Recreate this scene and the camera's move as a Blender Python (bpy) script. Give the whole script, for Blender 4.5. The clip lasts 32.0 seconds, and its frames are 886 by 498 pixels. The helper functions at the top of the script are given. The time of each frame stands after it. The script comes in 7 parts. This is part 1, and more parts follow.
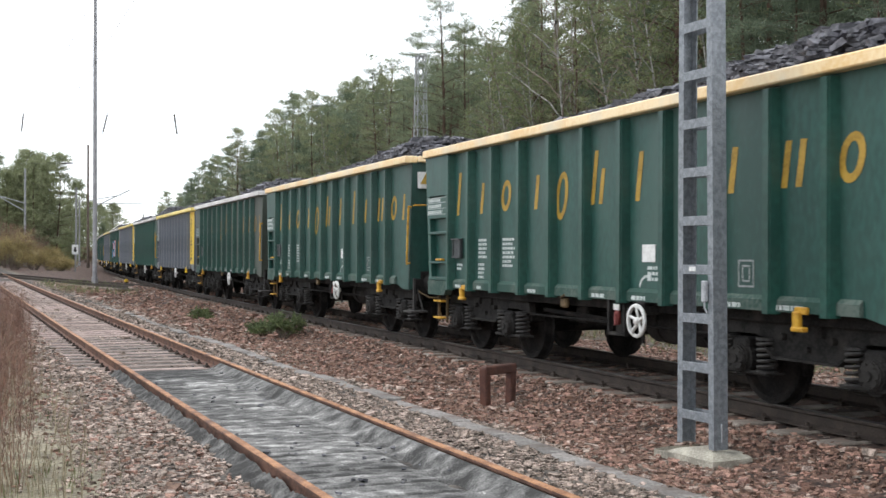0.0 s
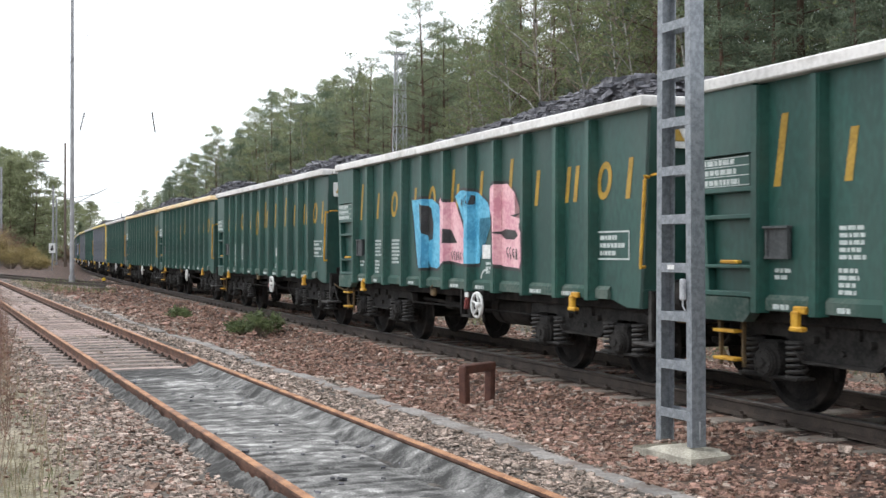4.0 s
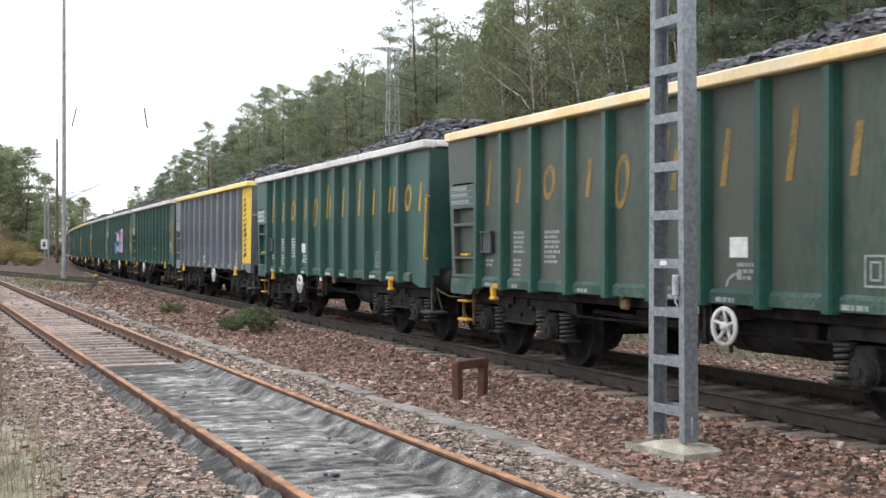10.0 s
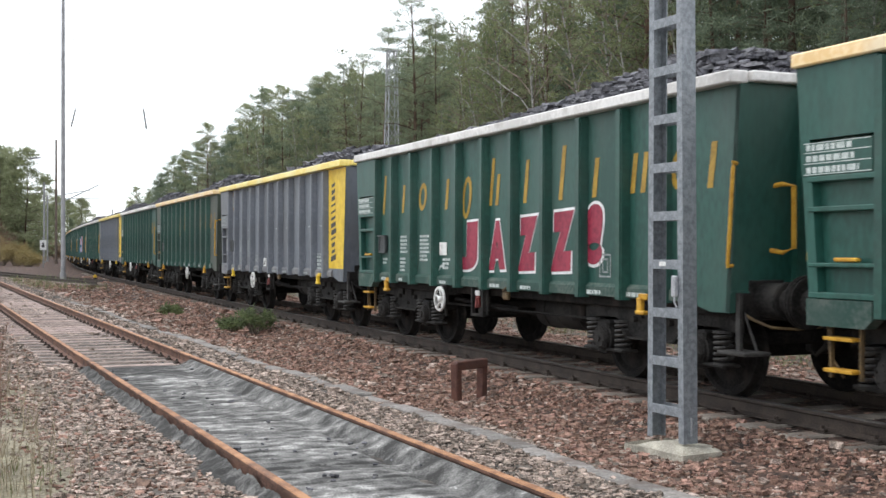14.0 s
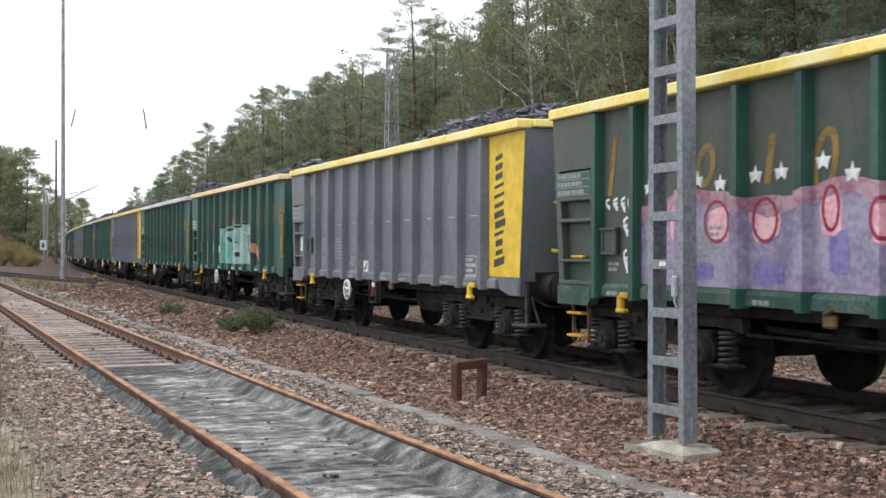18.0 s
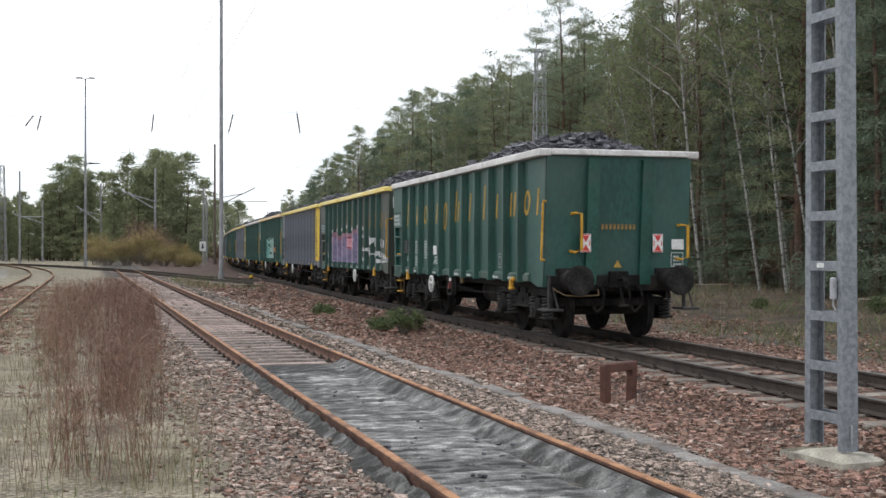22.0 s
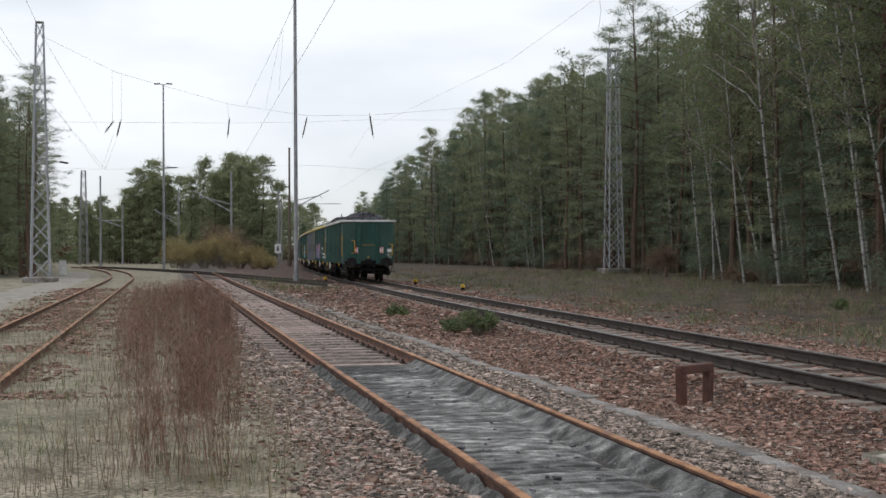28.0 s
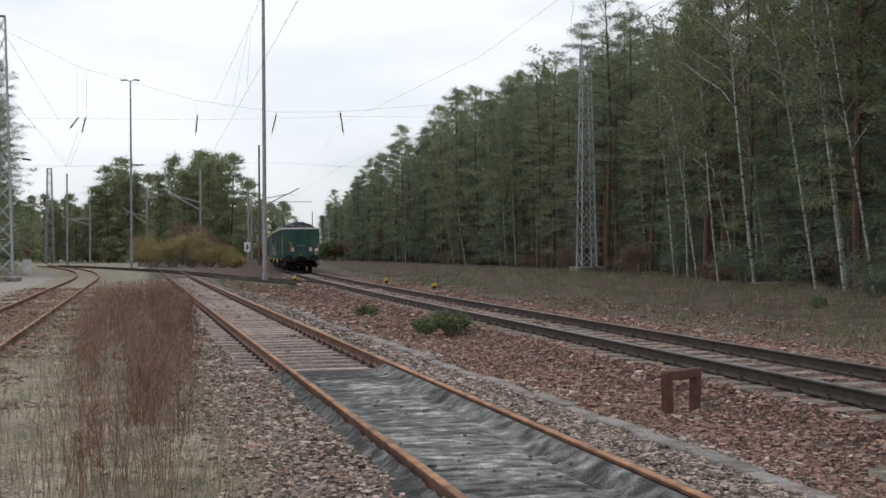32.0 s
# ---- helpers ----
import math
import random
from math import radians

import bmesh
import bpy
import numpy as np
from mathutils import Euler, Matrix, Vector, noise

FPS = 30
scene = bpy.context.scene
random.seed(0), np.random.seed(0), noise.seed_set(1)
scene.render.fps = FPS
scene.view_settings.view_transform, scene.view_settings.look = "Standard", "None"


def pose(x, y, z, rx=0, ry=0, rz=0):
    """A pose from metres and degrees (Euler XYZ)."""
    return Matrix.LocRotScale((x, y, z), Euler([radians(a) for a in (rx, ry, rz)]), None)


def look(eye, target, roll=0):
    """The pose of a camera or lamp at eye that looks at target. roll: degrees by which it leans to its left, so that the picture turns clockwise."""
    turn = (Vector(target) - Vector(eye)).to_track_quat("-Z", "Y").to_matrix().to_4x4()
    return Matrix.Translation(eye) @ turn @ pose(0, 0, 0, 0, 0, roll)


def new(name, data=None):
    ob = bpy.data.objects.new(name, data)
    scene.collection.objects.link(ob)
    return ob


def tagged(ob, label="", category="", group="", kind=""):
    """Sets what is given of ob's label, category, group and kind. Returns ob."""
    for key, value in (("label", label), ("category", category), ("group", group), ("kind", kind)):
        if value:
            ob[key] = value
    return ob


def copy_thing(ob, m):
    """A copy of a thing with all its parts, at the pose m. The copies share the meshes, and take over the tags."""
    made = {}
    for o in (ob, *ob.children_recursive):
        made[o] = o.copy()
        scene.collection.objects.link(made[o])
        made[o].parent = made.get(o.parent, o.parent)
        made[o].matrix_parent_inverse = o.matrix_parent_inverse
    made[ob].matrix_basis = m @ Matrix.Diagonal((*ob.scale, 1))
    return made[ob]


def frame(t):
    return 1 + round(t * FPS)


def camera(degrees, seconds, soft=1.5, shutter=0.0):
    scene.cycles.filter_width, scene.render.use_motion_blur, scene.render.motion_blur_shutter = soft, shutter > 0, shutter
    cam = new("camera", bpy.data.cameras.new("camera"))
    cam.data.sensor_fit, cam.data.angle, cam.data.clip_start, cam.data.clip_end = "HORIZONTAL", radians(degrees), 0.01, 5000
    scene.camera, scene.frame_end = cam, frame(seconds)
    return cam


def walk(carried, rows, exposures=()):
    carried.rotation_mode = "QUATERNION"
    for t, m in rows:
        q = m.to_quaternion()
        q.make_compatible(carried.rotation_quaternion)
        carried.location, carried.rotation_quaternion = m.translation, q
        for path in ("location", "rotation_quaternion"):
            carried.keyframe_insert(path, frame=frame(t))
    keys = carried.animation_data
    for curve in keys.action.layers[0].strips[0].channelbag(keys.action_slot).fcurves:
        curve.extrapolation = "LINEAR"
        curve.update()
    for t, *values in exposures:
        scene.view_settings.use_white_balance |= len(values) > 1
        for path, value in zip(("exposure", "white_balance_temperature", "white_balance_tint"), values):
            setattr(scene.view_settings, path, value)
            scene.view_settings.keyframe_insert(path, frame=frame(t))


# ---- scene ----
cam = camera(42.03, 32.0, soft=1.5, shutter=0.12)
EYE = (0.0, 0.0, 1.75)


def aim(pan, tilt, roll, ahead=0.0):
    """A standing pose: degrees turned right, tilted up and rolled, and metres stepped forward."""
    a = radians(pan)
    return pose(EYE[0] + ahead * math.sin(a), EYE[1] + ahead * math.cos(a), EYE[2], 90 + tilt, 0, -pan) @ pose(0, 0, 0, 0, 0, roll)


TURNS = [(0.0, 9.544, 0.265, 0.036), (0.5, 9.876, 0.238, -0.04), (1.0, 10.036, 0.213, -0.04), (1.5, 10.214, 0.205, -0.02),
         (2.0, 10.364, 0.206, -0.02), (2.5, 10.431, 0.195, -0.03), (3.0, 10.494, 0.195, -0.04), (3.5, 10.53, 0.191, -0.01),
         (5.5, 10.713, 0.155, -0.01), (6.0, 10.731, 0.076, 0.01), (6.5, 10.757, 0.046, 0.02), (7.0, 10.794, 0.028, -0.005),
         (8.0, 10.835, 0.029, 0.0), (9.0, 10.884, 0.025, 0.02), (10.0, 10.933, -0.01, -0.014), (11.0, 10.932, -0.004, 0.0),
         (12.0, 10.967, 0.021, -0.02), (13.0, 10.972, 0.029, -0.019), (14.5, 10.975, 0.029, -0.015), (16.5, 10.972, 0.025, -0.03),
         (18.0, 10.975, 0.029, -0.02), (19.0, 11.006, 0.026, -0.03), (19.5, 10.993, 0.029, -0.01), (20.0, 10.972, 0.068, -0.03),
         (20.5, 10.683, 0.068, -0.008), (21.0, 8.726, 0.078, 0.011), (21.5, 4.25, 0.026, -0.012), (22.0, 3.626, 0.082, -0.02),
         (22.5, 3.401, 0.118, -0.109), (23.0, 2.9, 0.146, -0.22), (23.5, 1.966, 0.137, -0.23), (24.0, 1.28, 0.161, -0.269),
         (24.5, 1.012, 0.15, -0.324), (25.0, 0.64, 0.154, -0.34), (25.5, 0.385, 0.156, -0.33), (27.5, -0.029, 0.164, -0.32),
         (28.0, 0.002, 0.158, -0.29), (28.5, 0.039, 0.139, -0.25), (29.0, 0.12, 0.128, -0.252), (30.0, 0.32, 0.121, -0.256),
         (31.0, 0.565, 0.132, -0.22), (31.5, 1.161, 0.106, -0.35, 0.93), (32.0, 1.411, 0.06, -0.38, 0.91)]
EXPOSURES = [(0.0, 0.12), (2.0, 0.16), (3.0, 0.20), (6.0, 0.26), (8.0, 0.19), (10.0, 0.26), (11.5, 0.26), (13.0, 0.14), (14.0, 0.17), (17.0, 0.23), (18.0, 0.08), (19.0, 0.06), (20.0, 0.13), (20.5, 0.15), (21.5, -0.02), (23.0, -0.70), (25.0, -0.76), (32.0, -0.71)]
walk(cam, [(row[0], aim(*row[1:])) for row in TURNS], EXPOSURES)

# ---- daylight: bright overcast, a wide weak sun on the left ----
SUN_EL, SUN_AZ = 62.0, 290.0
world = bpy.data.worlds.new("sky")
scene.world = world
world.use_nodes = True
wn, wl = world.node_tree.nodes, world.node_tree.links
wn.clear()
w_out, w_bg = wn.new("ShaderNodeOutputWorld"), wn.new("ShaderNodeBackground")
w_sky, w_mix = wn.new("ShaderNodeTexSky"), wn.new("ShaderNodeMix")
w_co, w_map, w_noise, w_ramp = (wn.new("ShaderNodeTexCoord"), wn.new("ShaderNodeMapping"), wn.new("ShaderNodeTexNoise"), wn.new("ShaderNodeValToRGB"))
w_sky.sky_type, w_sky.sun_disc = "NISHITA", False
w_sky.sun_elevation, w_sky.sun_rotation = radians(SUN_EL), radians(SUN_AZ)
w_map.inputs["Scale"].default_value = (1.0, 1.0, 3.2)
w_noise.inputs["Scale"].default_value, w_noise.inputs["Detail"].default_value = 2.2, 5.0
w_ramp.color_ramp.elements[0].position, w_ramp.color_ramp.elements[0].color = 0.30, (0.50, 0.50, 0.50, 1)
w_ramp.color_ramp.elements[1].position, w_ramp.color_ramp.elements[1].color = 0.58, (0.96, 0.96, 0.96, 1)
w_mix.data_type = "RGBA"
w_mix.inputs["B"].default_value = (12.7, 13.2, 13.9, 1)
wl.new(w_co.outputs["Generated"], w_map.inputs["Vector"])
wl.new(w_map.outputs["Vector"], w_noise.inputs["Vector"])
wl.new(w_noise.outputs["Fac"], w_ramp.inputs["Fac"])
wl.new(w_ramp.outputs["Color"], w_mix.inputs["Factor"])
wl.new(w_sky.outputs["Color"], w_mix.inputs["A"])
wl.new(w_mix.outputs["Result"], w_bg.inputs["Color"])
w_bg.inputs["Strength"].default_value = 0.13
wl.new(w_bg.outputs["Background"], w_out.inputs["Surface"])
sun = new("sun", bpy.data.lights.new("sun", "SUN"))
sun.data.energy, sun.data.angle, sun.data.color = 1.05, radians(24), (1.0, 0.965, 0.91)
sa, se = radians(SUN_AZ), radians(SUN_EL)
sun.matrix_world = look((math.sin(sa) * math.cos(se) * 50, math.cos(sa) * math.cos(se) * 50, math.sin(se) * 50), (0, 0, 0))


# ---- materials ----
def material(name, low, high, rough=0.8, metal=0.0, scale=6.0, bump=0.3, grain=60.0, depth=0.01, spread=0.0, stain=None, stain_scale=1.5,
             stain_at=(0.55, 0.7), island=0.0, coords="Object", stretch=(1, 1, 1)):
    """Two-scale noise between two colours, with a third as stains, fine relief, and some change from piece to piece."""
    m = bpy.data.materials.new(name)
    m.use_nodes = True
    n, l = m.node_tree.nodes, m.node_tree.links
    b = n["Principled BSDF"]
    b.inputs["Roughness"].default_value, b.inputs["Metallic"].default_value = rough, metal
    co, mp = n.new("ShaderNodeTexCoord"), n.new("ShaderNodeMapping")
    mp.inputs["Scale"].default_value = stretch
    l.new(co.outputs[coords], mp.inputs["Vector"])
    big, fine = n.new("ShaderNodeTexNoise"), n.new("ShaderNodeTexNoise")
    big.inputs["Scale"].default_value, big.inputs["Detail"].default_value = scale, 6.0
    fine.inputs["Scale"].default_value, fine.inputs["Detail"].default_value = grain, 4.0
    for q in (big, fine):
        l.new(mp.outputs["Vector"], q.inputs["Vector"])
    mean = n.new("ShaderNodeMath")
    mean.operation = "MULTIPLY_ADD"
    mean.inputs[1].default_value = 0.45
    l.new(fine.outputs["Fac"], mean.inputs[0])
    half = n.new("ShaderNodeMath")
    half.operation = "MULTIPLY"
    half.inputs[1].default_value = 0.55
    l.new(big.outputs["Fac"], half.inputs[0])
    l.new(half.outputs[0], mean.inputs[2])
    ramp = n.new("ShaderNodeValToRGB")
    ramp.color_ramp.elements[0].position, ramp.color_ramp.elements[0].color = 0.42, (*low, 1)
    ramp.color_ramp.elements[1].position, ramp.color_ramp.elements[1].color = 0.58, (*high, 1)
    l.new(mean.outputs[0], ramp.inputs["Fac"])
    colour = ramp.outputs["Color"]
    if stain:
        sn, sr, mx = n.new("ShaderNodeTexNoise"), n.new("ShaderNodeMapRange"), n.new("ShaderNodeMix")
        sn.inputs["Scale"].default_value, sn.inputs["Detail"].default_value = stain_scale, 7.0
        l.new(mp.outputs["Vector"], sn.inputs["Vector"])
        sr.inputs["From Min"].default_value, sr.inputs["From Max"].default_value = stain_at
        l.new(sn.outputs["Fac"], sr.inputs["Value"])
        mx.data_type = "RGBA"
        mx.inputs["B"].default_value = (*stain, 1)
        l.new(sr.outputs["Result"], mx.inputs["Factor"])
        l.new(colour, mx.inputs["A"])
        colour = mx.outputs["Result"]
    if spread or island:
        hs = n.new("ShaderNodeHueSaturation")
        rnd = n.new("ShaderNodeNewGeometry").outputs["Random Per Island"] if island else n.new("ShaderNodeObjectInfo").outputs["Random"]
        mr = n.new("ShaderNodeMapRange")
        mr.inputs["To Min"].default_value, mr.inputs["To Max"].default_value = 1 - (island or spread), 1 + (island or spread)
        l.new(rnd, mr.inputs["Value"])
        l.new(mr.outputs["Result"], hs.inputs["Value"])
        mh = n.new("ShaderNodeMapRange")
        mh.inputs["To Min"].default_value, mh.inputs["To Max"].default_value = 0.5 + 0.02 * (island or spread), 0.5 - 0.02 * (island or spread)
        l.new(rnd, mh.inputs["Value"])
        l.new(mh.outputs["Result"], hs.inputs["Hue"])
        l.new(colour, hs.inputs["Color"])
        colour = hs.outputs["Color"]
    l.new(colour, b.inputs["Base Color"])
    if bump:
        bp = n.new("ShaderNodeBump")
        bp.inputs["Strength"].default_value, bp.inputs["Distance"].default_value = bump, depth
        l.new(mean.outputs[0], bp.inputs["Height"])
        l.new(bp.outputs["Normal"], b.inputs["Normal"])
    return m


def leafy(name, low, high, island=0.35, through_light=0.25):
    m = material(name, low, high, rough=0.65, scale=0.6, grain=9, bump=0, island=island)
    n, l = m.node_tree.nodes, m.node_tree.links
    b = n["Principled BSDF"]
    tr, mx = n.new("ShaderNodeBsdfTranslucent"), n.new("ShaderNodeMixShader")
    l.new(b.inputs["Base Color"].links[0].from_socket, tr.inputs["Color"])
    mx.inputs[0].default_value = through_light
    l.new(b.outputs[0], mx.inputs[1])
    l.new(tr.outputs[0], mx.inputs[2])
    l.new(mx.outputs[0], n["Material Output"].inputs["Surface"])
    return m


RUST = material("rusty_rail_steel", (0.22, 0.098, 0.045), (0.44, 0.225, 0.110), rough=0.75, scale=5, grain=70, bump=0.4, stain=(0.10, 0.05, 0.035), stain_scale=2.0)
RUST_DARK = material("dark_rusty_rail_web", (0.075, 0.038, 0.027), (0.175, 0.088, 0.058), rough=0.85, scale=5, grain=70, bump=0.4)
RAIL_DARK = material("used_rail_steel", (0.026, 0.019, 0.0145), (0.058, 0.042, 0.033), rough=0.85, scale=5, grain=60, bump=0.3)
RAIL_HEAD = material("polished_rail_head", (0.10, 0.092, 0.086), (0.19, 0.175, 0.165), rough=0.4, metal=0.7, scale=4, grain=50, bump=0.1)
SLEEPER_WOOD = material("weathered_sleeper_timber", (0.17, 0.125, 0.108), (0.43, 0.340, 0.300), rough=0.9, scale=9, grain=60, bump=0.8, depth=0.02, spread=0.3, stretch=(0.35, 3, 3))
SLEEPER_CONCRETE = material("grey_sleeper_concrete", (0.135, 0.116, 0.098), (0.285, 0.248, 0.212), rough=0.9, scale=5, grain=70, bump=0.4, spread=0.15, stain=(0.16, 0.11, 0.085), stain_scale=2.5)
TROUGH = material("grey_trough_concrete", (0.16, 0.148, 0.138), (0.31, 0.29, 0.27), rough=0.9, scale=4, grain=40, bump=0.6, spread=0.2, stain=(0.10, 0.075, 0.062), stain_scale=2.5, stain_at=(0.45, 0.7))
CONCRETE = material("weathered_concrete", (0.27, 0.25, 0.205), (0.50, 0.47, 0.39), rough=0.9, scale=4, grain=60, bump=0.5, spread=0.12, stain=(0.17, 0.16, 0.13), stain_scale=3)
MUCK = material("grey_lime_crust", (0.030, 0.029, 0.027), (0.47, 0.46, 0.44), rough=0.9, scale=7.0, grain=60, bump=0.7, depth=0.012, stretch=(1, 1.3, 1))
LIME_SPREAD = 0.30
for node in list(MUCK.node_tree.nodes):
    # the tone of the crust, palest where lime lies, is laid down on it; the two noises only break its edges
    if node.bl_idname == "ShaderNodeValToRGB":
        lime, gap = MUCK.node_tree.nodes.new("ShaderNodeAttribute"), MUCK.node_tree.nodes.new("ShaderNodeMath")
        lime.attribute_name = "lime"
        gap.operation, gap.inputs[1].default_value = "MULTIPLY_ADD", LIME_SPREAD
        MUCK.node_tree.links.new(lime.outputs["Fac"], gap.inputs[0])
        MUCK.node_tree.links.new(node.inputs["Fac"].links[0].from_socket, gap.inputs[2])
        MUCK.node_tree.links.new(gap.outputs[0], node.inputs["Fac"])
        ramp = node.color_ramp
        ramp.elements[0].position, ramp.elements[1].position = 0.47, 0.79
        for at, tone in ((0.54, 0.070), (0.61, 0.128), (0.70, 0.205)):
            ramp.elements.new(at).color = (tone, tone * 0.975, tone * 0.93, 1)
GALV = material("galvanised_steel", (0.172, 0.187, 0.205), (0.285, 0.305, 0.328), rough=0.55, metal=0.35, scale=22, grain=120, bump=0.1)
GALV_PALE = material("pale_galvanised_steel", (0.30, 0.31, 0.33), (0.46, 0.47, 0.49), rough=0.6, metal=0.2, scale=6, grain=60, bump=0.1)
POLE_GREY = material("grey_painted_pole", (0.22, 0.22, 0.23), (0.34, 0.34, 0.35), rough=0.6, scale=2, grain=30, bump=0.1)
POLE_BROWN = material("brown_timber_pole", (0.10, 0.075, 0.06), (0.18, 0.14, 0.115), rough=0.9, scale=3, grain=40, bump=0.4)
RED_BROWN = material("oxide_red_paint", (0.058, 0.021, 0.014), (0.108, 0.041, 0.026), rough=0.7, scale=9, grain=70, bump=0.3, stain=(0.09, 0.05, 0.04), stain_scale=5)
WIRE = material("dark_wire", (0.05, 0.05, 0.055), (0.10, 0.10, 0.105), rough=0.6, bump=0)
VALVE_RED = material("dirty_red_paint", (0.11, 0.018, 0.016), (0.20, 0.032, 0.026), rough=0.6, scale=9, grain=60, bump=0.1)
INSULATOR = material("brown_insulator", (0.035, 0.025, 0.022), (0.07, 0.05, 0.045), rough=0.3, bump=0)
GRAB = material("orange_yellow_rail_paint", (0.42, 0.21, 0.015), (0.60, 0.34, 0.03), rough=0.6, scale=8, grain=50, bump=0.1)
YELLOW = material("yellow_paint", (0.62, 0.40, 0.02), (0.78, 0.55, 0.04), rough=0.5, scale=5, grain=50, bump=0.1)
WHITE = material("dull_white_paint", (0.60, 0.60, 0.58), (0.78, 0.78, 0.76), rough=0.6, scale=6, grain=50, bump=0.1, stain=(0.45, 0.43, 0.40), stain_scale=4)
BLACK_STEEL = material("sooty_black_steel", (0.006, 0.0055, 0.0055), (0.020, 0.018, 0.0165), rough=0.9, scale=5, grain=40, bump=0.3, stain=(0.036, 0.030, 0.026), stain_scale=3)
BLACK_STEEL.node_tree.nodes["Principled BSDF"].inputs["Specular IOR Level"].default_value = 0.2
SHED = {
    "green": material("green_rib_paint", (0.008, 0.050, 0.037), (0.016, 0.080, 0.060), rough=0.42, scale=0.9, grain=14, bump=0.05, spread=0.12, stain=(0.045, 0.075, 0.060), stain_scale=1.6, stain_at=(0.52, 0.85)),
    "grey": material("grey_rib_paint", (0.118, 0.131, 0.152), (0.165, 0.180, 0.206), rough=0.5, scale=0.8, grain=14, bump=0.05, spread=0.06, stain=(0.11, 0.108, 0.110), stain_scale=1.2, stain_at=(0.5, 0.85)),
}
PANEL = {
    "green": material("weathered_green_panel_paint", (0.007, 0.049, 0.038), (0.017, 0.082, 0.065), rough=0.48, scale=1.1, grain=18, bump=0.06, spread=0.14, stain=(0.052, 0.092, 0.078), stain_scale=1.0, stain_at=(0.42, 0.80), stretch=(1, 1, 0.45)),
    "olive": material("dirty_green_panel_paint", (0.030, 0.048, 0.037), (0.054, 0.070, 0.054), rough=0.55, scale=0.9, grain=16, bump=0.06, spread=0.1, stain=(0.078, 0.080, 0.066), stain_scale=1.1, stain_at=(0.40, 0.75), stretch=(1, 1, 0.45)),
    "grey": material("grey_panel_paint", (0.112, 0.126, 0.148), (0.165, 0.181, 0.208), rough=0.5, scale=0.8, grain=16, bump=0.05, spread=0.06, stain=(0.118, 0.120, 0.124), stain_scale=1.2, stain_at=(0.45, 0.80), stretch=(1, 1, 0.4)),
}
LEDGE = {
    "green": material("dusty_green_sill", (0.016, 0.056, 0.043), (0.085, 0.112, 0.096), rough=0.8, scale=2.2, grain=26, bump=0.1, spread=0.15, stain=(0.02, 0.06, 0.047), stain_scale=1.3, stain_at=(0.5, 0.62)),
    "grey": material("dusty_grey_sill", (0.11, 0.115, 0.13), (0.19, 0.19, 0.19), rough=0.8, scale=2.2, grain=26, bump=0.1, spread=0.1),
}
BOGIE_STEEL = material("dusty_bogie_steel", (0.011, 0.0102, 0.0098), (0.032, 0.030, 0.028), rough=0.85, scale=4, grain=36, bump=0.3, stain=(0.055, 0.050, 0.045), stain_scale=3, stain_at=(0.55, 0.8))
BOGIE_STEEL.node_tree.nodes["Principled BSDF"].inputs["Specular IOR Level"].default_value = 0.2
STEEL_DARK = material("grimy_holder_steel", (0.045, 0.050, 0.052), (0.085, 0.090, 0.092), rough=0.7, scale=6, grain=40, bump=0.2)
STEP_BROWN = material("worn_brown_step_paint", (0.070, 0.046, 0.022), (0.14, 0.092, 0.040), rough=0.8, scale=8, grain=50, bump=0.2)
SPRING_STEEL = material("dusty_spring_steel", (0.018, 0.0165, 0.0155), (0.048, 0.045, 0.042), rough=0.7, scale=8, grain=50, bump=0.2)
RIM = {
    "white": material("dusty_white_rim", (0.55, 0.53, 0.51), (0.74, 0.72, 0.70), rough=0.4, scale=1.5, grain=20, bump=0.15, stain=(0.36, 0.34, 0.31), stain_scale=2),
    "orange": material("orange_yellow_rim", (0.80, 0.54, 0.24), (0.90, 0.70, 0.42), rough=0.32, scale=1.2, grain=20, bump=0.15, stain=(0.72, 0.62, 0.45), stain_scale=1.6, stain_at=(0.5, 0.7)),
    "yellow": material("bright_yellow_rim", (0.80, 0.60, 0.11), (0.92, 0.75, 0.24), rough=0.32, scale=1.2, grain=20, bump=0.15, stain=(0.85, 0.76, 0.42), stain_scale=1.6, stain_at=(0.5, 0.7)),
}
LETTER = material("faded_gold_paint", (0.27, 0.16, 0.018), (0.42, 0.26, 0.036), rough=0.55, scale=3, grain=30, bump=0)
LETTER_WORN = material("worn_gold_paint", (0.14, 0.095, 0.030), (0.27, 0.165, 0.040), rough=0.6, scale=4, grain=30, bump=0)
STENCIL_DULL = material("dull_stencil_paint", (0.20, 0.225, 0.225), (0.34, 0.36, 0.355), rough=0.7, scale=20, grain=80, bump=0)
STENCIL = material("stencil_white_paint", (0.36, 0.42, 0.40), (0.58, 0.62, 0.60), rough=0.6, scale=20, grain=80, bump=0)
DARK_PRINT = material("black_print", (0.02, 0.02, 0.02), (0.045, 0.045, 0.045), rough=0.5, bump=0)
SIGN_RED = material("red_reflector", (0.50, 0.02, 0.02), (0.62, 0.04, 0.03), rough=0.35, bump=0)
COAL = material("lump_coal", (0.032, 0.032, 0.038), (0.125, 0.122, 0.138), rough=0.55, scale=6, grain=30, bump=0.5, island=0.45)
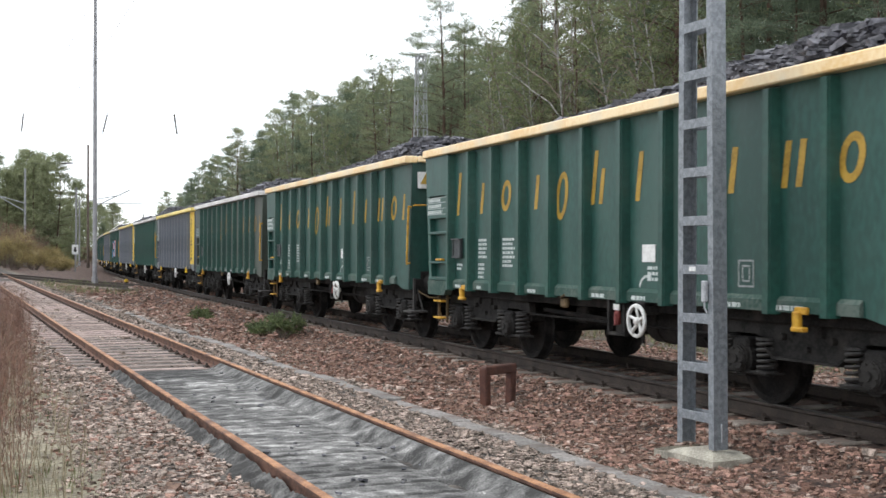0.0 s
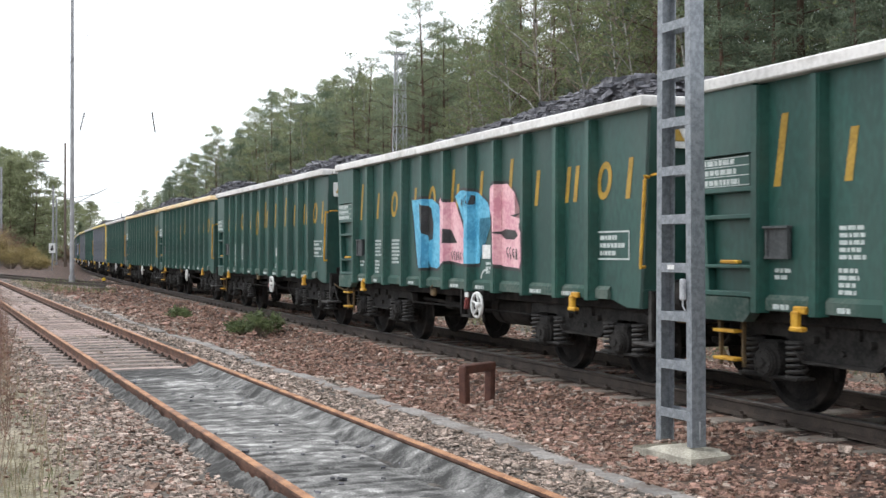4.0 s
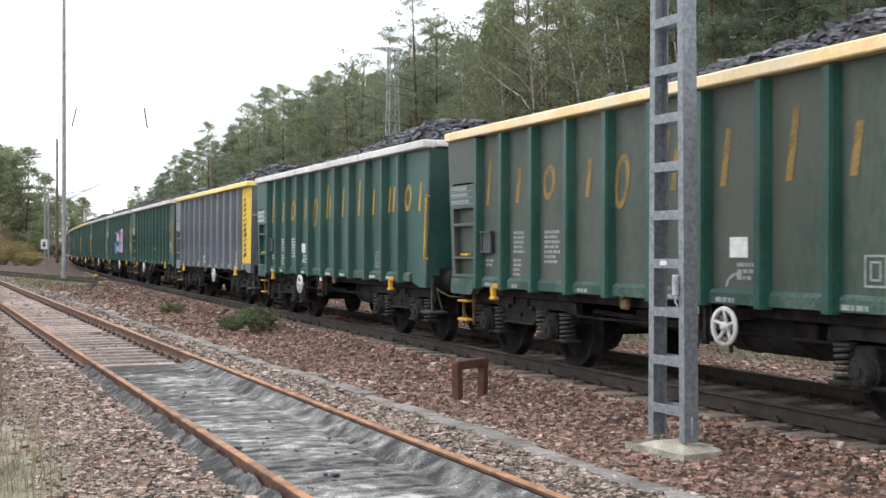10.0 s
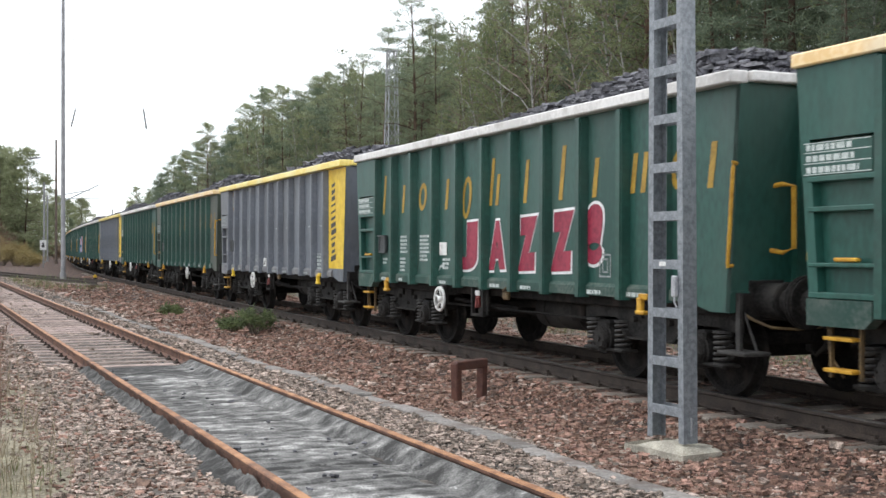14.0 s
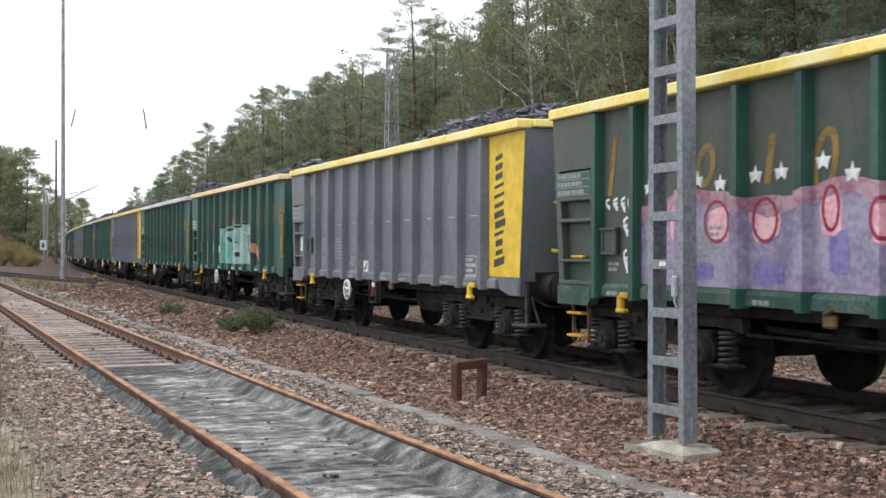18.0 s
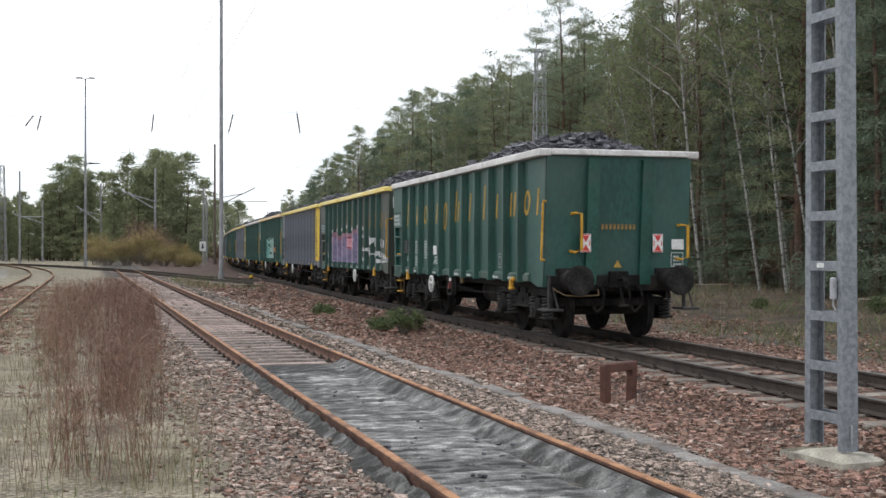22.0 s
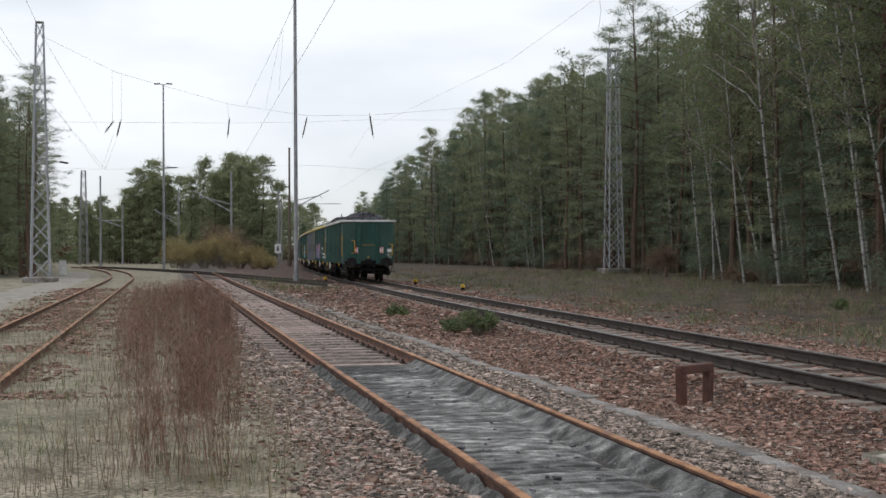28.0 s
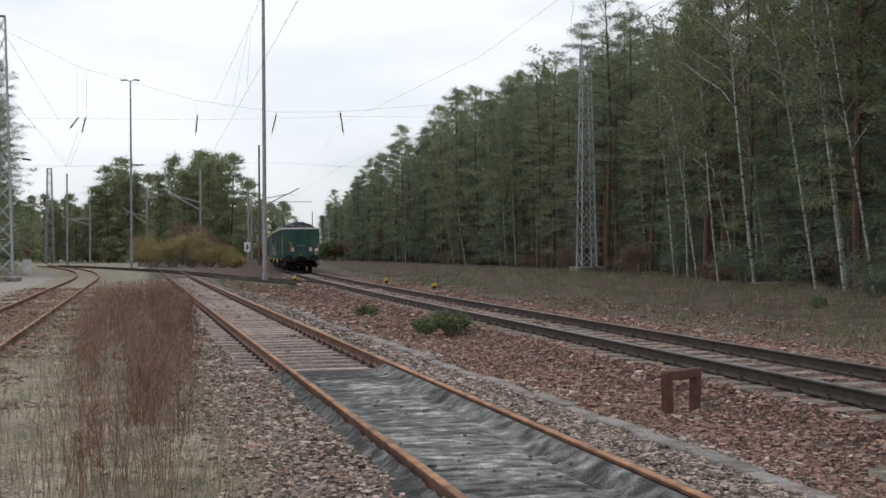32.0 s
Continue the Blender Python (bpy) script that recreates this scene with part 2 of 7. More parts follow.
SPRAY = {
    "blue": material("blue_spray_paint", (0.05, 0.28, 0.45), (0.14, 0.48, 0.66), rough=0.5, scale=3, grain=20, bump=0),
    "pink": material("pink_spray_paint", (0.62, 0.28, 0.34), (0.80, 0.50, 0.52), rough=0.5, scale=3, grain=20, bump=0),
    "violet": material("violet_spray_paint", (0.19, 0.165, 0.26), (0.34, 0.29, 0.40), rough=0.5, scale=2, grain=16, bump=0),
    "magenta": material("magenta_spray_paint", (0.26, 0.11, 0.16), (0.42, 0.27, 0.32), rough=0.5, scale=3, grain=20, bump=0),
    "crimson": material("crimson_spray_paint", (0.20, 0.010, 0.035), (0.32, 0.030, 0.06), rough=0.5, scale=3, grain=20, bump=0),
    "white": material("white_spray_paint", (0.62, 0.64, 0.64), (0.84, 0.85, 0.85), rough=0.5, scale=3, grain=20, bump=0),
    "lime": material("lime_spray_paint", (0.30, 0.44, 0.10), (0.46, 0.60, 0.20), rough=0.5, scale=3, grain=20, bump=0),
    "white_teal": material("whitish_teal_spray_paint", (0.24, 0.38, 0.35), (0.42, 0.54, 0.50), rough=0.5, scale=3, grain=20, bump=0),
    "orange": material("pale_orange_spray_paint", (0.46, 0.20, 0.10), (0.62, 0.32, 0.18), rough=0.5, scale=3, grain=20, bump=0),
    "blue_violet": material("blue_violet_spray_paint", (0.12, 0.11, 0.30), (0.22, 0.19, 0.40), rough=0.5, scale=3, grain=20, bump=0),
    "teal": material("pale_teal_spray_paint", (0.14, 0.34, 0.30), (0.28, 0.52, 0.46), rough=0.5, scale=3, grain=20, bump=0),
}
RED_STONE = material("red_ballast_stone", (0.082, 0.047, 0.036), (0.35, 0.212, 0.158), rough=0.9, scale=14, grain=90, bump=0.3, island=0.38)
GREY_STONE = material("grey_ballast_stone", (0.105, 0.082, 0.067), (0.465, 0.368, 0.305), rough=0.9, scale=14, grain=90, bump=0.3, island=0.45)
BARK_PINE = material("pine_bark", (0.075, 0.048, 0.034), (0.150, 0.095, 0.066), rough=0.95, scale=1.2, grain=14, bump=0.6, depth=0.03, spread=0.2)
BARK_BIRCH = material("birch_bark", (0.24, 0.23, 0.21), (0.43, 0.415, 0.39), rough=0.8, scale=2, grain=10, bump=0.2, stain=(0.05, 0.045, 0.04), stain_scale=3.2, stain_at=(0.56, 0.62), stretch=(1, 1, 2.2), spread=0.1)
TWIG = material("bare_twig", (0.14, 0.11, 0.085), (0.28, 0.23, 0.19), rough=0.9, bump=0, spread=0.2)
NEEDLE = leafy("pine_needles", (0.145, 0.180, 0.112), (0.270, 0.315, 0.195), through_light=0.5)
NEEDLE_DARK = leafy("dark_spruce_needles", (0.115, 0.154, 0.106), (0.220, 0.268, 0.180), through_light=0.5)
# paler copy of the needles: distance haze put into colour; also varies edge pines
NEEDLE_PALE = leafy("pale_pine_needles", (0.190, 0.215, 0.120), (0.330, 0.355, 0.205), through_light=0.5)
LEAF_SPRING = leafy("spring_birch_leaves", (0.15, 0.185, 0.085), (0.27, 0.305, 0.150), through_light=0.5)
LEAF_BUSH = leafy("bush_leaves", (0.075, 0.105, 0.045), (0.175, 0.215, 0.090), through_light=0.4)
WILLOW = leafy("yellow_willow_twigs", (0.24, 0.185, 0.080), (0.40, 0.325, 0.140))
WEED = leafy("dry_red_brown_stems", (0.125, 0.066, 0.045), (0.245, 0.138, 0.095), island=0.4, through_light=0.1)
STRAW = leafy("dry_straw_grass", (0.19, 0.155, 0.10), (0.34, 0.285, 0.19), island=0.3)
GRASS = leafy("green_grass", (0.085, 0.11, 0.04), (0.19, 0.215, 0.09), island=0.35)
LITTER = leafy("brown_leaf_litter", (0.125, 0.082, 0.050), (0.24, 0.160, 0.100), island=0.4, through_light=0.05)


# ---- mesh helpers ----
def mesh_of(name, verts, faces, mat, smooth=False):
    me = bpy.data.meshes.new(name)
    me.from_pydata([tuple(v) for v in verts], [], faces)
    for one in (mat if isinstance(mat, (list, tuple)) else [mat]):
        me.materials.append(one)
    if smooth:
        me.polygons.foreach_set("use_smooth", [True] * len(me.polygons))
    me.update()
    return me


def quick(name, verts, faces, mat):
    """A large triangle mesh from arrays."""
    me = bpy.data.meshes.new(name)
    verts, faces = np.asarray(verts, np.float32), np.asarray(faces, np.int32)
    me.vertices.add(len(verts))
    me.vertices.foreach_set("co", verts.ravel())
    me.loops.add(faces.size)
    me.loops.foreach_set("vertex_index", faces.ravel())
    me.polygons.add(len(faces))
    k = faces.shape[1]
    me.polygons.foreach_set("loop_start", np.arange(0, faces.size, k, dtype=np.int32))
    me.polygons.foreach_set("use_smooth", [False] * len(faces))
    me.materials.append(mat)
    me.update(calc_edges=True)
    me.validate()
    return me


def bm_mesh(name, bm, mat, smooth=False):
    me = bpy.data.meshes.new(name)
    bm.to_mesh(me)
    bm.free()
    for one in (mat if isinstance(mat, (list, tuple)) else [mat]):
        me.materials.append(one)
    if smooth:
        me.polygons.foreach_set("use_smooth", [True] * len(me.polygons))
    return me


def box(bm, c, s, m=None, bevel=0.0):
    """A box of centre c and size s, turned by m, with bevelled edges."""
    t = (m or Matrix()) @ Matrix.Translation(c) @ Matrix.Diagonal((*s, 1))
    vs = bmesh.ops.create_cube(bm, size=1, matrix=t)["verts"]
    if bevel:
        es = list({e for v in vs for e in v.link_edges})
        bmesh.ops.bevel(bm, geom=es, offset=bevel, segments=1, affect="EDGES")
    return vs


def tube(bm, pts, r, n=6, taper=None):
    """A tube through the points; taper: the radius at the far end."""
    pts = [Vector(p) for p in pts]
    rings = []
    for i, p in enumerate(pts):
        d = (pts[min(i + 1, len(pts) - 1)] - pts[max(i - 1, 0)]).normalized()
        a = d.cross(Vector((0, 0, 1)) if abs(d.z) < 0.9 else Vector((1, 0, 0))).normalized()
        b = d.cross(a)
        k = i / max(len(pts) - 1, 1)
        rr = r if taper is None else r + (taper - r) * k
        rings.append([bm.verts.new(p + rr * (a * math.cos(q) + b * math.sin(q))) for q in [2 * math.pi * j / n for j in range(n)]])
    for u, v in zip(rings, rings[1:]):
        for j in range(n):
            bm.faces.new((u[j], u[(j + 1) % n], v[(j + 1) % n], v[j]))
    bm.faces.new(rings[0][::-1])
    bm.faces.new(rings[-1])


def cyl(bm, c, r, h, axis="z", n=16, r2=None, bevel=0.0):
    turn = {"z": Matrix(), "x": Matrix.Rotation(math.pi / 2, 4, "Y"), "y": Matrix.Rotation(-math.pi / 2, 4, "X")}[axis]
    vs = bmesh.ops.create_cone(bm, cap_ends=True, segments=n, radius1=r, radius2=r if r2 is None else r2, depth=h, matrix=Matrix.Translation(c) @ turn)["verts"]
    if bevel:
        es = [e for e in {e for v in vs for e in v.link_edges} if any(len(f.verts) > 4 for f in e.link_faces)]
        bmesh.ops.bevel(bm, geom=es, offset=bevel, segments=2, affect="EDGES")


def extrude(profile, pts, closed=True):
    """Vertices and faces of a profile (x across, z up) swept along points (x, y, z) level with the ground."""
    vs, fs, n = [], [], len(profile)
    pts = np.asarray(pts, float)
    tan = np.gradient(pts[:, :2], axis=0)
    tan /= np.linalg.norm(tan, axis=1)[:, None]
    for p, t in zip(pts, tan):
        for a, b in profile:
            vs.append((p[0] + a * t[1], p[1] - a * t[0], p[2] + b))
    for i in range(len(pts) - 1):
        for j in range(n if closed else n - 1):
            q = (j + 1) % n
            fs.append((i * n + j, i * n + q, (i + 1) * n + q, (i + 1) * n + j))
    if closed:
        fs += [tuple(range(n)), tuple(range((len(pts) - 1) * n, len(pts) * n))[::-1]]
    return vs, fs


def part(name, bm, mat, parent, label="", at=None, smooth=False):
    """One mesh object under a thing or a part. bm: a bmesh or ready mesh data."""
    ob = new(name, bm if isinstance(bm, bpy.types.Mesh) else bm_mesh(name, bm, mat, smooth))
    ob.parent = parent
    if at is not None:
        ob.matrix_basis = at
    return tagged(ob, label) if label else ob


def thing(name, m, label, category, group="", kind=""):
    ob = new(name)
    ob.matrix_basis = m
    return tagged(ob, label, category, group, kind)


# ---- the plan: lines of the tracks ----
def siding_x(y):
    return 3.146 - 0.2434 * y + 0.36 * (y / 100) ** 2


def main_x(y):
    return 8.23 - 0.2285 * y + 3.9 * (y / 100) ** 2 * (1 if y > 0 else 0)


def main_slope(y):
    return -0.2285 + (7.8e-4 * y if y > 0 else 0)


MAIN_TOP, SIDING_TOP = 0.292, 0.15
_ys = np.arange(-190.0, 330.0, 0.25)
_xs = np.array([main_x(v) for v in _ys])
_arc = np.concatenate([[0], np.cumsum(np.hypot(np.diff(_ys), np.diff(_xs)))])
_arc -= np.interp(0, _ys, _arc)


def on_main(s):
    """The pose on the main track, s metres along it from beside the camera."""
    y = float(np.interp(s, _arc, _ys))
    return pose(main_x(y), y, MAIN_TOP, 0, 0, -math.degrees(math.atan(main_slope(y))))


def yard_x(y):
    return -2.95 - 0.24 * y - (0.00135 * (y - 70) ** 2 if y > 70 else 0)


def link_x(y):
    return -3.9 - 0.36 * (y - 54) - (0.0016 * (y - 80) ** 2 if y > 80 else 0)


def trough_x(y):
    return 5.18 - 0.249 * y


def forest_edge(y):
    return float(np.interp(y, [-40, 0, 46, 85, 120, 150, 200, 260, 330], [26, 20, 16.2, 14.2, 9.5, 4.5, -10, -21, -30]))


# ---- ground: one sheet to the horizon ----
def ground_z(x, y):
    d = (x - main_x(y)) * 0.975
    if d < 0:
        z = np.interp(d, [-60, -4.2, -3.2, -2.3, -1.85, -1.5, -1.25, 0], [0.0, 0.0, -0.025, -0.045, -0.025, 0.085, 0.128, 0.134])
    else:
        z = np.interp(d, [0, 1.3, 1.9, 3.6, 6, 12, 60], [0.134, 0.136, 0.12, -0.12, -0.06, 0.10, 0.35])
    if y > 18.2 and abs(x - siding_x(y)) < 1.6:
        z = z - 0.012 * min(1.0, (1.6 - abs(x - siding_x(y))) / 0.35)
    far = min(1.0, max(0.0, (math.hypot(x, y) - 90) / 60))
    z = z * (1 - far) + far * 0.0
    return float(z) + 0.035 * (noise.noise((x * 0.35, y * 0.35, 0)) + 0.5 * noise.noise((x * 1.3, y * 1.3, 3))) * (1 if abs(x - siding_x(y)) > 1.3 and abs(d) > 1.4 else 0.35) - 0.02


def ground():
    ys = np.concatenate([[-900, -400, -200, -120, -70, -40, -22, -12, -6, -2, 1], np.arange(3, 62, 0.28), np.geomspace(62.5, 220, 70), [260, 330, 450, 700, 1200, 2500]])
    us = np.concatenate([[-2500, -1100, -500, -250, -140, -90, -62, -46, -36, -29, -24], np.arange(-20, 20.1, 0.28), [22, 25, 29, 34, 42, 54, 75, 110, 180, 320, 600, 1200, 2500]])
    verts, zone = [], []
    for y in ys:
        drift = -0.235 * min(max(y, -60), 150)
        for u in us:
            x = u + 3 + drift
            verts.append((x, y, ground_z(x, y)))
            d, s = (x - main_x(y)) * 0.975, (x - siding_x(y)) * 0.972
            wob = 0.5 * noise.noise((x * 0.5, y * 0.5, 7))
            red = min(max((s - 2.0 + wob) / 0.6, 0), 1) * min(max((4.7 + 2 * wob - d) / 1.0, 0), 1)
            grey = min(max((s + 2.15 + wob * 1.3) / 0.5, 0), 1) * (1 - red) * min(max((6.5 - d) / 2.0, 0), 1)
            soil = min(max((d - 4.4 + 2 * wob) / 1.5, 0), 1)
            zone.append((red, grey, soil, 1.0))
    n = len(us)
    faces = [(i * n + j, i * n + j + 1, (i + 1) * n + j + 1, (i + 1) * n + j) for i in range(len(ys) - 1) for j in range(n - 1)]
    m = bpy.data.materials.new("ground_cover")
    m.use_nodes = True
    nd, l = m.node_tree.nodes, m.node_tree.links
    b = nd["Principled BSDF"]
    b.inputs["Roughness"].default_value = 0.95
    co, at = nd.new("ShaderNodeTexCoord"), nd.new("ShaderNodeAttribute")
    at.attribute_name = "cover"
    split = nd.new("ShaderNodeSeparateColor")
    l.new(at.outputs["Color"], split.inputs["Color"])

    def patch(low, high, scale, grain):
        a, c, mx, rp = nd.new("ShaderNodeTexNoise"), nd.new("ShaderNodeTexNoise"), nd.new("ShaderNodeMath"), nd.new("ShaderNodeValToRGB")
        a.inputs["Scale"].default_value, a.inputs["Detail"].default_value = scale, 8.0
        c.inputs["Scale"].default_value, c.inputs["Detail"].default_value = grain, 3.0
        l.new(co.outputs["Object"], a.inputs["Vector"])
        l.new(co.outputs["Object"], c.inputs["Vector"])
        mx.operation = "MULTIPLY"
        l.new(a.outputs["Fac"], mx.inputs[0])
        l.new(c.outputs["Fac"], mx.inputs[1])
        rp.color_ramp.elements[0].position, rp.color_ramp.elements[0].color = 0.17, (*low, 1)
        rp.color_ramp.elements[1].position, rp.color_ramp.elements[1].color = 0.34, (*high, 1)
        l.new(mx.outputs[0], rp.inputs["Fac"])
        return rp.outputs["Color"], mx.outputs[0]

    sand, hgt = patch((0.10, 0.082, 0.058), (0.42, 0.365, 0.27), 1.4, 26)
    red, _ = patch((0.020, 0.012, 0.009), (0.13, 0.075, 0.055), 3, 16)
    grey, _ = patch((0.020, 0.017, 0.015), (0.13, 0.112, 0.095), 3, 16)
    soil, _ = patch((0.022, 0.017, 0.011), (0.098, 0.067, 0.041), 0.9, 14)
    moss, _ = patch((0.092, 0.084, 0.054), (0.315, 0.285, 0.195), 2.2, 30)
    where, lush, colour = nd.new("ShaderNodeTexNoise"), nd.new("ShaderNodeMapRange"), nd.new("ShaderNodeMix")
    where.inputs["Scale"].default_value, where.inputs["Detail"].default_value = 0.55, 6.0
    lush.inputs["From Min"].default_value, lush.inputs["From Max"].default_value = 0.42, 0.58
    l.new(co.outputs["Object"], where.inputs["Vector"])
    l.new(where.outputs["Fac"], lush.inputs["Value"])
    colour.data_type = "RGBA"
    l.new(lush.outputs["Result"], colour.inputs["Factor"])
    l.new(sand, colour.inputs["A"])
    l.new(moss, colour.inputs["B"])
    colour = colour.outputs["Result"]
    for k, other in (("Red", red), ("Green", grey), ("Blue", soil)):
        mx = nd.new("ShaderNodeMix")
        mx.data_type = "RGBA"
        l.new(split.outputs[k], mx.inputs["Factor"])
        l.new(colour, mx.inputs["A"])
        l.new(other, mx.inputs["B"])
        colour = mx.outputs["Result"]
    l.new(colour, b.inputs["Base Color"])
    bp = nd.new("ShaderNodeBump")
    bp.inputs["Strength"].default_value, bp.inputs["Distance"].default_value = 0.7, 0.06
    l.new(hgt, bp.inputs["Height"])
    l.new(bp.outputs["Normal"], b.inputs["Normal"])
    me = quick("ground", verts, faces, m)
    me.polygons.foreach_set("use_smooth", [True] * len(me.polygons))
    layer = me.color_attributes.new("cover", "FLOAT_COLOR", "POINT")
    layer.data.foreach_set("color", np.asarray(zone, np.float32).ravel())
    tagged(new("ground", me), "bare railway ground of stones, sand and dry grass", "ground", kind="structure")


ground()

# ---- railway tracks ----
RAIL_PROFILE = [(-0.07, 0), (0.07, 0), (0.07, 0.012), (0.012, 0.035), (0.011, 0.115), (0.034, 0.128), (0.035, 0.152), (0.027, 0.16), (-0.027, 0.16), (-0.035, 0.152), (-0.034, 0.128), (-0.011, 0.115), (-0.012, 0.035), (-0.07, 0.012)]


def heading(fx, y):
    return -math.degrees(math.atan((fx(y + 0.1) - fx(y - 0.1)) / 0.2))


def line_points(fx, y0, y1, step, off, z):
    pts = []
    for y in np.arange(y0, y1 + step / 2, step):
        a = (fx(y + 0.1) - fx(y - 0.1)) / 0.2
        k = math.hypot(1, a)
        pts.append((fx(y) + off / k, y - off * a / k, z(y) if callable(z) else z))
    return pts


def sleeper_mesh(name, length, wide, high, mat, worn):
    bm = bmesh.new()
    box(bm, (0, 0, -high / 2), (length, wide, high), bevel=0.015)
    for v in bm.verts:
        v.co += worn * Vector((noise.noise(v.co * 3), noise.noise(v.co * 5 + Vector((4, 0, 0))), noise.noise(v.co * 4 + Vector((0, 9, 0)))))
    return bm_mesh(name, bm, mat)


def clip_mesh():
    """The fastenings of one sleeper: a plate, two hooked clips and nuts at each rail."""
    bm = bmesh.new()
    for s in (-0.753, 0.753):
        box(bm, (s, 0, 0.006), (0.30, 0.15, 0.016))
        for k in (-0.105, 0.105):
            box(bm, (s + k, 0, 0.026), (0.06, 0.10, 0.03), bevel=0.008)
            cyl(bm, (s + k, 0, 0.055), 0.02, 0.03, n=6)
    return bm_mesh("rail_fastening", bm, RAIL_DARK)


def track(name, fx, spans, top, rail_mat, label, sleepers, head=None, step=0.62, rail_step=1.0):
    t = thing(name, Matrix(), label, "railway track", kind="structure")
    for y0, y1 in spans:
        for off in (-0.753, 0.753):
            z = (lambda y: top(y) - 0.16) if callable(top) else top - 0.16
            vs, fs = extrude(RAIL_PROFILE, line_points(fx, y0, y1, rail_step, off, z))
            me = mesh_of("rail", vs, fs, [rail_mat, head or rail_mat])
            n = len(RAIL_PROFILE)
            for f in me.polygons[:-2]:
                if f.index % n in (6, 7, 8):
                    f.material_index = 1
            part("rail", me, None, t)
    y0, y1, me, clips = sleepers
    rnd = random.Random(name)
    y = y0
    while y < y1:
        z = (top(y) if callable(top) else top) - 0.165
        m = pose(fx(y), y, z + rnd.uniform(-0.008, 0.004), 0, 0, heading(fx, y) + rnd.uniform(-1, 1))
        sl = part("sleeper", me, None, t, at=m)
        if clips:
            part("fastening", clips, None, sl)
        y += step * rnd.uniform(0.97, 1.03)
    return t


WOOD_SLEEPER = sleeper_mesh("sleeper", 2.5, 0.25, 0.16, SLEEPER_WOOD, 0.02)
CON_SLEEPER = sleeper_mesh("sleeper", 2.5, 0.27, 0.18, SLEEPER_CONCRETE, 0.006)
CLIPS = clip_mesh()
track("main_track", main_x, [(-40, 205)], MAIN_TOP, RAIL_DARK, "main line of dark worn rails on concrete sleepers in ballast", (4.0, 84, CON_SLEEPER, CLIPS), head=RAIL_HEAD)
track("siding_track", siding_x, [(-40, 101)], SIDING_TOP, RUST_DARK, "disused siding with bright rusty rails", (17.6, 78, WOOD_SLEEPER, CLIPS), head=RUST)
track("yard_track", yard_x, [(-40, 150)], SIDING_TOP - 0.03, RUST_DARK, "rusty yard track half sunk in sandy ground", (24, 80, WOOD_SLEEPER, None), head=RUST, step=0.75)
track("link_track", link_x, [(57, 150)], lambda y: float(np.interp(y, [50, 75], [MAIN_TOP - 0.02, SIDING_TOP])), RAIL_DARK, "dark connecting track branching from the main line", (58, 104, WOOD_SLEEPER, None), step=0.75)


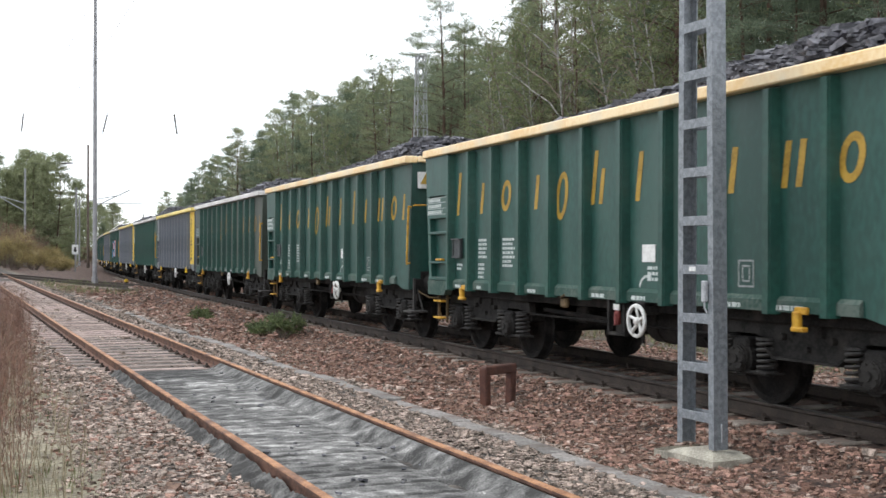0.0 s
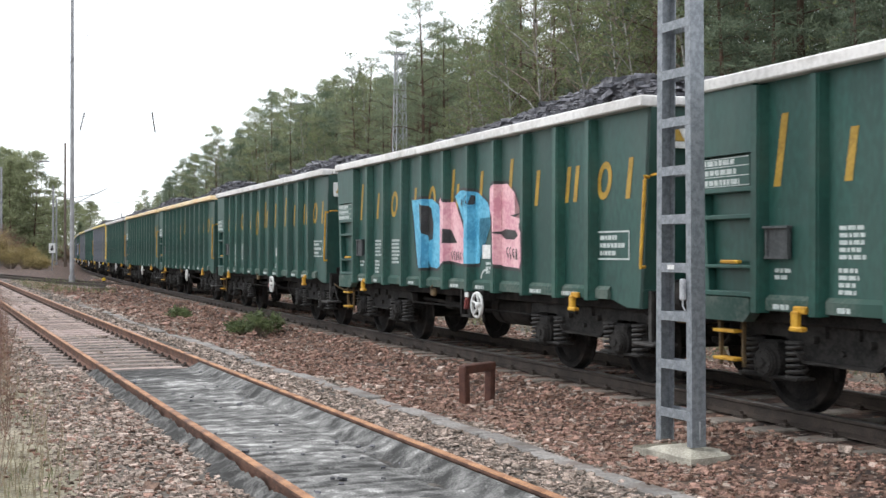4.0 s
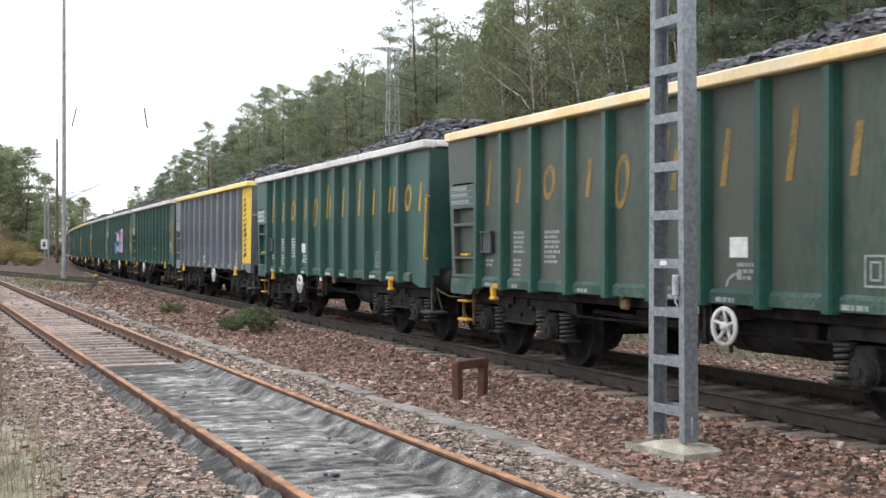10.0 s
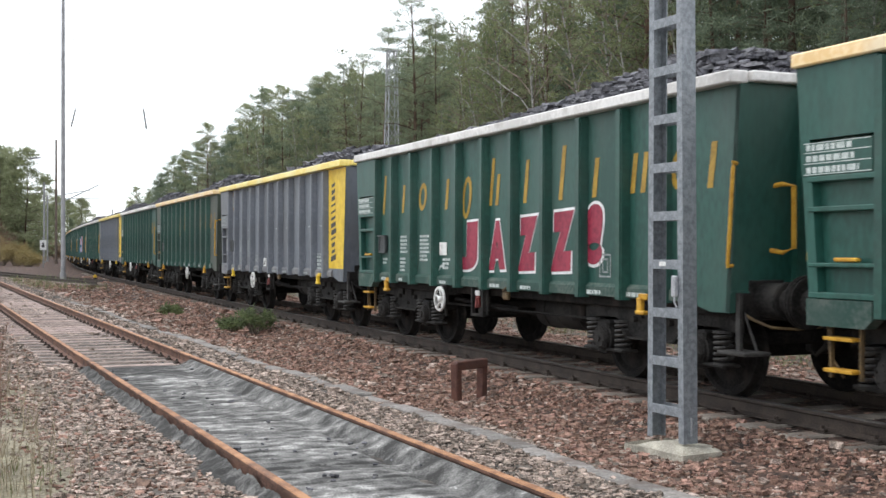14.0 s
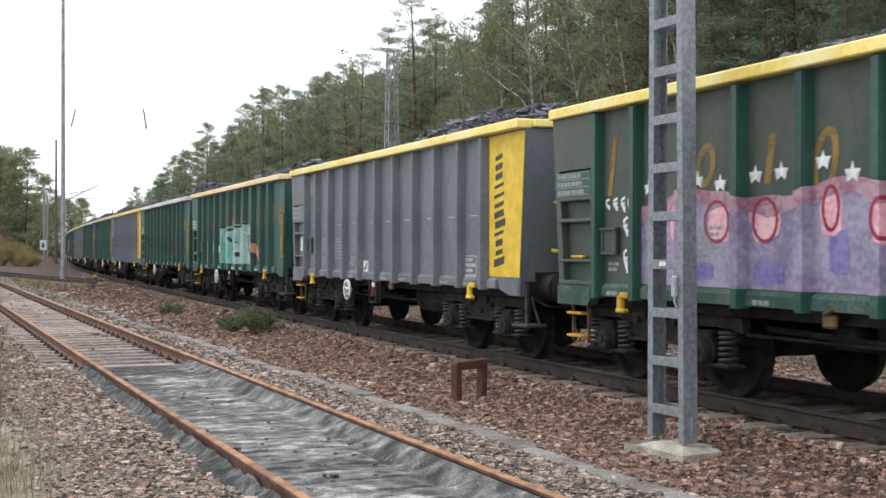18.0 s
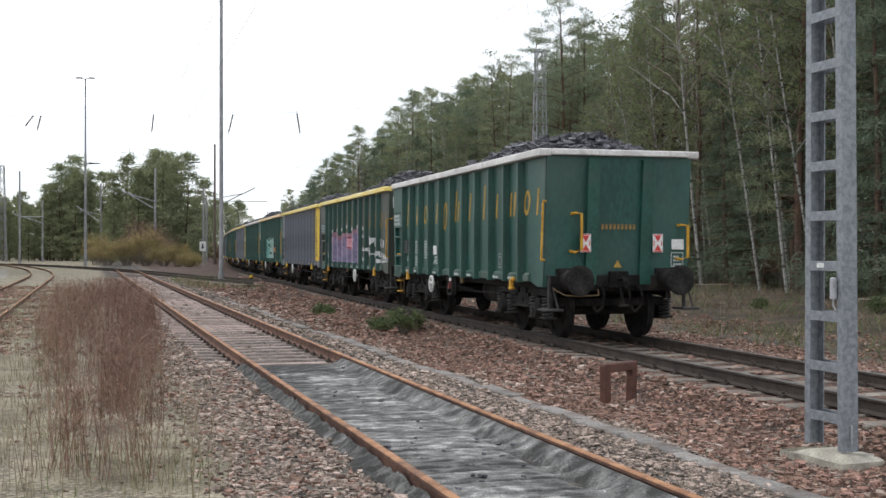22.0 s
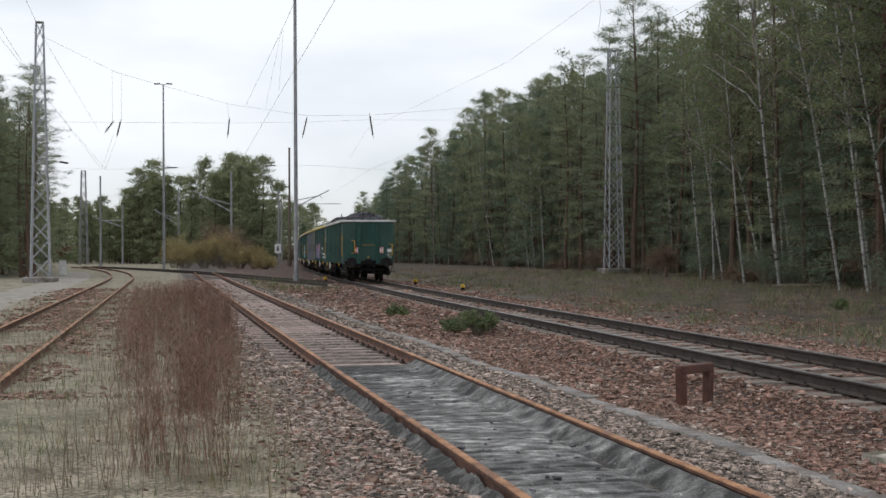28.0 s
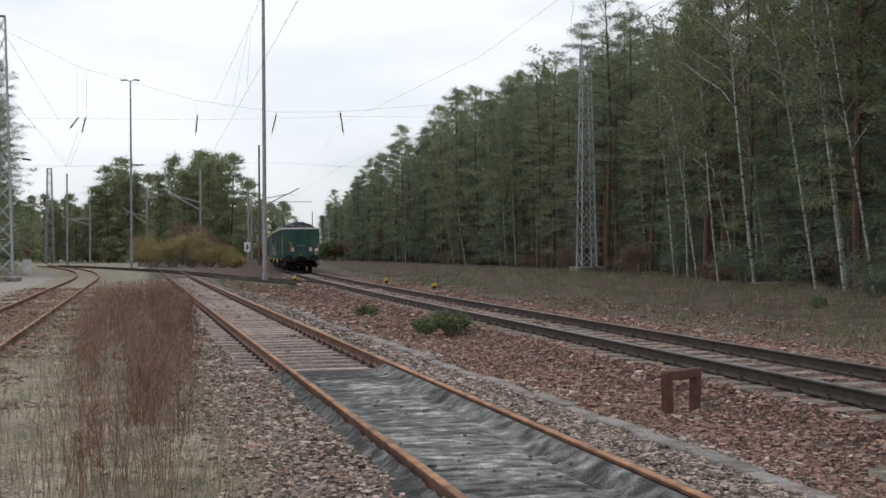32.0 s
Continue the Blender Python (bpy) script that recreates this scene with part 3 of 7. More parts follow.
def crust():
    """The caked infill between and beside the rails of the siding, in uneven strips over the buried sleepers."""
    t = thing("track_infill", Matrix(), "grey caked lime crust over sleepers between rusty rails", "track infill", kind="structure")
    for name, u0, u1 in (("infill", -0.70, 0.70), ("haunch", 0.80, 1.02), ("haunch", -1.00, -0.80)):
        ys, us = np.concatenate([np.arange(-12, 4.5, 0.08), np.arange(4.5, 18.8, 0.022)]), np.linspace(u0, u1, max(10, int((u1 - u0) / 0.035)))
        vs, lime = [], []
        for y in ys:
            fade = min(1.0, max(0.0, (18.5 - y) / 1.3 + 0.5 * noise.noise((y, 2, 0))))
            a = (siding_x(y + 0.1) - siding_x(y - 0.1)) / 0.2
            k = math.hypot(1, a)
            for u in us:
                broad = noise.noise((u * 1.1, y * 0.8, 4))
                if name == "infill":
                    q = (y + 0.05 * noise.noise((u * 1.2, y * 0.5, 0)) + 0.015 * noise.noise((u * 9, y * 3, 6))) / 0.205
                    row = math.floor(q)
                    seam = min(1.0, max(0.0, abs(q - row - 0.5) - 0.40) / 0.07)
                    level = noise.noise((row * 3.7, u * 0.5, 0.5))
                    z = 0.030 + 0.010 * level - 0.012 * seam + 0.007 * noise.noise((u * 9, y * 9, 5)) + 0.010 * broad
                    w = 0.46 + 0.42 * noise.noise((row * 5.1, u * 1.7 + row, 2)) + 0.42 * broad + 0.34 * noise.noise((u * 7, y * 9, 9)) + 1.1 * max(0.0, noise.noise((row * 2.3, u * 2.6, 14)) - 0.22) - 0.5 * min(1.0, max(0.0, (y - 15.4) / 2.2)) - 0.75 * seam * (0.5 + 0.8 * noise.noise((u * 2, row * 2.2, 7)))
                    w -= 0.25 * max(0.0, noise.noise((u * 0.9, y * 0.45, 31)))
                    if u > 0.36:
                        # a trampled channel of folded sludge along the right-hand rail
                        e = (u - 0.36) / 0.34
                        fold = abs(noise.noise((u * 3.0, y * 2.5 + 0.8 * u, 1)))
                        z = z * (1 - min(1, 2.5 * e)) + min(1, 2.5 * e) * (0.100 * e - 0.040 * math.sin(math.pi * e) - 0.115 * fold * math.sin(math.pi * min(1, 0.25 + 0.75 * e)) + 0.03)
                        # tone drops where the folds run deep and towards the rail
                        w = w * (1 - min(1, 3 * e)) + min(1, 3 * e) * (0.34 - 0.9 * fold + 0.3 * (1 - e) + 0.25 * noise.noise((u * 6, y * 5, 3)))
                        z = min(max(z, -0.03), 0.115)
                    if u < -0.55:
                        e = (-0.55 - u) / 0.15
                        z += 0.05 * e + 0.03 * e * noise.noise((3, y * 3.1, 8))
                        # darker towards the left-hand rail
                        w -= 0.35 * e
                else:
                    e = (abs(u) - 0.80) / (abs(u1 if u > 0 else u0) - 0.80)
                    fold = abs(noise.noise((u * 2.5, y * 1.6 - 1.2 * u, 11)))
                    z = 0.080 * (1 - e) - 0.09 * e + 0.13 * (fold - 0.22) * (0.15 + e) + 0.035 * noise.noise((u * 7, y * 5, 2)) + 0.02 * noise.noise((u * 15, y * 14, 6))
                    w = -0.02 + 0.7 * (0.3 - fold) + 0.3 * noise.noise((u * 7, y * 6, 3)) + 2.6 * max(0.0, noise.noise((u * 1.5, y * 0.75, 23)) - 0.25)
                vs.append((siding_x(y) + u / k, y - u * a / k, z * fade - 0.10 * (1 - fade)))
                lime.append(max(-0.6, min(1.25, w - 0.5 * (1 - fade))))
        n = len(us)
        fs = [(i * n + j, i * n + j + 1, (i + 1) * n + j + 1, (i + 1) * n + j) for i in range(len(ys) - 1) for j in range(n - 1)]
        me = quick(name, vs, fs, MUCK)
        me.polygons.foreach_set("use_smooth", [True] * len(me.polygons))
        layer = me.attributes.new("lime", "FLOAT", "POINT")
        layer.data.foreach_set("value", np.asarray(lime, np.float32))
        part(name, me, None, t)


crust()


def trough():
    t = thing("cable_trough", Matrix(), "line of narrow concrete trough covers half sunk in stones", "cable trough", kind="structure")
    bm = bmesh.new()
    box(bm, (0, 0, -0.04), (0.20, 0.98, 0.10), bevel=0.014)
    for v in bm.verts:
        v.co += 0.006 * Vector((noise.noise(v.co * 9), noise.noise(v.co * 7), 0))
    me = bm_mesh("slab", bm, TROUGH)
    rnd = random.Random(5)
    y = -12.08
    while y < 40:
        x = trough_x(y)
        part("slab", me, None, t, at=pose(x + rnd.uniform(-0.02, 0.02), y, ground_z(x, y) + 0.020 + rnd.uniform(-0.025, 0.008), rnd.uniform(-1, 1), rnd.uniform(-3, 3), heading(trough_x, y) + rnd.uniform(-1.5, 1.5)))
        y += 0.98


trough()


# ---- ballast stones ----
def rock_shapes(count, seed):
    rnd = np.random.RandomState(seed)
    bm = bmesh.new()
    bmesh.ops.create_cube(bm, size=1.35)
    bmesh.ops.triangulate(bm, faces=bm.faces[:])
    base = np.array([v.co for v in bm.verts])
    faces = np.array([[v.index for v in f.verts] for f in bm.faces])
    bm.free()
    shapes = []
    for _ in range(count):
        w = base * (0.62 + 0.7 * rnd.rand(len(base), 1)) * np.array([1.1, 0.75, 0.42]) * (0.85 + 0.3 * rnd.rand(3))
        shapes.append(w)
    return shapes, faces


def stones(name, spots, sizes, mat, label, seed):
    """Many stones as one mesh; spots: x, y, z rows."""
    rnd = np.random.RandomState(seed)
    shapes, faces = rock_shapes(8, seed)
    k = len(shapes[0])
    n = len(spots)
    pick = rnd.randint(0, 8, n)
    a, b = rnd.rand(n) * 2 * np.pi, rnd.normal(0, 0.35, n)
    ca, sa_, cb, sb = np.cos(a), np.sin(a), np.cos(b), np.sin(b)
    v = np.stack(shapes)[pick] * sizes[:, None, None]
    x, y, z = v[..., 0], v[..., 1], v[..., 2]
    y, z = y * cb[:, None] - z * sb[:, None], y * sb[:, None] + z * cb[:, None]
    x, y = x * ca[:, None] - y * sa_[:, None], x * sa_[:, None] + y * ca[:, None]
    verts = (np.stack([x, y, z], -1) + spots[:, None, :]).reshape(-1, 3)
    tris = (faces[None] + (np.arange(n) * k)[:, None, None]).reshape(-1, 3)
    tagged(new(name, quick(name, verts, tris, mat)), label, "ballast", kind="stuff")


def scatter_stones():
    rnd = np.random.RandomState(3)
    beds = {"red_ballast": [], "grey_ballast": []}
    sizes = {"red_ballast": [], "grey_ballast": []}
    for y0, y1, per, size in ((-12, 4.5, 60, 0.045), (4.5, 14, 640, 0.0220), (14, 24, 320, 0.0275), (24, 42, 100, 0.040), (42, 75, 24, 0.055)):
        n = int((y1 - y0) * 17.6 * per)
        ys = y0 + (y1 - y0) * rnd.rand(n)
        us = rnd.rand(n) * 17.6 - 4.0
        for y, u in zip(ys, us):
            s = u
            x = siding_x(y) + u
            d = (x - main_x(y)) * 0.975
            if d > 8 or (d > 4.2 + 0.8 * noise.noise((x * 0.6, y * 0.6, 17)) and rnd.rand() > 0.30 * max(0.0, 0.6 + noise.noise((x * 0.4, y * 0.4, 5)))) or x > 0.62 * y + 4 or (y < 18.3 and -0.86 < s < 0.86) or -0.86 < s < -0.64 or 0.64 < s < 0.86:
                continue
            if abs(abs(d) - 0.753) < 0.10 or abs(x - trough_x(y)) < 0.13 * rnd.rand() ** 0.35:
                continue
            if s < -1.9 + 0.5 * noise.noise((x * 0.7, y * 0.7, 3)) and rnd.rand() < min(0.985, 0.3 + (-1.9 - s) / 0.7):
                continue
            if y < 18.3 and abs(s) < 0.93 + 0.10 * noise.noise((y * 1.5, 4, 0)) and rnd.rand() < 0.75:
                continue
            if y > 18.3 and abs(s) < 1.3 and rnd.rand() < 0.72:
                continue
            k = "red_ballast" if s > 2.1 + 0.5 * noise.noise((x * 0.6, y * 0.6, 7)) and rnd.rand() > 0.16 else "grey_ballast"
            if s < -1.0 and rnd.rand() < 0.22:
                k = "red_ballast"
            r = size * rnd.lognormal(0, 0.38)
            z = ground_z(x, y) + r * 0.25
            if abs(d) < 1.1:
                z -= 0.025
            if abs(s) < 1.25 and y > 18.3:
                z -= 0.02
            beds[k].append((x, y, z))
            sizes[k].append(r)
    stones("red_ballast", np.array(beds["red_ballast"]), np.array(sizes["red_ballast"]), RED_STONE, "loose reddish brown crushed ballast beside the main line", 1)
    stones("grey_ballast", np.array(beds["grey_ballast"]), np.array(sizes["grey_ballast"]), GREY_STONE, "loose grey brown ballast round the siding", 2)
    # stones and moss between the rails of the yard track
    spots, rs = [], []
    for _ in range(9000):
        y = 14 + 44 * rnd.rand() ** 1.5
        x = yard_x(y) + rnd.normal(0, 1.1)
        if abs(abs(x - yard_x(y)) - 0.753) > 0.09 and noise.noise((x * 0.5, y * 0.5, 2)) > -0.15:
            spots.append((x, y, ground_z(x, y) + 0.004))
            rs.append(0.026 * (1 + y / 40) * rnd.lognormal(0, 0.4))
    stones("yard_ballast", np.array(spots), np.array(rs), RED_STONE, "thin brown stones round the yard track", 6)
    # dark lumps of fallen coal on the crust
    spots, rs = [], []
    for _ in range(70):
        y, u = 7 + 11 * rnd.rand(), rnd.uniform(-0.6, 0.6)
        spots.append((siding_x(y) + u, y, 0.05))
        rs.append(0.018 * rnd.lognormal(0, 0.35))
    stones("fallen_coal", np.array(spots), np.array(rs), COAL, "scattered lumps of fallen coal on grey crust", 4)


scatter_stones()


# ---- the bent steel hoop and the ladder mast by the main line ----
def hoop():
    t = thing("steel_hoop", pose(2.95, 13.55, ground_z(2.95, 13.55), 0, 0, 41), "low red-brown painted steel hoop standing in ballast", "track hoop")
    for s in (-0.25, 0.25):
        bm = bmesh.new()
        box(bm, (s, 0, 0.17), (0.105, 0.10, 0.60), Matrix.Rotation(0.03 * s * 4, 4, "Y"), bevel=0.012)
        part("post", bm, RED_BROWN, t)
    bm = bmesh.new()
    box(bm, (0, -0.003, 0.425), (0.62, 0.11, 0.105), bevel=0.012)
    part("crossbar", bm, RED_BROWN, t)


hoop()


def u_channel(bm, base, top, w, d, face, side, thick=0.012):
    """A channel-section post from base to top; face: its flat side's way, side: the way across."""
    prof = [(-w / 2, 0), (w / 2, 0), (w / 2, d), (w / 2 - thick, d), (w / 2 - thick, thick), (-w / 2 + thick, thick), (-w / 2 + thick, d), (-w / 2, d)]
    rings = []
    for p in (base, top):
        rings.append([bm.verts.new(Vector(p) + Vector(side) * a - Vector(face) * b) for a, b in prof])
    n = len(prof)
    for j in range(n):
        bm.faces.new((rings[0][j], rings[0][(j + 1) % n], rings[1][(j + 1) % n], rings[1][j]))
    bm.faces.new(rings[0][::-1])
    bm.faces.new(rings[1])
    bmesh.ops.recalc_face_normals(bm, faces=bm.faces[:])


def ladder_mast():
    cx, cy = 4.0, 9.80
    g = ground_z(cx, cy)
    pad = bmesh.new()
    vs = box(pad, (0, 0, 0.0), (0.64, 0.80, 0.22))
    bmesh.ops.subdivide_edges(pad, edges=pad.edges[:], cuts=3, use_grid_fill=True)
    for v in pad.verts:
        r = max(abs(v.co.x) / 0.32, abs(v.co.y) / 0.40)
        if v.co.z > 0.1:
            v.co.z = 0.10 - 0.11 * max(0, r - 0.3)
        v.co += 0.012 * Vector((noise.noise(v.co * 7), noise.noise(v.co * 6 + Vector((3, 0, 0))), 0.5 * noise.noise(v.co * 8)))
    p = new("mast_footing", bm_mesh("mast_footing", pad, CONCRETE))
    p.matrix_basis = pose(cx + 0.05, cy - 0.09, g, 0, 0, 17)
    tagged(p, "pale square concrete footing with sloping top in ballast", "concrete footing")
    t = thing("ladder_mast", pose(cx, cy, g + 0.10, 0, 0, 14.5), "galvanised steel signal mast of two channels joined by rungs", "steel mast")
    # local y runs from the near to the far post
    high = 7.6
    for k, name in ((-1, "post"), (1, "post")):
        bm = bmesh.new()
        base, top = Vector((0, 0.27 * k, 0)), Vector((0, 0.21 * k, high))
        u_channel(bm, base, top, 0.15, 0.075, (0, -k * -1, 0), (1, 0, 0), 0.011)
        part(name, bm, GALV, t)
    bar = bmesh.new()
    box(bar, (0, 0, 0), (0.010, 0.50, 0.085), bevel=0.003)
    bar = bm_mesh("rung", bar, GALV)
    for i in range(17):
        z = 0.27 + 0.435 * i
        for s in (-1, 1):
            part("rung", bar, None, t, at=pose(0.072 * s, 0, z) @ Matrix.Diagonal((1, 1 - 0.2 * z / high, 1, 1)))
    bm = bmesh.new()
    box(bm, (-0.082, 0.03, 1.58), (0.006, 0.10, 0.04), bevel=0.002)
    part("label_plate", bm, WHITE, t, "small white label plate")
    bm = bmesh.new()
    box(bm, (-0.10, -0.17, 1.385), (0.045, 0.055, 0.19), bevel=0.01)
    tube(bm, [(-0.10, -0.17, 1.29), (-0.10, -0.17, 1.24), (-0.09, -0.19, 1.20)], 0.009)
    part("switch_box", bm, GALV_PALE, t, "small pale grey box")
    bm = bmesh.new()
    box(bm, (0.0, -0.28, 0.15), (0.018, 0.012, 0.16), bevel=0.003)
    part("earth_strap", bm, GALV_PALE, t, "pale earthing strap at the foot")


ladder_mast()


# ---- tall poles, lamps and lattice towers ----
def pole(name, x, y, high, r0, r1, mat, label, category, z0=None):
    bm = bmesh.new()
    cyl(bm, (0, 0, high / 2), r0, high, n=12, r2=r1)
    cyl(bm, (0, 0, 0.25), r0 * 1.35, 0.5, n=12)
    cyl(bm, (0, 0, high), r1 * 1.4, 0.08, n=12)
    ob = new(name, bm_mesh(name, bm, mat))
    ob.matrix_basis = pose(x, y, ground_z(x, y) if z0 is None else z0)
    return tagged(ob, label, category)


pole("catenary_pole", -8.75, 68.7, 20.5, 0.13, 0.085, POLE_GREY, "tall thin grey tapered steel pole beside the track", "pole")


def flood_lamp(x, y, high):
    t = thing("yard_lamp", pose(x, y, 0), "very tall thin lamp post with two flat heads", "lamp post")
    bm = bmesh.new()
    cyl(bm, (0, 0, high / 2), 0.16, high, n=10, r2=0.075)
    part("pole", bm, POLE_GREY, t)
    for s in (-1, 1):
        bm = bmesh.new()
        tube(bm, [(0, 0, high), (s * 0.35, 0, high + 0.1)], 0.04)
        box(bm, (s * 0.55, 0, high + 0.12), (0.65, 0.28, 0.13), Matrix.Rotation(-0.06 * s, 4, "Y"), bevel=0.03)
        part("lamp_head", bm, POLE_GREY, t)


flood_lamp(-30.0, 124.0, 19.9)


def lattice(name, x, y, high, w0, w1, mat, label, rz=0.0, bay=1.1, bar=0.035, foot=True):
    g = ground_z(x, y)
    t = thing(name, pose(x, y, g + 0.35, 0, 0, rz), label, "lattice tower")

    def half(z):
        return (w0 + (w1 - w0) * z / high) / 2

    for sx, sy in ((-1, -1), (1, -1), (1, 1), (-1, 1)):
        bm = bmesh.new()
        tube(bm, [(sx * half(0), sy * half(0), 0), (sx * half(high), sy * half(high), high)], bar * 1.35, n=4)
        part("leg", bm, mat, t)
    n = int(high / bay)
    for i in range(n):
        z0, z1 = high * i / n, high * (i + 1) / n
        for k, ((ax, ay), (bx, by)) in enumerate((((-1, -1), (1, -1)), ((1, -1), (1, 1)), ((1, 1), (-1, 1)), ((-1, 1), (-1, -1)))):
            bm = bmesh.new()
            for (p, q) in ((z0, z1), (z1, z0)):
                tube(bm, [(ax * half(p), ay * half(p), p), (bx * half(q), by * half(q), q)], bar * 0.6, n=4)
            part("brace", bm, mat, t)
    bm = bmesh.new()
    box(bm, (0, 0, high + 0.03), (w1 + 0.08, w1 + 0.08, 0.08), bevel=0.02)
    part("cap", bm, mat, t)
    if foot:
        bm = bmesh.new()
        box(bm, (0, 0, 0.0), (w0 + 0.9, w0 + 0.9, 0.7), bevel=0.05)
        f = new("tower_footing", bm_mesh("tower_footing", bm, TROUGH))
        f.matrix_basis = pose(x, y, g + 0.0, 0, 0, rz)
        tagged(f, "dark weathered concrete block under a tower", "concrete footing")
    return t


lattice("lattice_tower", -25.3, 72.5, 16.0, 1.15, 0.42, GALV_PALE, "tall grey riveted lattice tower for overhead wires", rz=15)
lattice("lattice_tower", 12.6, 85.0, 16.0, 1.15, 0.58, GALV_PALE, "pale galvanised lattice tower at the forest edge", rz=12, bar=0.038)
lattice("lattice_tower", -45.8, 147.0, 12.0, 1.0, 0.5, POLE_GREY, "distant grey lattice tower by the yard", rz=5, foot=False)

for x, y, h, r in ((-30.6, 167, 13.5, 0.17), (-43.3, 189, 12.5, 0.16), (-19.8, 149, 15.3, 0.16), (-52.5, 189, 9.8, 0.15), (-47.5, 160, 12.5, 0.15), (-22.5, 158, 10.5, 0.14), (-24.6, 176, 9.6, 0.13), (-17.2, 196, 8.3, 0.12)):
    pole("wooden_pole" if x == -19.8 else "catenary_post", x, y, h, r, r * 0.75, POLE_BROWN if x == -19.8 else POLE_GREY, "brown timber pole beside the line" if x == -19.8 else "distant grey catenary post", "post", 0)


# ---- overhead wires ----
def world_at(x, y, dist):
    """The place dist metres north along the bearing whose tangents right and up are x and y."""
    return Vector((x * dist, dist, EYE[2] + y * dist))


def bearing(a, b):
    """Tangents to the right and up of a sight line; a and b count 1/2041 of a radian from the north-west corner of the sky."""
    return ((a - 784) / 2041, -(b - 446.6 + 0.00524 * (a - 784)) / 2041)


def wire(name, pts, r, label, category="overhead wire", mat=None, sag=0.0):
    bm = bmesh.new()
    out = []
    for a, b in zip(pts, pts[1:]):
        for i in range(8):
            k = i / 8
            p = Vector(a).lerp(Vector(b), k)
            p.z -= sag * 4 * k * (1 - k)
            out.append(p)
    out.append(Vector(pts[-1]))
    tube(bm, out, r if mat else r * 0.62, n=4)
    tagged(new(name, bm_mesh(name, bm, mat or WIRE)), label, category)


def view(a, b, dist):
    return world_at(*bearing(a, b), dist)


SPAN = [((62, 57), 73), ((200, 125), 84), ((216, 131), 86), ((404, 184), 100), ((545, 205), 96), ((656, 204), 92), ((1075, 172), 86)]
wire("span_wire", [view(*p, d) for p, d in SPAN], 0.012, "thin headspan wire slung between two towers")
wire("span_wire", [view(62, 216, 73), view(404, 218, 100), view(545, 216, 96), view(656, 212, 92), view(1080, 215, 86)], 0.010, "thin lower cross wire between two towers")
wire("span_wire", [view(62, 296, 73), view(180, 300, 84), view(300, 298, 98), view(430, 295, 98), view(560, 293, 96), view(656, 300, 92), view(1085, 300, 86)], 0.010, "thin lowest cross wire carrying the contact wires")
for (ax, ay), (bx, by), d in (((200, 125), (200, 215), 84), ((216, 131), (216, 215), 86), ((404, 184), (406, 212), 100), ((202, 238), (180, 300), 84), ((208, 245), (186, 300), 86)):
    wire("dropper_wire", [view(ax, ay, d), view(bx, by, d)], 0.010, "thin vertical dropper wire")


def insulator(p, q):
    bm = bmesh.new()
    p, q = Vector(p), Vector(q)
    d = q - p
    for i in range(7):
        c = p + d * (i + 0.5) / 7
        m = Matrix.Translation(c) @ d.to_track_quat("Z", "Y").to_matrix().to_4x4()
        bmesh.ops.create_cone(bm, cap_ends=True, segments=8, radius1=0.085, radius2=0.035, depth=d.length / 8, matrix=m)
    tube(bm, [p - d * 0.15, q + d * 0.15], 0.022)
    tagged(new("insulator", bm_mesh("insulator", bm, INSULATOR)), "dark ribbed hanging insulator on a wire", "insulator", group="insulators on the cross wires")


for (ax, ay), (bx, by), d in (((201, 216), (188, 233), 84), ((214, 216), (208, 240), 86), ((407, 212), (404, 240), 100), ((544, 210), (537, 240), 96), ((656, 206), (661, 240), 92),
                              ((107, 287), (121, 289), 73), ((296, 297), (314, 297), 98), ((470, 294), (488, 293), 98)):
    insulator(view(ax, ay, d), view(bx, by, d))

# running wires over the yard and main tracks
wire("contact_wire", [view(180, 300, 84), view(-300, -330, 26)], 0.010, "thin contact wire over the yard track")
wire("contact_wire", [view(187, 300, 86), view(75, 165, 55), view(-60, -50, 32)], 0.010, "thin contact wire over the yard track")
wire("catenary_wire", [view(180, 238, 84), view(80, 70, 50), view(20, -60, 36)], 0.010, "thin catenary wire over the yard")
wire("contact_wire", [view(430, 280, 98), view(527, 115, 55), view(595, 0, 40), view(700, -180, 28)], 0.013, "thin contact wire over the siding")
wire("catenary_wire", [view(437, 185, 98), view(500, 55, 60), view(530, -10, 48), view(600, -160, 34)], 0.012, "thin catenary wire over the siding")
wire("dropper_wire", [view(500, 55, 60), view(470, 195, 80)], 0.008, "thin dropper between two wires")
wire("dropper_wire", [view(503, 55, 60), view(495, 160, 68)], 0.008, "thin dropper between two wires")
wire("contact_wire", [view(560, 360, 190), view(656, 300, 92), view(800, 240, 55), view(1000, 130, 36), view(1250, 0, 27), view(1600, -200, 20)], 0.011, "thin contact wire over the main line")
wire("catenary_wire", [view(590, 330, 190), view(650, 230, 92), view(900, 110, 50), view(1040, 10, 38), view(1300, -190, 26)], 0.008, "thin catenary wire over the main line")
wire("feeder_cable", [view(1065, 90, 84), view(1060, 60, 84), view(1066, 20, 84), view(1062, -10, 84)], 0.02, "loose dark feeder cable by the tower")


def cantilever(p, q, r):
    bm = bmesh.new()
    tube(bm, [p, q], 0.075)
    tube(bm, [Vector(p) + Vector((0, 0, 1.1)), Vector(p).lerp(Vector(q), 0.7)], 0.065)
    tube(bm, [Vector(p).lerp(Vector(q), 0.75), r], 0.05)
    tagged(new("cantilever_arm", bm_mesh("cantilever_arm", bm, GALV_PALE)), "slanted grey cantilever arm on a distant post", "cantilever arm", group="cantilever arms")


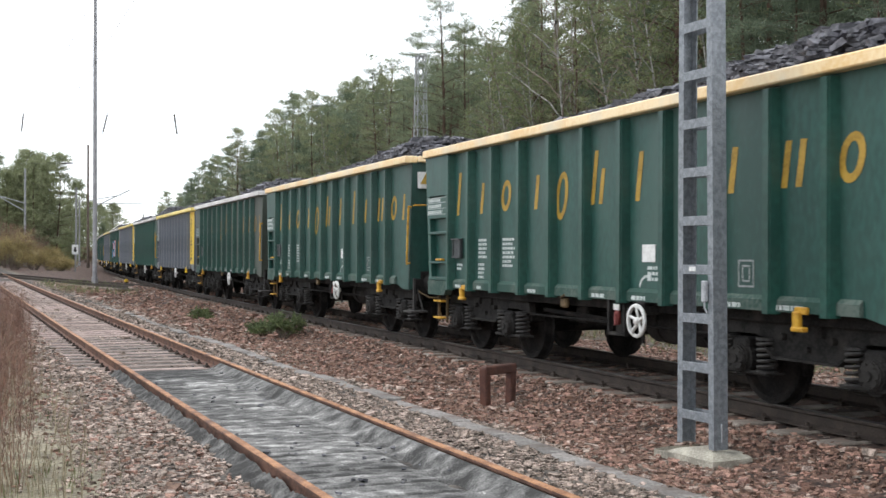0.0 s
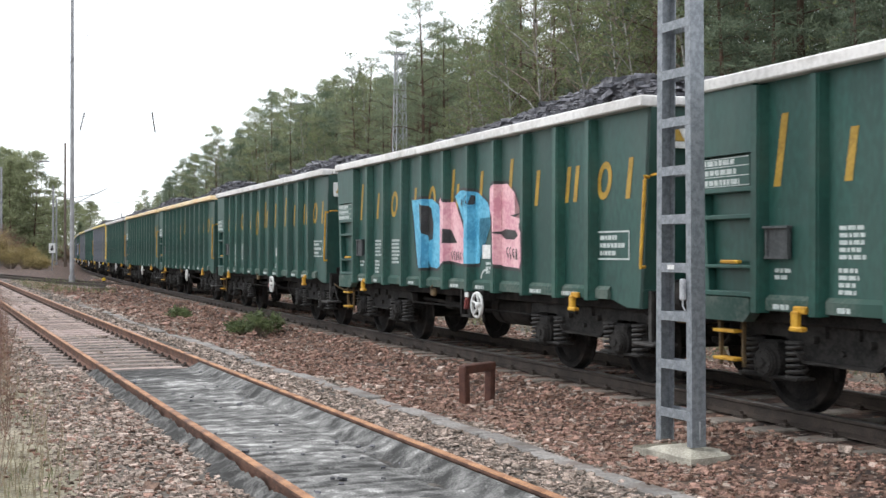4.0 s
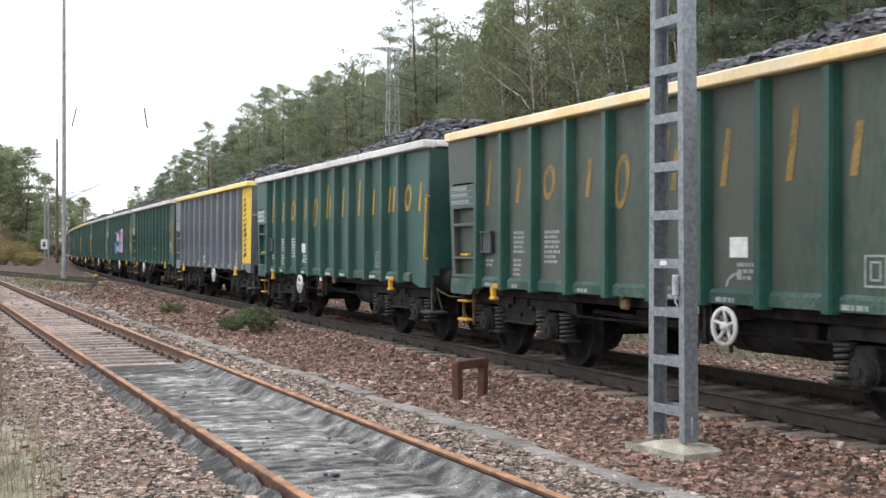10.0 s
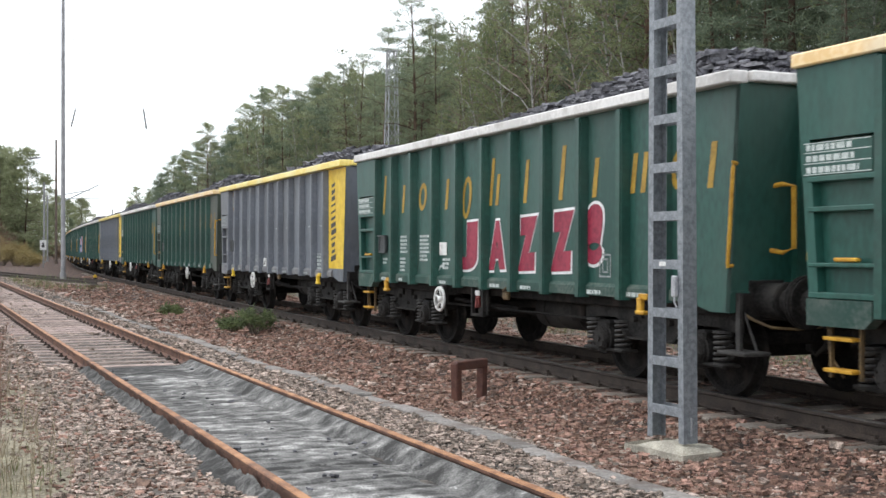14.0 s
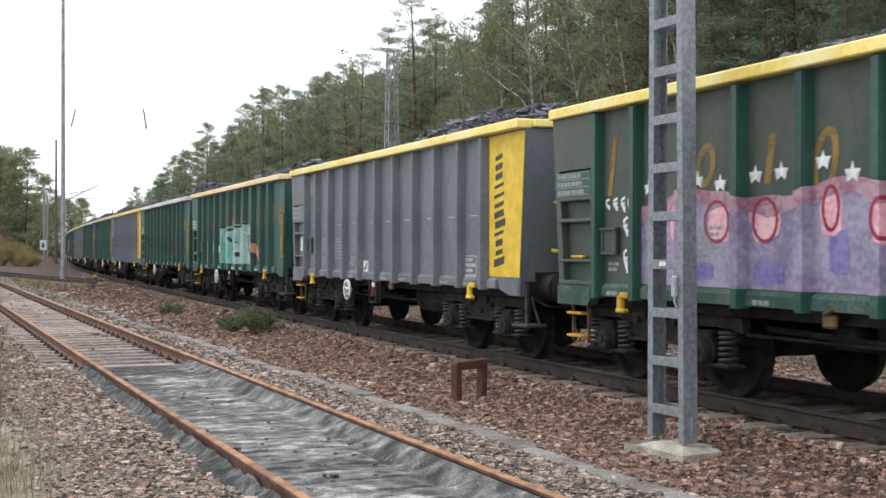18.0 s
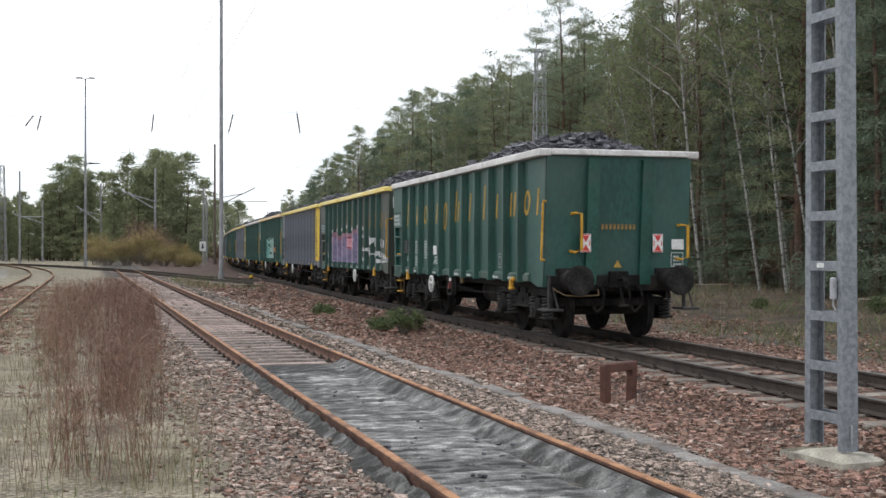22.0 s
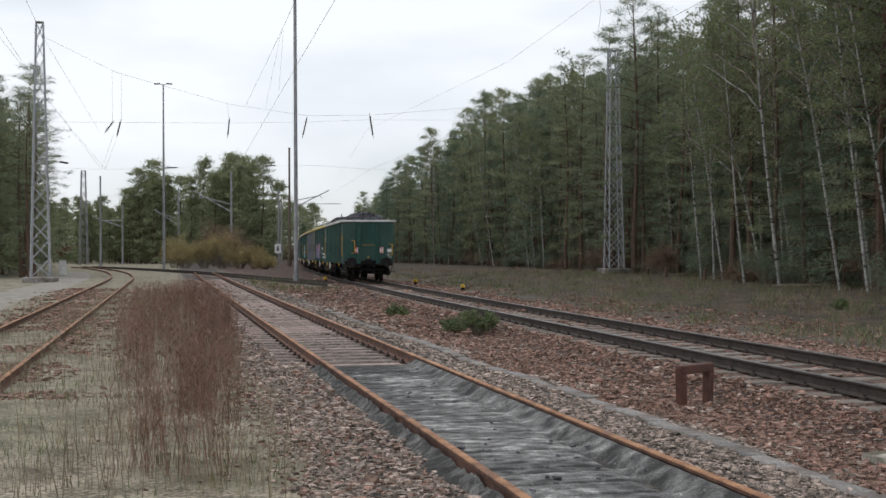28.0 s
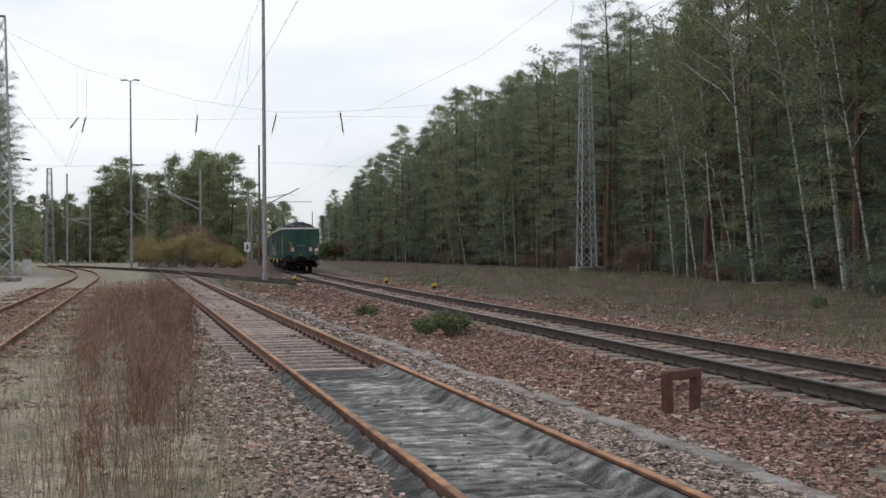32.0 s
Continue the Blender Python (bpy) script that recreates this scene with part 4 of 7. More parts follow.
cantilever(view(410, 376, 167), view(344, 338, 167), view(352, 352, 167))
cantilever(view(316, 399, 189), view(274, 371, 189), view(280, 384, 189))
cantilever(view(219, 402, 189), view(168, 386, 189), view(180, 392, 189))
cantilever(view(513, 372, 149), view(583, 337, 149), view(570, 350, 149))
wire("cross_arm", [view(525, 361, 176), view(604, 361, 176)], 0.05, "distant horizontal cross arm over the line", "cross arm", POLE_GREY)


# ---- small lineside things ----
def marker(x, y, white=False):
    g = ground_z(x, y)
    t = thing("ground_marker", pose(x, y, g), "small round yellow marker on a dark stub beside the rails", "track marker", group="yellow markers along the line")
    bm = bmesh.new()
    cyl(bm, (0, 0, 0.08), 0.09, 0.18, n=10, bevel=0.01)
    part("stub", bm, BLACK_STEEL, t)
    bm = bmesh.new()
    cyl(bm, (0, 0, 0.23), 0.12, 0.13, n=12, bevel=0.035)
    cyl(bm, (0, 0, 0.31), 0.08, 0.05, n=12, r2=0.05)
    part("cap", bm, YELLOW, t)


for x, y in ((-6.7, 65.8), (-1.55, 64.8), (0.95, 55.6)):
    marker(x, y)


def sign_post(x, y):
    t = thing("signal_board", pose(x, y, 0), "white square board with a dark mark on a post", "railway sign")
    bm = bmesh.new()
    cyl(bm, (0, 0.05, 1.5), 0.05, 3.0, n=8)
    part("post", bm, POLE_GREY, t)
    bm = bmesh.new()
    box(bm, (0, 0, 2.2), (0.62, 0.04, 0.95), bevel=0.01)
    part("board", bm, WHITE, t)
    bm = bmesh.new()
    box(bm, (0, -0.024, 2.2), (0.14, 0.012, 0.5))
    box(bm, (0, -0.024, 2.1), (0.3, 0.012, 0.12))
    part("mark", bm, DARK_PRINT, t)


sign_post(-16.9, 118)


def cabinet(x, y):
    t = thing("equipment_cabinet", pose(x, y, 0, 0, 0, 12), "pale grey upright lineside cabinet", "cabinet")
    bm = bmesh.new()
    box(bm, (0, 0, 0.62), (0.55, 0.4, 1.2), bevel=0.02)
    part("body", bm, WHITE, t)
    bm = bmesh.new()
    box(bm, (0, 0, 1.25), (0.62, 0.47, 0.07), bevel=0.015)
    part("roof", bm, CONCRETE, t)
    bm = bmesh.new()
    box(bm, (0, -0.21, 0.62), (0.46, 0.02, 1.0), bevel=0.005)
    part("door", bm, WHITE, t)


cabinet(-31.0, 94.0)


def side_path():
    """The pale sandy way left of the yard track."""
    bm = bmesh.new()
    for y in np.arange(24, 116, 2.0):
        w = 1.5 + 0.3 * noise.noise((y * 0.2, 1, 0))
        c = yard_x(y) - 3.6 - 0.35 * noise.noise((y * 0.1, 5, 0))
        for k in np.linspace(-1, 1, 5):
            bm.verts.new((c + k * w, y, ground_z(c + k * w, y) + 0.03 - 0.045 * k * k))
    bm.verts.ensure_lookup_table()
    n = len(bm.verts) // 5
    for i in range(n - 1):
        for j in range(4):
            bm.faces.new([bm.verts[q] for q in (i * 5 + j, i * 5 + j + 1, i * 5 + j + 6, i * 5 + j + 5)])
    mat = material("pale_path_gravel", (0.19, 0.17, 0.145), (0.34, 0.31, 0.265), rough=0.95, scale=2, grain=24, bump=0.5)
    tagged(new("path", bm_mesh("path", bm, mat, True)), "pale gravel service path beside the yard track", "path", kind="structure")


side_path()


# ---- the coal train ----
SIDE, SILL, TOP, PITCH, CROWN = 1.275, 0.94, 3.10, 11.426, 0.115
FOOT, HEAD = 5.13, 5.30
RIBS = [4.344, 3.576] + [2.735 - 0.868 * i for i in range(8)] + [-4.12]
_meshes = {}


def end_y(z):
    """Half the length of the tub at a height: the ends flare outwards towards the rim."""
    return FOOT + (HEAD - FOOT) * (z - SILL) / (TOP - SILL)


def made(key, build, mat, smooth=False):
    """Mesh data built once and shared."""
    if key not in _meshes:
        bm = bmesh.new()
        build(bm)
        _meshes[key] = bm_mesh(key, bm, mat, smooth)
    return _meshes[key]


def prism(bm, outline, x0, x1):
    """A plate with a (y, z) outline between two depths."""
    a, b = [[bm.verts.new((x, y, z)) for y, z in outline] for x in (x0, x1)]
    fs = [bm.faces.new(a), bm.faces.new(b[::-1])]
    n = len(outline)
    for j in range(n):
        fs.append(bm.faces.new((a[j], b[j], b[(j + 1) % n], a[(j + 1) % n])))
    bmesh.ops.recalc_face_normals(bm, faces=fs)


def shell(bm):
    """Sides, flared ends and floor of the tub, with wall thickness and open ladder bays at the leading corners."""
    w = 0.05
    for s in (-1, 1):
        prism(bm, [(-4.50, SILL), (-4.82, 0.865), (-end_y(0.865), 0.865), (-end_y(TOP), TOP - 0.02), (4.30, TOP - 0.02), (4.30, SILL)], s * SIDE, s * (SIDE - w))
        # upper corner plate, flush with the ribs, the recessed wall under it and the stile at the corner
        prism(bm, [(4.37, 2.37), (end_y(2.37), 2.37), (end_y(3.0), 3.0), (4.37, 3.0)], s * (SIDE + 0.088), s * (SIDE + 0.03))
        prism(bm, [(4.30, SILL), (end_y(SILL), SILL), (end_y(TOP) - 0.01, TOP - 0.03), (4.30, TOP - 0.03)], s * (SIDE - 0.002), s * (SIDE - w))
        prism(bm, [(end_y(1.0) - 0.11, 1.0), (end_y(1.0), 1.0), (end_y(2.37), 2.37), (end_y(2.37) - 0.11, 2.37)], s * (SIDE + 0.086), s * SIDE)
        for z, h in ((1.08, 0.05), (1.33, 0.035), (1.79, 0.045), (2.04, 0.05)):
            box(bm, (s * (SIDE + 0.045), 4.76, z), (0.11, 0.76, h), bevel=0.008)
        for d in (-0.012, 0.012):
            box(bm, (s * (SIDE - 0.002), 0.0, 1.86 + d), (0.008, 8.7, 0.006))
    for s in (-1, 1):
        vs = [[bm.verts.new((x, s * (end_y(z) - d), z)) for x, z in ((-SIDE, 0.87), (SIDE, 0.87), (SIDE, TOP - 0.03), (-SIDE, TOP - 0.03))] for d in (0.0, 0.06)]
        fs = [bm.faces.new(vs[0]), bm.faces.new(vs[1][::-1])] + [bm.faces.new((vs[0][j], vs[1][j], vs[1][(j + 1) % 4], vs[0][(j + 1) % 4])) for j in range(4)]
        bmesh.ops.recalc_face_normals(bm, faces=fs)
        box(bm, (0, s * (end_y(1.06) + 0.005), 1.06), (2 * SIDE, 0.03, 0.02))
    box(bm, (0, 0, SILL + 0.05), (2 * SIDE - 0.1, 2 * FOOT - 0.1, 0.08))


def ledge(bm):
    """The turned-out foot of the side, on which dust lies."""
    vs = [[bm.verts.new((-x, y, z)) for x, z in ((0.0, 1.085), (0.038, 1.045), (0.038, SILL + 0.004), (0.0, SILL + 0.004))] for y in (4.28, -4.47)]
    fs = [bm.faces.new(vs[0]), bm.faces.new(vs[1][::-1])] + [bm.faces.new((vs[0][j], vs[1][j], vs[1][(j + 1) % 4], vs[0][(j + 1) % 4])) for j in range(4)]
    bmesh.ops.recalc_face_normals(bm, faces=fs)


def corner_foot(bm):
    """The boxed foot under the ladder bay."""
    prism(bm, [(4.42, 0.90), (4.50, 0.83), (end_y(0.9) + 0.03, 0.83), (end_y(1.05) + 0.02, 1.05), (4.42, 1.05)], -0.10, 0.02)


def rib(bm):
    """A pressed side post with a flat proud crown, slightly tapered to its top."""
    w0, w1 = 0.16, 0.115
    vs = []
    for z, k in ((SILL - 0.02, 1.0), (TOP - 0.14, 0.92)):
        vs.append([bm.verts.new((-x, y, z)) for x, y in ((0, -w0 / 2), (CROWN * k, -w1 / 2), (CROWN * k, w1 / 2), (0, w0 / 2))])
    for j in range(4):
        bm.faces.new((vs[0][j], vs[0][(j + 1) % 4], vs[1][(j + 1) % 4], vs[1][j]))
    bm.faces.new(vs[0][::-1])
    bm.faces.new(vs[1])
    es = [e for e in bm.edges if all(v.co.x < -0.05 for v in e.verts) and abs(e.verts[0].co.z - e.verts[1].co.z) > 1]
    bmesh.ops.bevel(bm, geom=es, offset=0.016, segments=2, affect="EDGES")
    bmesh.ops.recalc_face_normals(bm, faces=bm.faces[:])


def end_rib(bm):
    """A broad post on an end, following its slope; for local +y."""
    prism(bm, [(end_y(0.9) - 0.01, 0.9), (end_y(0.9) + 0.07, 0.9), (end_y(2.95) + 0.08, 2.95), (end_y(2.95) - 0.01, 2.95)], -0.10, 0.10)


def rim(bm):
    for s in (-1, 1):
        box(bm, (s * (SIDE + 0.03), 0, TOP - 0.055), (0.22, 2 * HEAD + 0.02, 0.12), bevel=0.014)
        box(bm, (0, s * (HEAD + 0.01), TOP - 0.05), (2 * SIDE - 0.15, 0.14, 0.10), bevel=0.014)


# rise of the heap in metres and its shape from the rear to the front
HEAPS = {1: (0.58, (0.55, 1.0, 0.95, 0.60, 0.40)), 2: (0.66, (0.60, 1.0, 0.85, 0.55, 0.35)), 3: (0.70, (0.75, 1.0, 0.92, 0.55, 0.35))}


def coal(seed):
    """A heap of flat coal lumps over a closed bed."""
    rise, shape = HEAPS[seed]

    def z_at(x, y):
        k = 1 - (abs(x) / 1.25) ** 1.8
        e = min(1, max(0, 5.2 - abs(y)) / 1.1) ** 0.8
        return TOP - 0.17 + rise * max(0, k) * e * float(np.interp(y, [-5.0, -3.4, -1, 2.0, 5], shape)) * (0.93 + 0.07 * math.sin(y * 1.7 + seed * 2)) + 0.07 * noise.noise((x * 1.4, y * 1.4, seed))
    if f"coal{seed}" not in _meshes:
        xs, ys = np.linspace(-1.22, 1.22, 13), np.linspace(-5.2, 5.2, 44)
        verts = [(x, y, z_at(x, y)) for y in ys for x in xs]
        faces = []
        for i in range(43):
            for j in range(12):
                a = i * 13 + j
                faces += [[a, a + 1, a + 14], [a, a + 14, a + 13]]
        rnd = np.random.RandomState(seed)
        shapes, tri = rock_shapes(8, seed)
        for _ in range(6500):
            x, y = rnd.uniform(-1.18, 1.18), rnd.uniform(-5.12, 5.12)
            r = 0.047 * rnd.lognormal(0, 0.42)
            a, tilt = rnd.rand() * 6.28, rnd.normal(0, 0.40)
            w = shapes[rnd.randint(8)] * r * np.array([1.15, 1.0, 0.85])
            w = np.stack([w[:, 0], w[:, 1] * math.cos(tilt) - w[:, 2] * math.sin(tilt), w[:, 1] * math.sin(tilt) + w[:, 2] * math.cos(tilt)], 1)
            w = np.stack([w[:, 0] * math.cos(a) - w[:, 1] * math.sin(a), w[:, 0] * math.sin(a) + w[:, 1] * math.cos(a), w[:, 2]], 1) + (x, y, z_at(x, y) + 0.30 * r + rnd.uniform(0, 0.03))
            k = len(verts)
            verts += [tuple(p) for p in w]
            faces += [[q + k for q in f] for f in tri.tolist()]
        _meshes[f"coal{seed}"] = quick("coal_load", verts, faces, COAL)
    return _meshes[f"coal{seed}"]


def lathe(bm, profile, n=24, axis_off=0.0):
    """Turns a profile of (x, r) round the x axis."""
    rings = [[bm.verts.new((x + axis_off, r * math.cos(a), r * math.sin(a))) for a in [2 * math.pi * j / n for j in range(n)]] for x, r in profile]
    for u, v in zip(rings, rings[1:]):
        for j in range(n):
            bm.faces.new((u[j], u[(j + 1) % n], v[(j + 1) % n], v[j]))
    bm.faces.new(rings[0])
    bm.faces.new(rings[-1][::-1])
    bmesh.ops.recalc_face_normals(bm, faces=bm.faces[:])


def wheel_pair(bm):
    for s in (-1, 1):
        prof = [(0.62, 0.10), (0.66, 0.12), (0.675, 0.36), (0.655, 0.40), (0.655, 0.485), (0.675, 0.49), (0.695, 0.462), (0.79, 0.455), (0.79, 0.395), (0.74, 0.36), (0.75, 0.14), (0.80, 0.12), (0.80, 0.09)]
        lathe(bm, [(s * a, r) for a, r in prof], n=28)
    lathe(bm, [(-1.02, 0.07), (-0.62, 0.085), (0.62, 0.085), (1.02, 0.07)], n=12)


def side_frame(bm):
    """A bogie side: a deep plate that hangs between the axles, arms over the axle boxes, flanges and brackets."""
    prism(bm, [(-1.42, 0.66), (-1.40, 0.80), (-0.70, 0.88), (0.70, 0.88), (1.40, 0.80), (1.42, 0.66), (1.10, 0.70), (0.74, 0.70), (0.60, 0.62), (0.40, 0.50), (-0.40, 0.50), (-0.60, 0.62), (-0.74, 0.70), (-1.10, 0.70)], -0.045, 0.045)
    prism(bm, [(-0.66, 0.655), (-0.44, 0.485), (0.44, 0.485), (0.66, 0.655), (0.66, 0.675), (0.43, 0.51), (-0.43, 0.51), (-0.66, 0.675)], -0.11, 0.05)
    box(bm, (-0.04, 0, 0.872), (0.15, 1.5, 0.03), bevel=0.008)
    for s in (-1, 1):
        box(bm, (-0.04, s * 1.05, 0.835), (0.15, 0.72, 0.03), bevel=0.008)
        cyl(bm, (-0.07, s * 0.34, 0.70), 0.035, 0.06, "x", 10)
        box(bm, (-0.06, s * 0.20, 0.79), (0.05, 0.03, 0.14))
    cyl(bm, (-0.06, 0, 0.60), 0.028, 0.05, "x", 8)


def axle_box(bm):
    """A rounded axle box with its end cover and the wing that carries the springs."""
    cyl(bm, (-0.02, 0, 0.46), 0.175, 0.20, "x", 16, bevel=0.03)
    box(bm, (-0.02, 0, 0.58), (0.18, 0.25, 0.17), bevel=0.03)
    cyl(bm, (-0.135, 0, 0.46), 0.13, 0.05, "x", 16, bevel=0.015)
    cyl(bm, (-0.165, 0, 0.46), 0.045, 0.03, "x", 8)
    box(bm, (0, 0, 0.335), (0.22, 0.82, 0.035), bevel=0.01)
    for k in (-0.30, 0.30):
        cyl(bm, (-0.0, k, 0.315), 0.06, 0.03, n=10)
    for a in range(6):
        q = a * math.pi / 3 + 0.3
        cyl(bm, (-0.165, 0.095 * math.cos(q), 0.46 + 0.095 * math.sin(q)), 0.012, 0.02, "x", 6)


def spring(bm):
    """A coil spring between two caps."""
    pts = [(0.088 * math.cos(q), 0.088 * math.sin(q), 0.02 + 0.27 * q / (2 * math.pi * 5)) for q in np.linspace(0, 2 * math.pi * 5, 61)]
    tube(bm, pts, 0.018, n=5)
    cyl(bm, (0, 0, 0.005), 0.105, 0.02, n=12)
    cyl(bm, (0, 0, 0.31), 0.105, 0.025, n=12)


def bolster(bm):
    box(bm, (0, 0, 0.62), (2.0, 0.42, 0.20), bevel=0.03)
    cyl(bm, (0, 0, 0.78), 0.30, 0.14, n=16)
    for s in (-1, 1):
        box(bm, (0, s * 1.26, 0.60), (2.0, 0.10, 0.14), bevel=0.02)
        for x in (-0.75, 0.75):
            box(bm, (x, s * 0.41, 0.48), (0.09, 0.06, 0.34), bevel=0.015)


def underframe(bm):
    box(bm, (0, 0, SILL - 0.08), (0.6, 2 * FOOT - 0.2, 0.24), bevel=0.02)
    for s in (-1, 1):
        box(bm, (s * 1.10, 0, SILL - 0.045), (0.10, 2 * FOOT - 0.3, 0.14), bevel=0.01)
        box(bm, (0, s * (FOOT - 0.02), SILL - 0.02), (2.42, 0.14, 0.26), bevel=0.02)
        box(bm, (0, s * (FOOT + 0.03), SILL + 0.02), (0.8, 0.10, 0.20), bevel=0.02)
    for y in (-2.1, -0.9, 0.9, 2.1):
        box(bm, (0, y, SILL - 0.05), (2.2, 0.10, 0.14))
    tube(bm, [(-0.95, 1.9, 0.72), (-0.95, -0.2, 0.66)], 0.03)
    tube(bm, [(-0.4, 2.6, 0.55), (-0.4, -2.6, 0.55)], 0.025)
    for y in (-1.7, 0.9):
        box(bm, (-0.85, y, 0.70), (0.20, 0.30, 0.22), bevel=0.03)
    tube(bm, [(-1.12, -2.3, 0.66), (-1.12, 2.0, 0.66)], 0.016)


def brake_tank(bm):
    cyl(bm, (-0.62, -1.15, 0.68), 0.24, 1.5, "y", 18, bevel=0.07)
    for y in (-1.6, -0.7):
        cyl(bm, (-0.62, y, 0.68), 0.25, 0.05, "y", 18)


def buffer(bm):
    """Along local y: base plate, wide casing, ram and slightly domed head."""
    box(bm, (0, 0.0, 0), (0.40, 0.05, 0.38), bevel=0.012)
    cyl(bm, (0, 0.15, 0), 0.168, 0.30, "y", 20, bevel=0.02)
    cyl(bm, (0, 0.31, 0), 0.182, 0.05, "y", 20, bevel=0.012)
    cyl(bm, (0, 0.42, 0), 0.125, 0.20, "y", 18)
    cyl(bm, (0, 0.545, 0), 0.245, 0.05, "y", 24, bevel=0.018)


def hand_wheel(bm):
    """A brake wheel with a flat rim and five spokes, facing local x."""
    lathe(bm, [(-0.016, 0.150), (-0.020, 0.178), (0.0, 0.186), (0.018, 0.178), (0.016, 0.150)], n=28)
    for f in [f for f in bm.faces if len(f.verts) > 6]:
        bm.faces.remove(f)
    for i in range(5):
        a = 2 * math.pi * i / 5 + 0.3
        tube(bm, [(0.03, 0, 0), (0, 0.160 * math.cos(a), 0.160 * math.sin(a))], 0.018, n=6)
    cyl(bm, (0.03, 0, 0), 0.042, 0.10, "x", 12)


def jack_hook(bm):
    """A hooked lifting bracket below the sill."""
    box(bm, (0, 0, 0.06), (0.05, 0.17, 0.07), bevel=0.012)
    box(bm, (-0.02, 0.04, -0.03), (0.07, 0.085, 0.17), bevel=0.015)
    box(bm, (-0.03, 0.0, -0.11), (0.08, 0.17, 0.045), bevel=0.012)


def step_sides(bm):
    for y in (-0.17, 0.17):
        box(bm, (0, y, -0.22), (0.035, 0.025, 0.50))
    tube(bm, [(0.02, 0.24, 0.0), (0.02, 0.20, -0.30), (0.02, 0.05, -0.46)], 0.014, n=5)


def step_tread(bm):
    box(bm, (-0.04, 0, 0), (0.13, 0.33, 0.03), bevel=0.007)


def shunter_step(bm):
    """A post from the headstock down to a foot plate beside the buffer."""
    box(bm, (0, 0, -0.20), (0.035, 0.06, 0.55))
    box(bm, (0.0, -0.06, -0.48), (0.30, 0.42, 0.035), bevel=0.008)
    tube(bm, [(0.05, 0.02, -0.05), (0.12, -0.1, -0.46)], 0.016, n=5)


def corner_rail(bm):
    """The upright handrail at a corner, standing off the side; it follows the slope of the end."""
    tube(bm, [(0.05, 0.02, 0.47), (-0.01, 0.0, 0.48), (-0.012, -0.005, 0.44), (-0.012, 0.075, -0.44), (-0.01, 0.08, -0.48), (0.05, 0.09, -0.47)], 0.019, n=6)


def end_rail(bm):
    """A bent handrail standing off the end wall, for local -y."""
    tube(bm, [(-0.14, 0.02, 0.30), (-0.10, -0.10, 0.32), (0, -0.14, 0.30), (0.0, -0.14, -0.28), (-0.10, -0.10, -0.32), (-0.14, 0.02, -0.30)], 0.025, n=6)


def long_rail(bm):
    """A straight handrail standing off an end by the ladder, for local -y."""
    tube(bm, [(0.12, 0.02, 0.47), (0.02, -0.10, 0.49), (0, -0.12, 0.44), (0, -0.10, -0.44), (0.02, -0.08, -0.48), (0.1, 0.04, -0.47)], 0.022, n=6)
    tube(bm, [(0.16, -0.05, 0.10), (0.14, -0.16, 0.10), (0.14, -0.16, -0.34), (0.16, -0.05, -0.34)], 0.026, n=6)


def coupling(bm):
    """Draw hook with its shackle and screw."""
    box(bm, (0, 0.02, 0), (0.34, 0.10, 0.28), bevel=0.02)
    tube(bm, [(0, 0.05, 0), (0, 0.26, 0.03), (0, 0.32, -0.02), (0, 0.30, -0.1), (0, 0.22, -0.12)], 0.04, n=6)
    for s in (-0.06, 0.06):
        tube(bm, [(s, 0.2, -0.02), (s * 1.3, 0.30, -0.25), (s * 1.3, 0.24, -0.42)], 0.018, n=6)
    tube(bm, [(-0.1, 0.24, -0.42), (0.1, 0.24, -0.42)], 0.026, n=6)
    tube(bm, [(0, 0.24, -0.42), (0, 0.16, -0.20)], 0.022, n=6)


def hose(bm):
    tube(bm, [(0, 0.02, 0), (0, 0.16, -0.02), (0, 0.22, -0.14), (0.02, 0.18, -0.32), (0.08, 0.12, -0.40), (0.12, 0.08, -0.34)], 0.024, n=6)
    cyl(bm, (0.12, 0.08, -0.33), 0.035, 0.06, n=8)


def release_rod(bm):
    """The bent rod of the coupling release, from the corner under the buffer."""
    tube(bm, [(-0.30, 0.02, 0.03), (-0.24, -0.10, -0.04), (-0.16, -0.24, -0.10), (0.05, -0.34, -0.115), (0.38, -0.34, -0.10), (0.42, -0.22, -0.02)], 0.015, n=6)


def relief(y, z):
    """How far the side stands out at a place: the crowns and flanks of the ribs."""
    k = CROWN * (1 - 0.08 * (z - SILL) / (TOP - 0.14 - SILL))
    return max([0.0] + [k * min(1.0, (0.08 - abs(y - r)) / 0.0225) for r in RIBS if abs(y - r) < 0.08])


def drape(bm, out=0.004):
    """Lays flat painted shapes over the ribs and panels of the side."""
    for r in RIBS:
        for d in (-0.08, -0.0575, 0.0575, 0.08):
            bmesh.ops.bisect_plane(bm, geom=bm.verts[:] + bm.edges[:] + bm.faces[:], plane_co=(0, r + d, 0), plane_no=(0, 1, 0))
    for v in bm.verts:
        v.co.x = -relief(v.co.y, v.co.z) - out


def painted_shape(t, name, mat, outlines, label="", out=0.004, grow=0.0):
    """One part of draped paint, from outlines of (y, z)."""
    bm = bmesh.new()
    for o in outlines:
        if grow:
            cy, cz = sum(p[0] for p in o) / len(o), sum(p[1] for p in o) / len(o)
            o = [(y + (y - cy) / max(0.01, math.hypot(y - cy, z - cz)) * grow, z + (z - cz) / max(0.01, math.hypot(y - cy, z - cz)) * grow) for y, z in o]
        f = bm.faces.new([bm.verts.new((0, y, max(z, 1.095))) for y, z in o])
        bmesh.ops.triangulate(bm, faces=[f])
    bmesh.ops.remove_doubles(bm, verts=bm.verts[:], dist=0.0005)
    drape(bm, out)
    return part(name, bm, mat, t, label, at=pose(-SIDE, 0, 0))


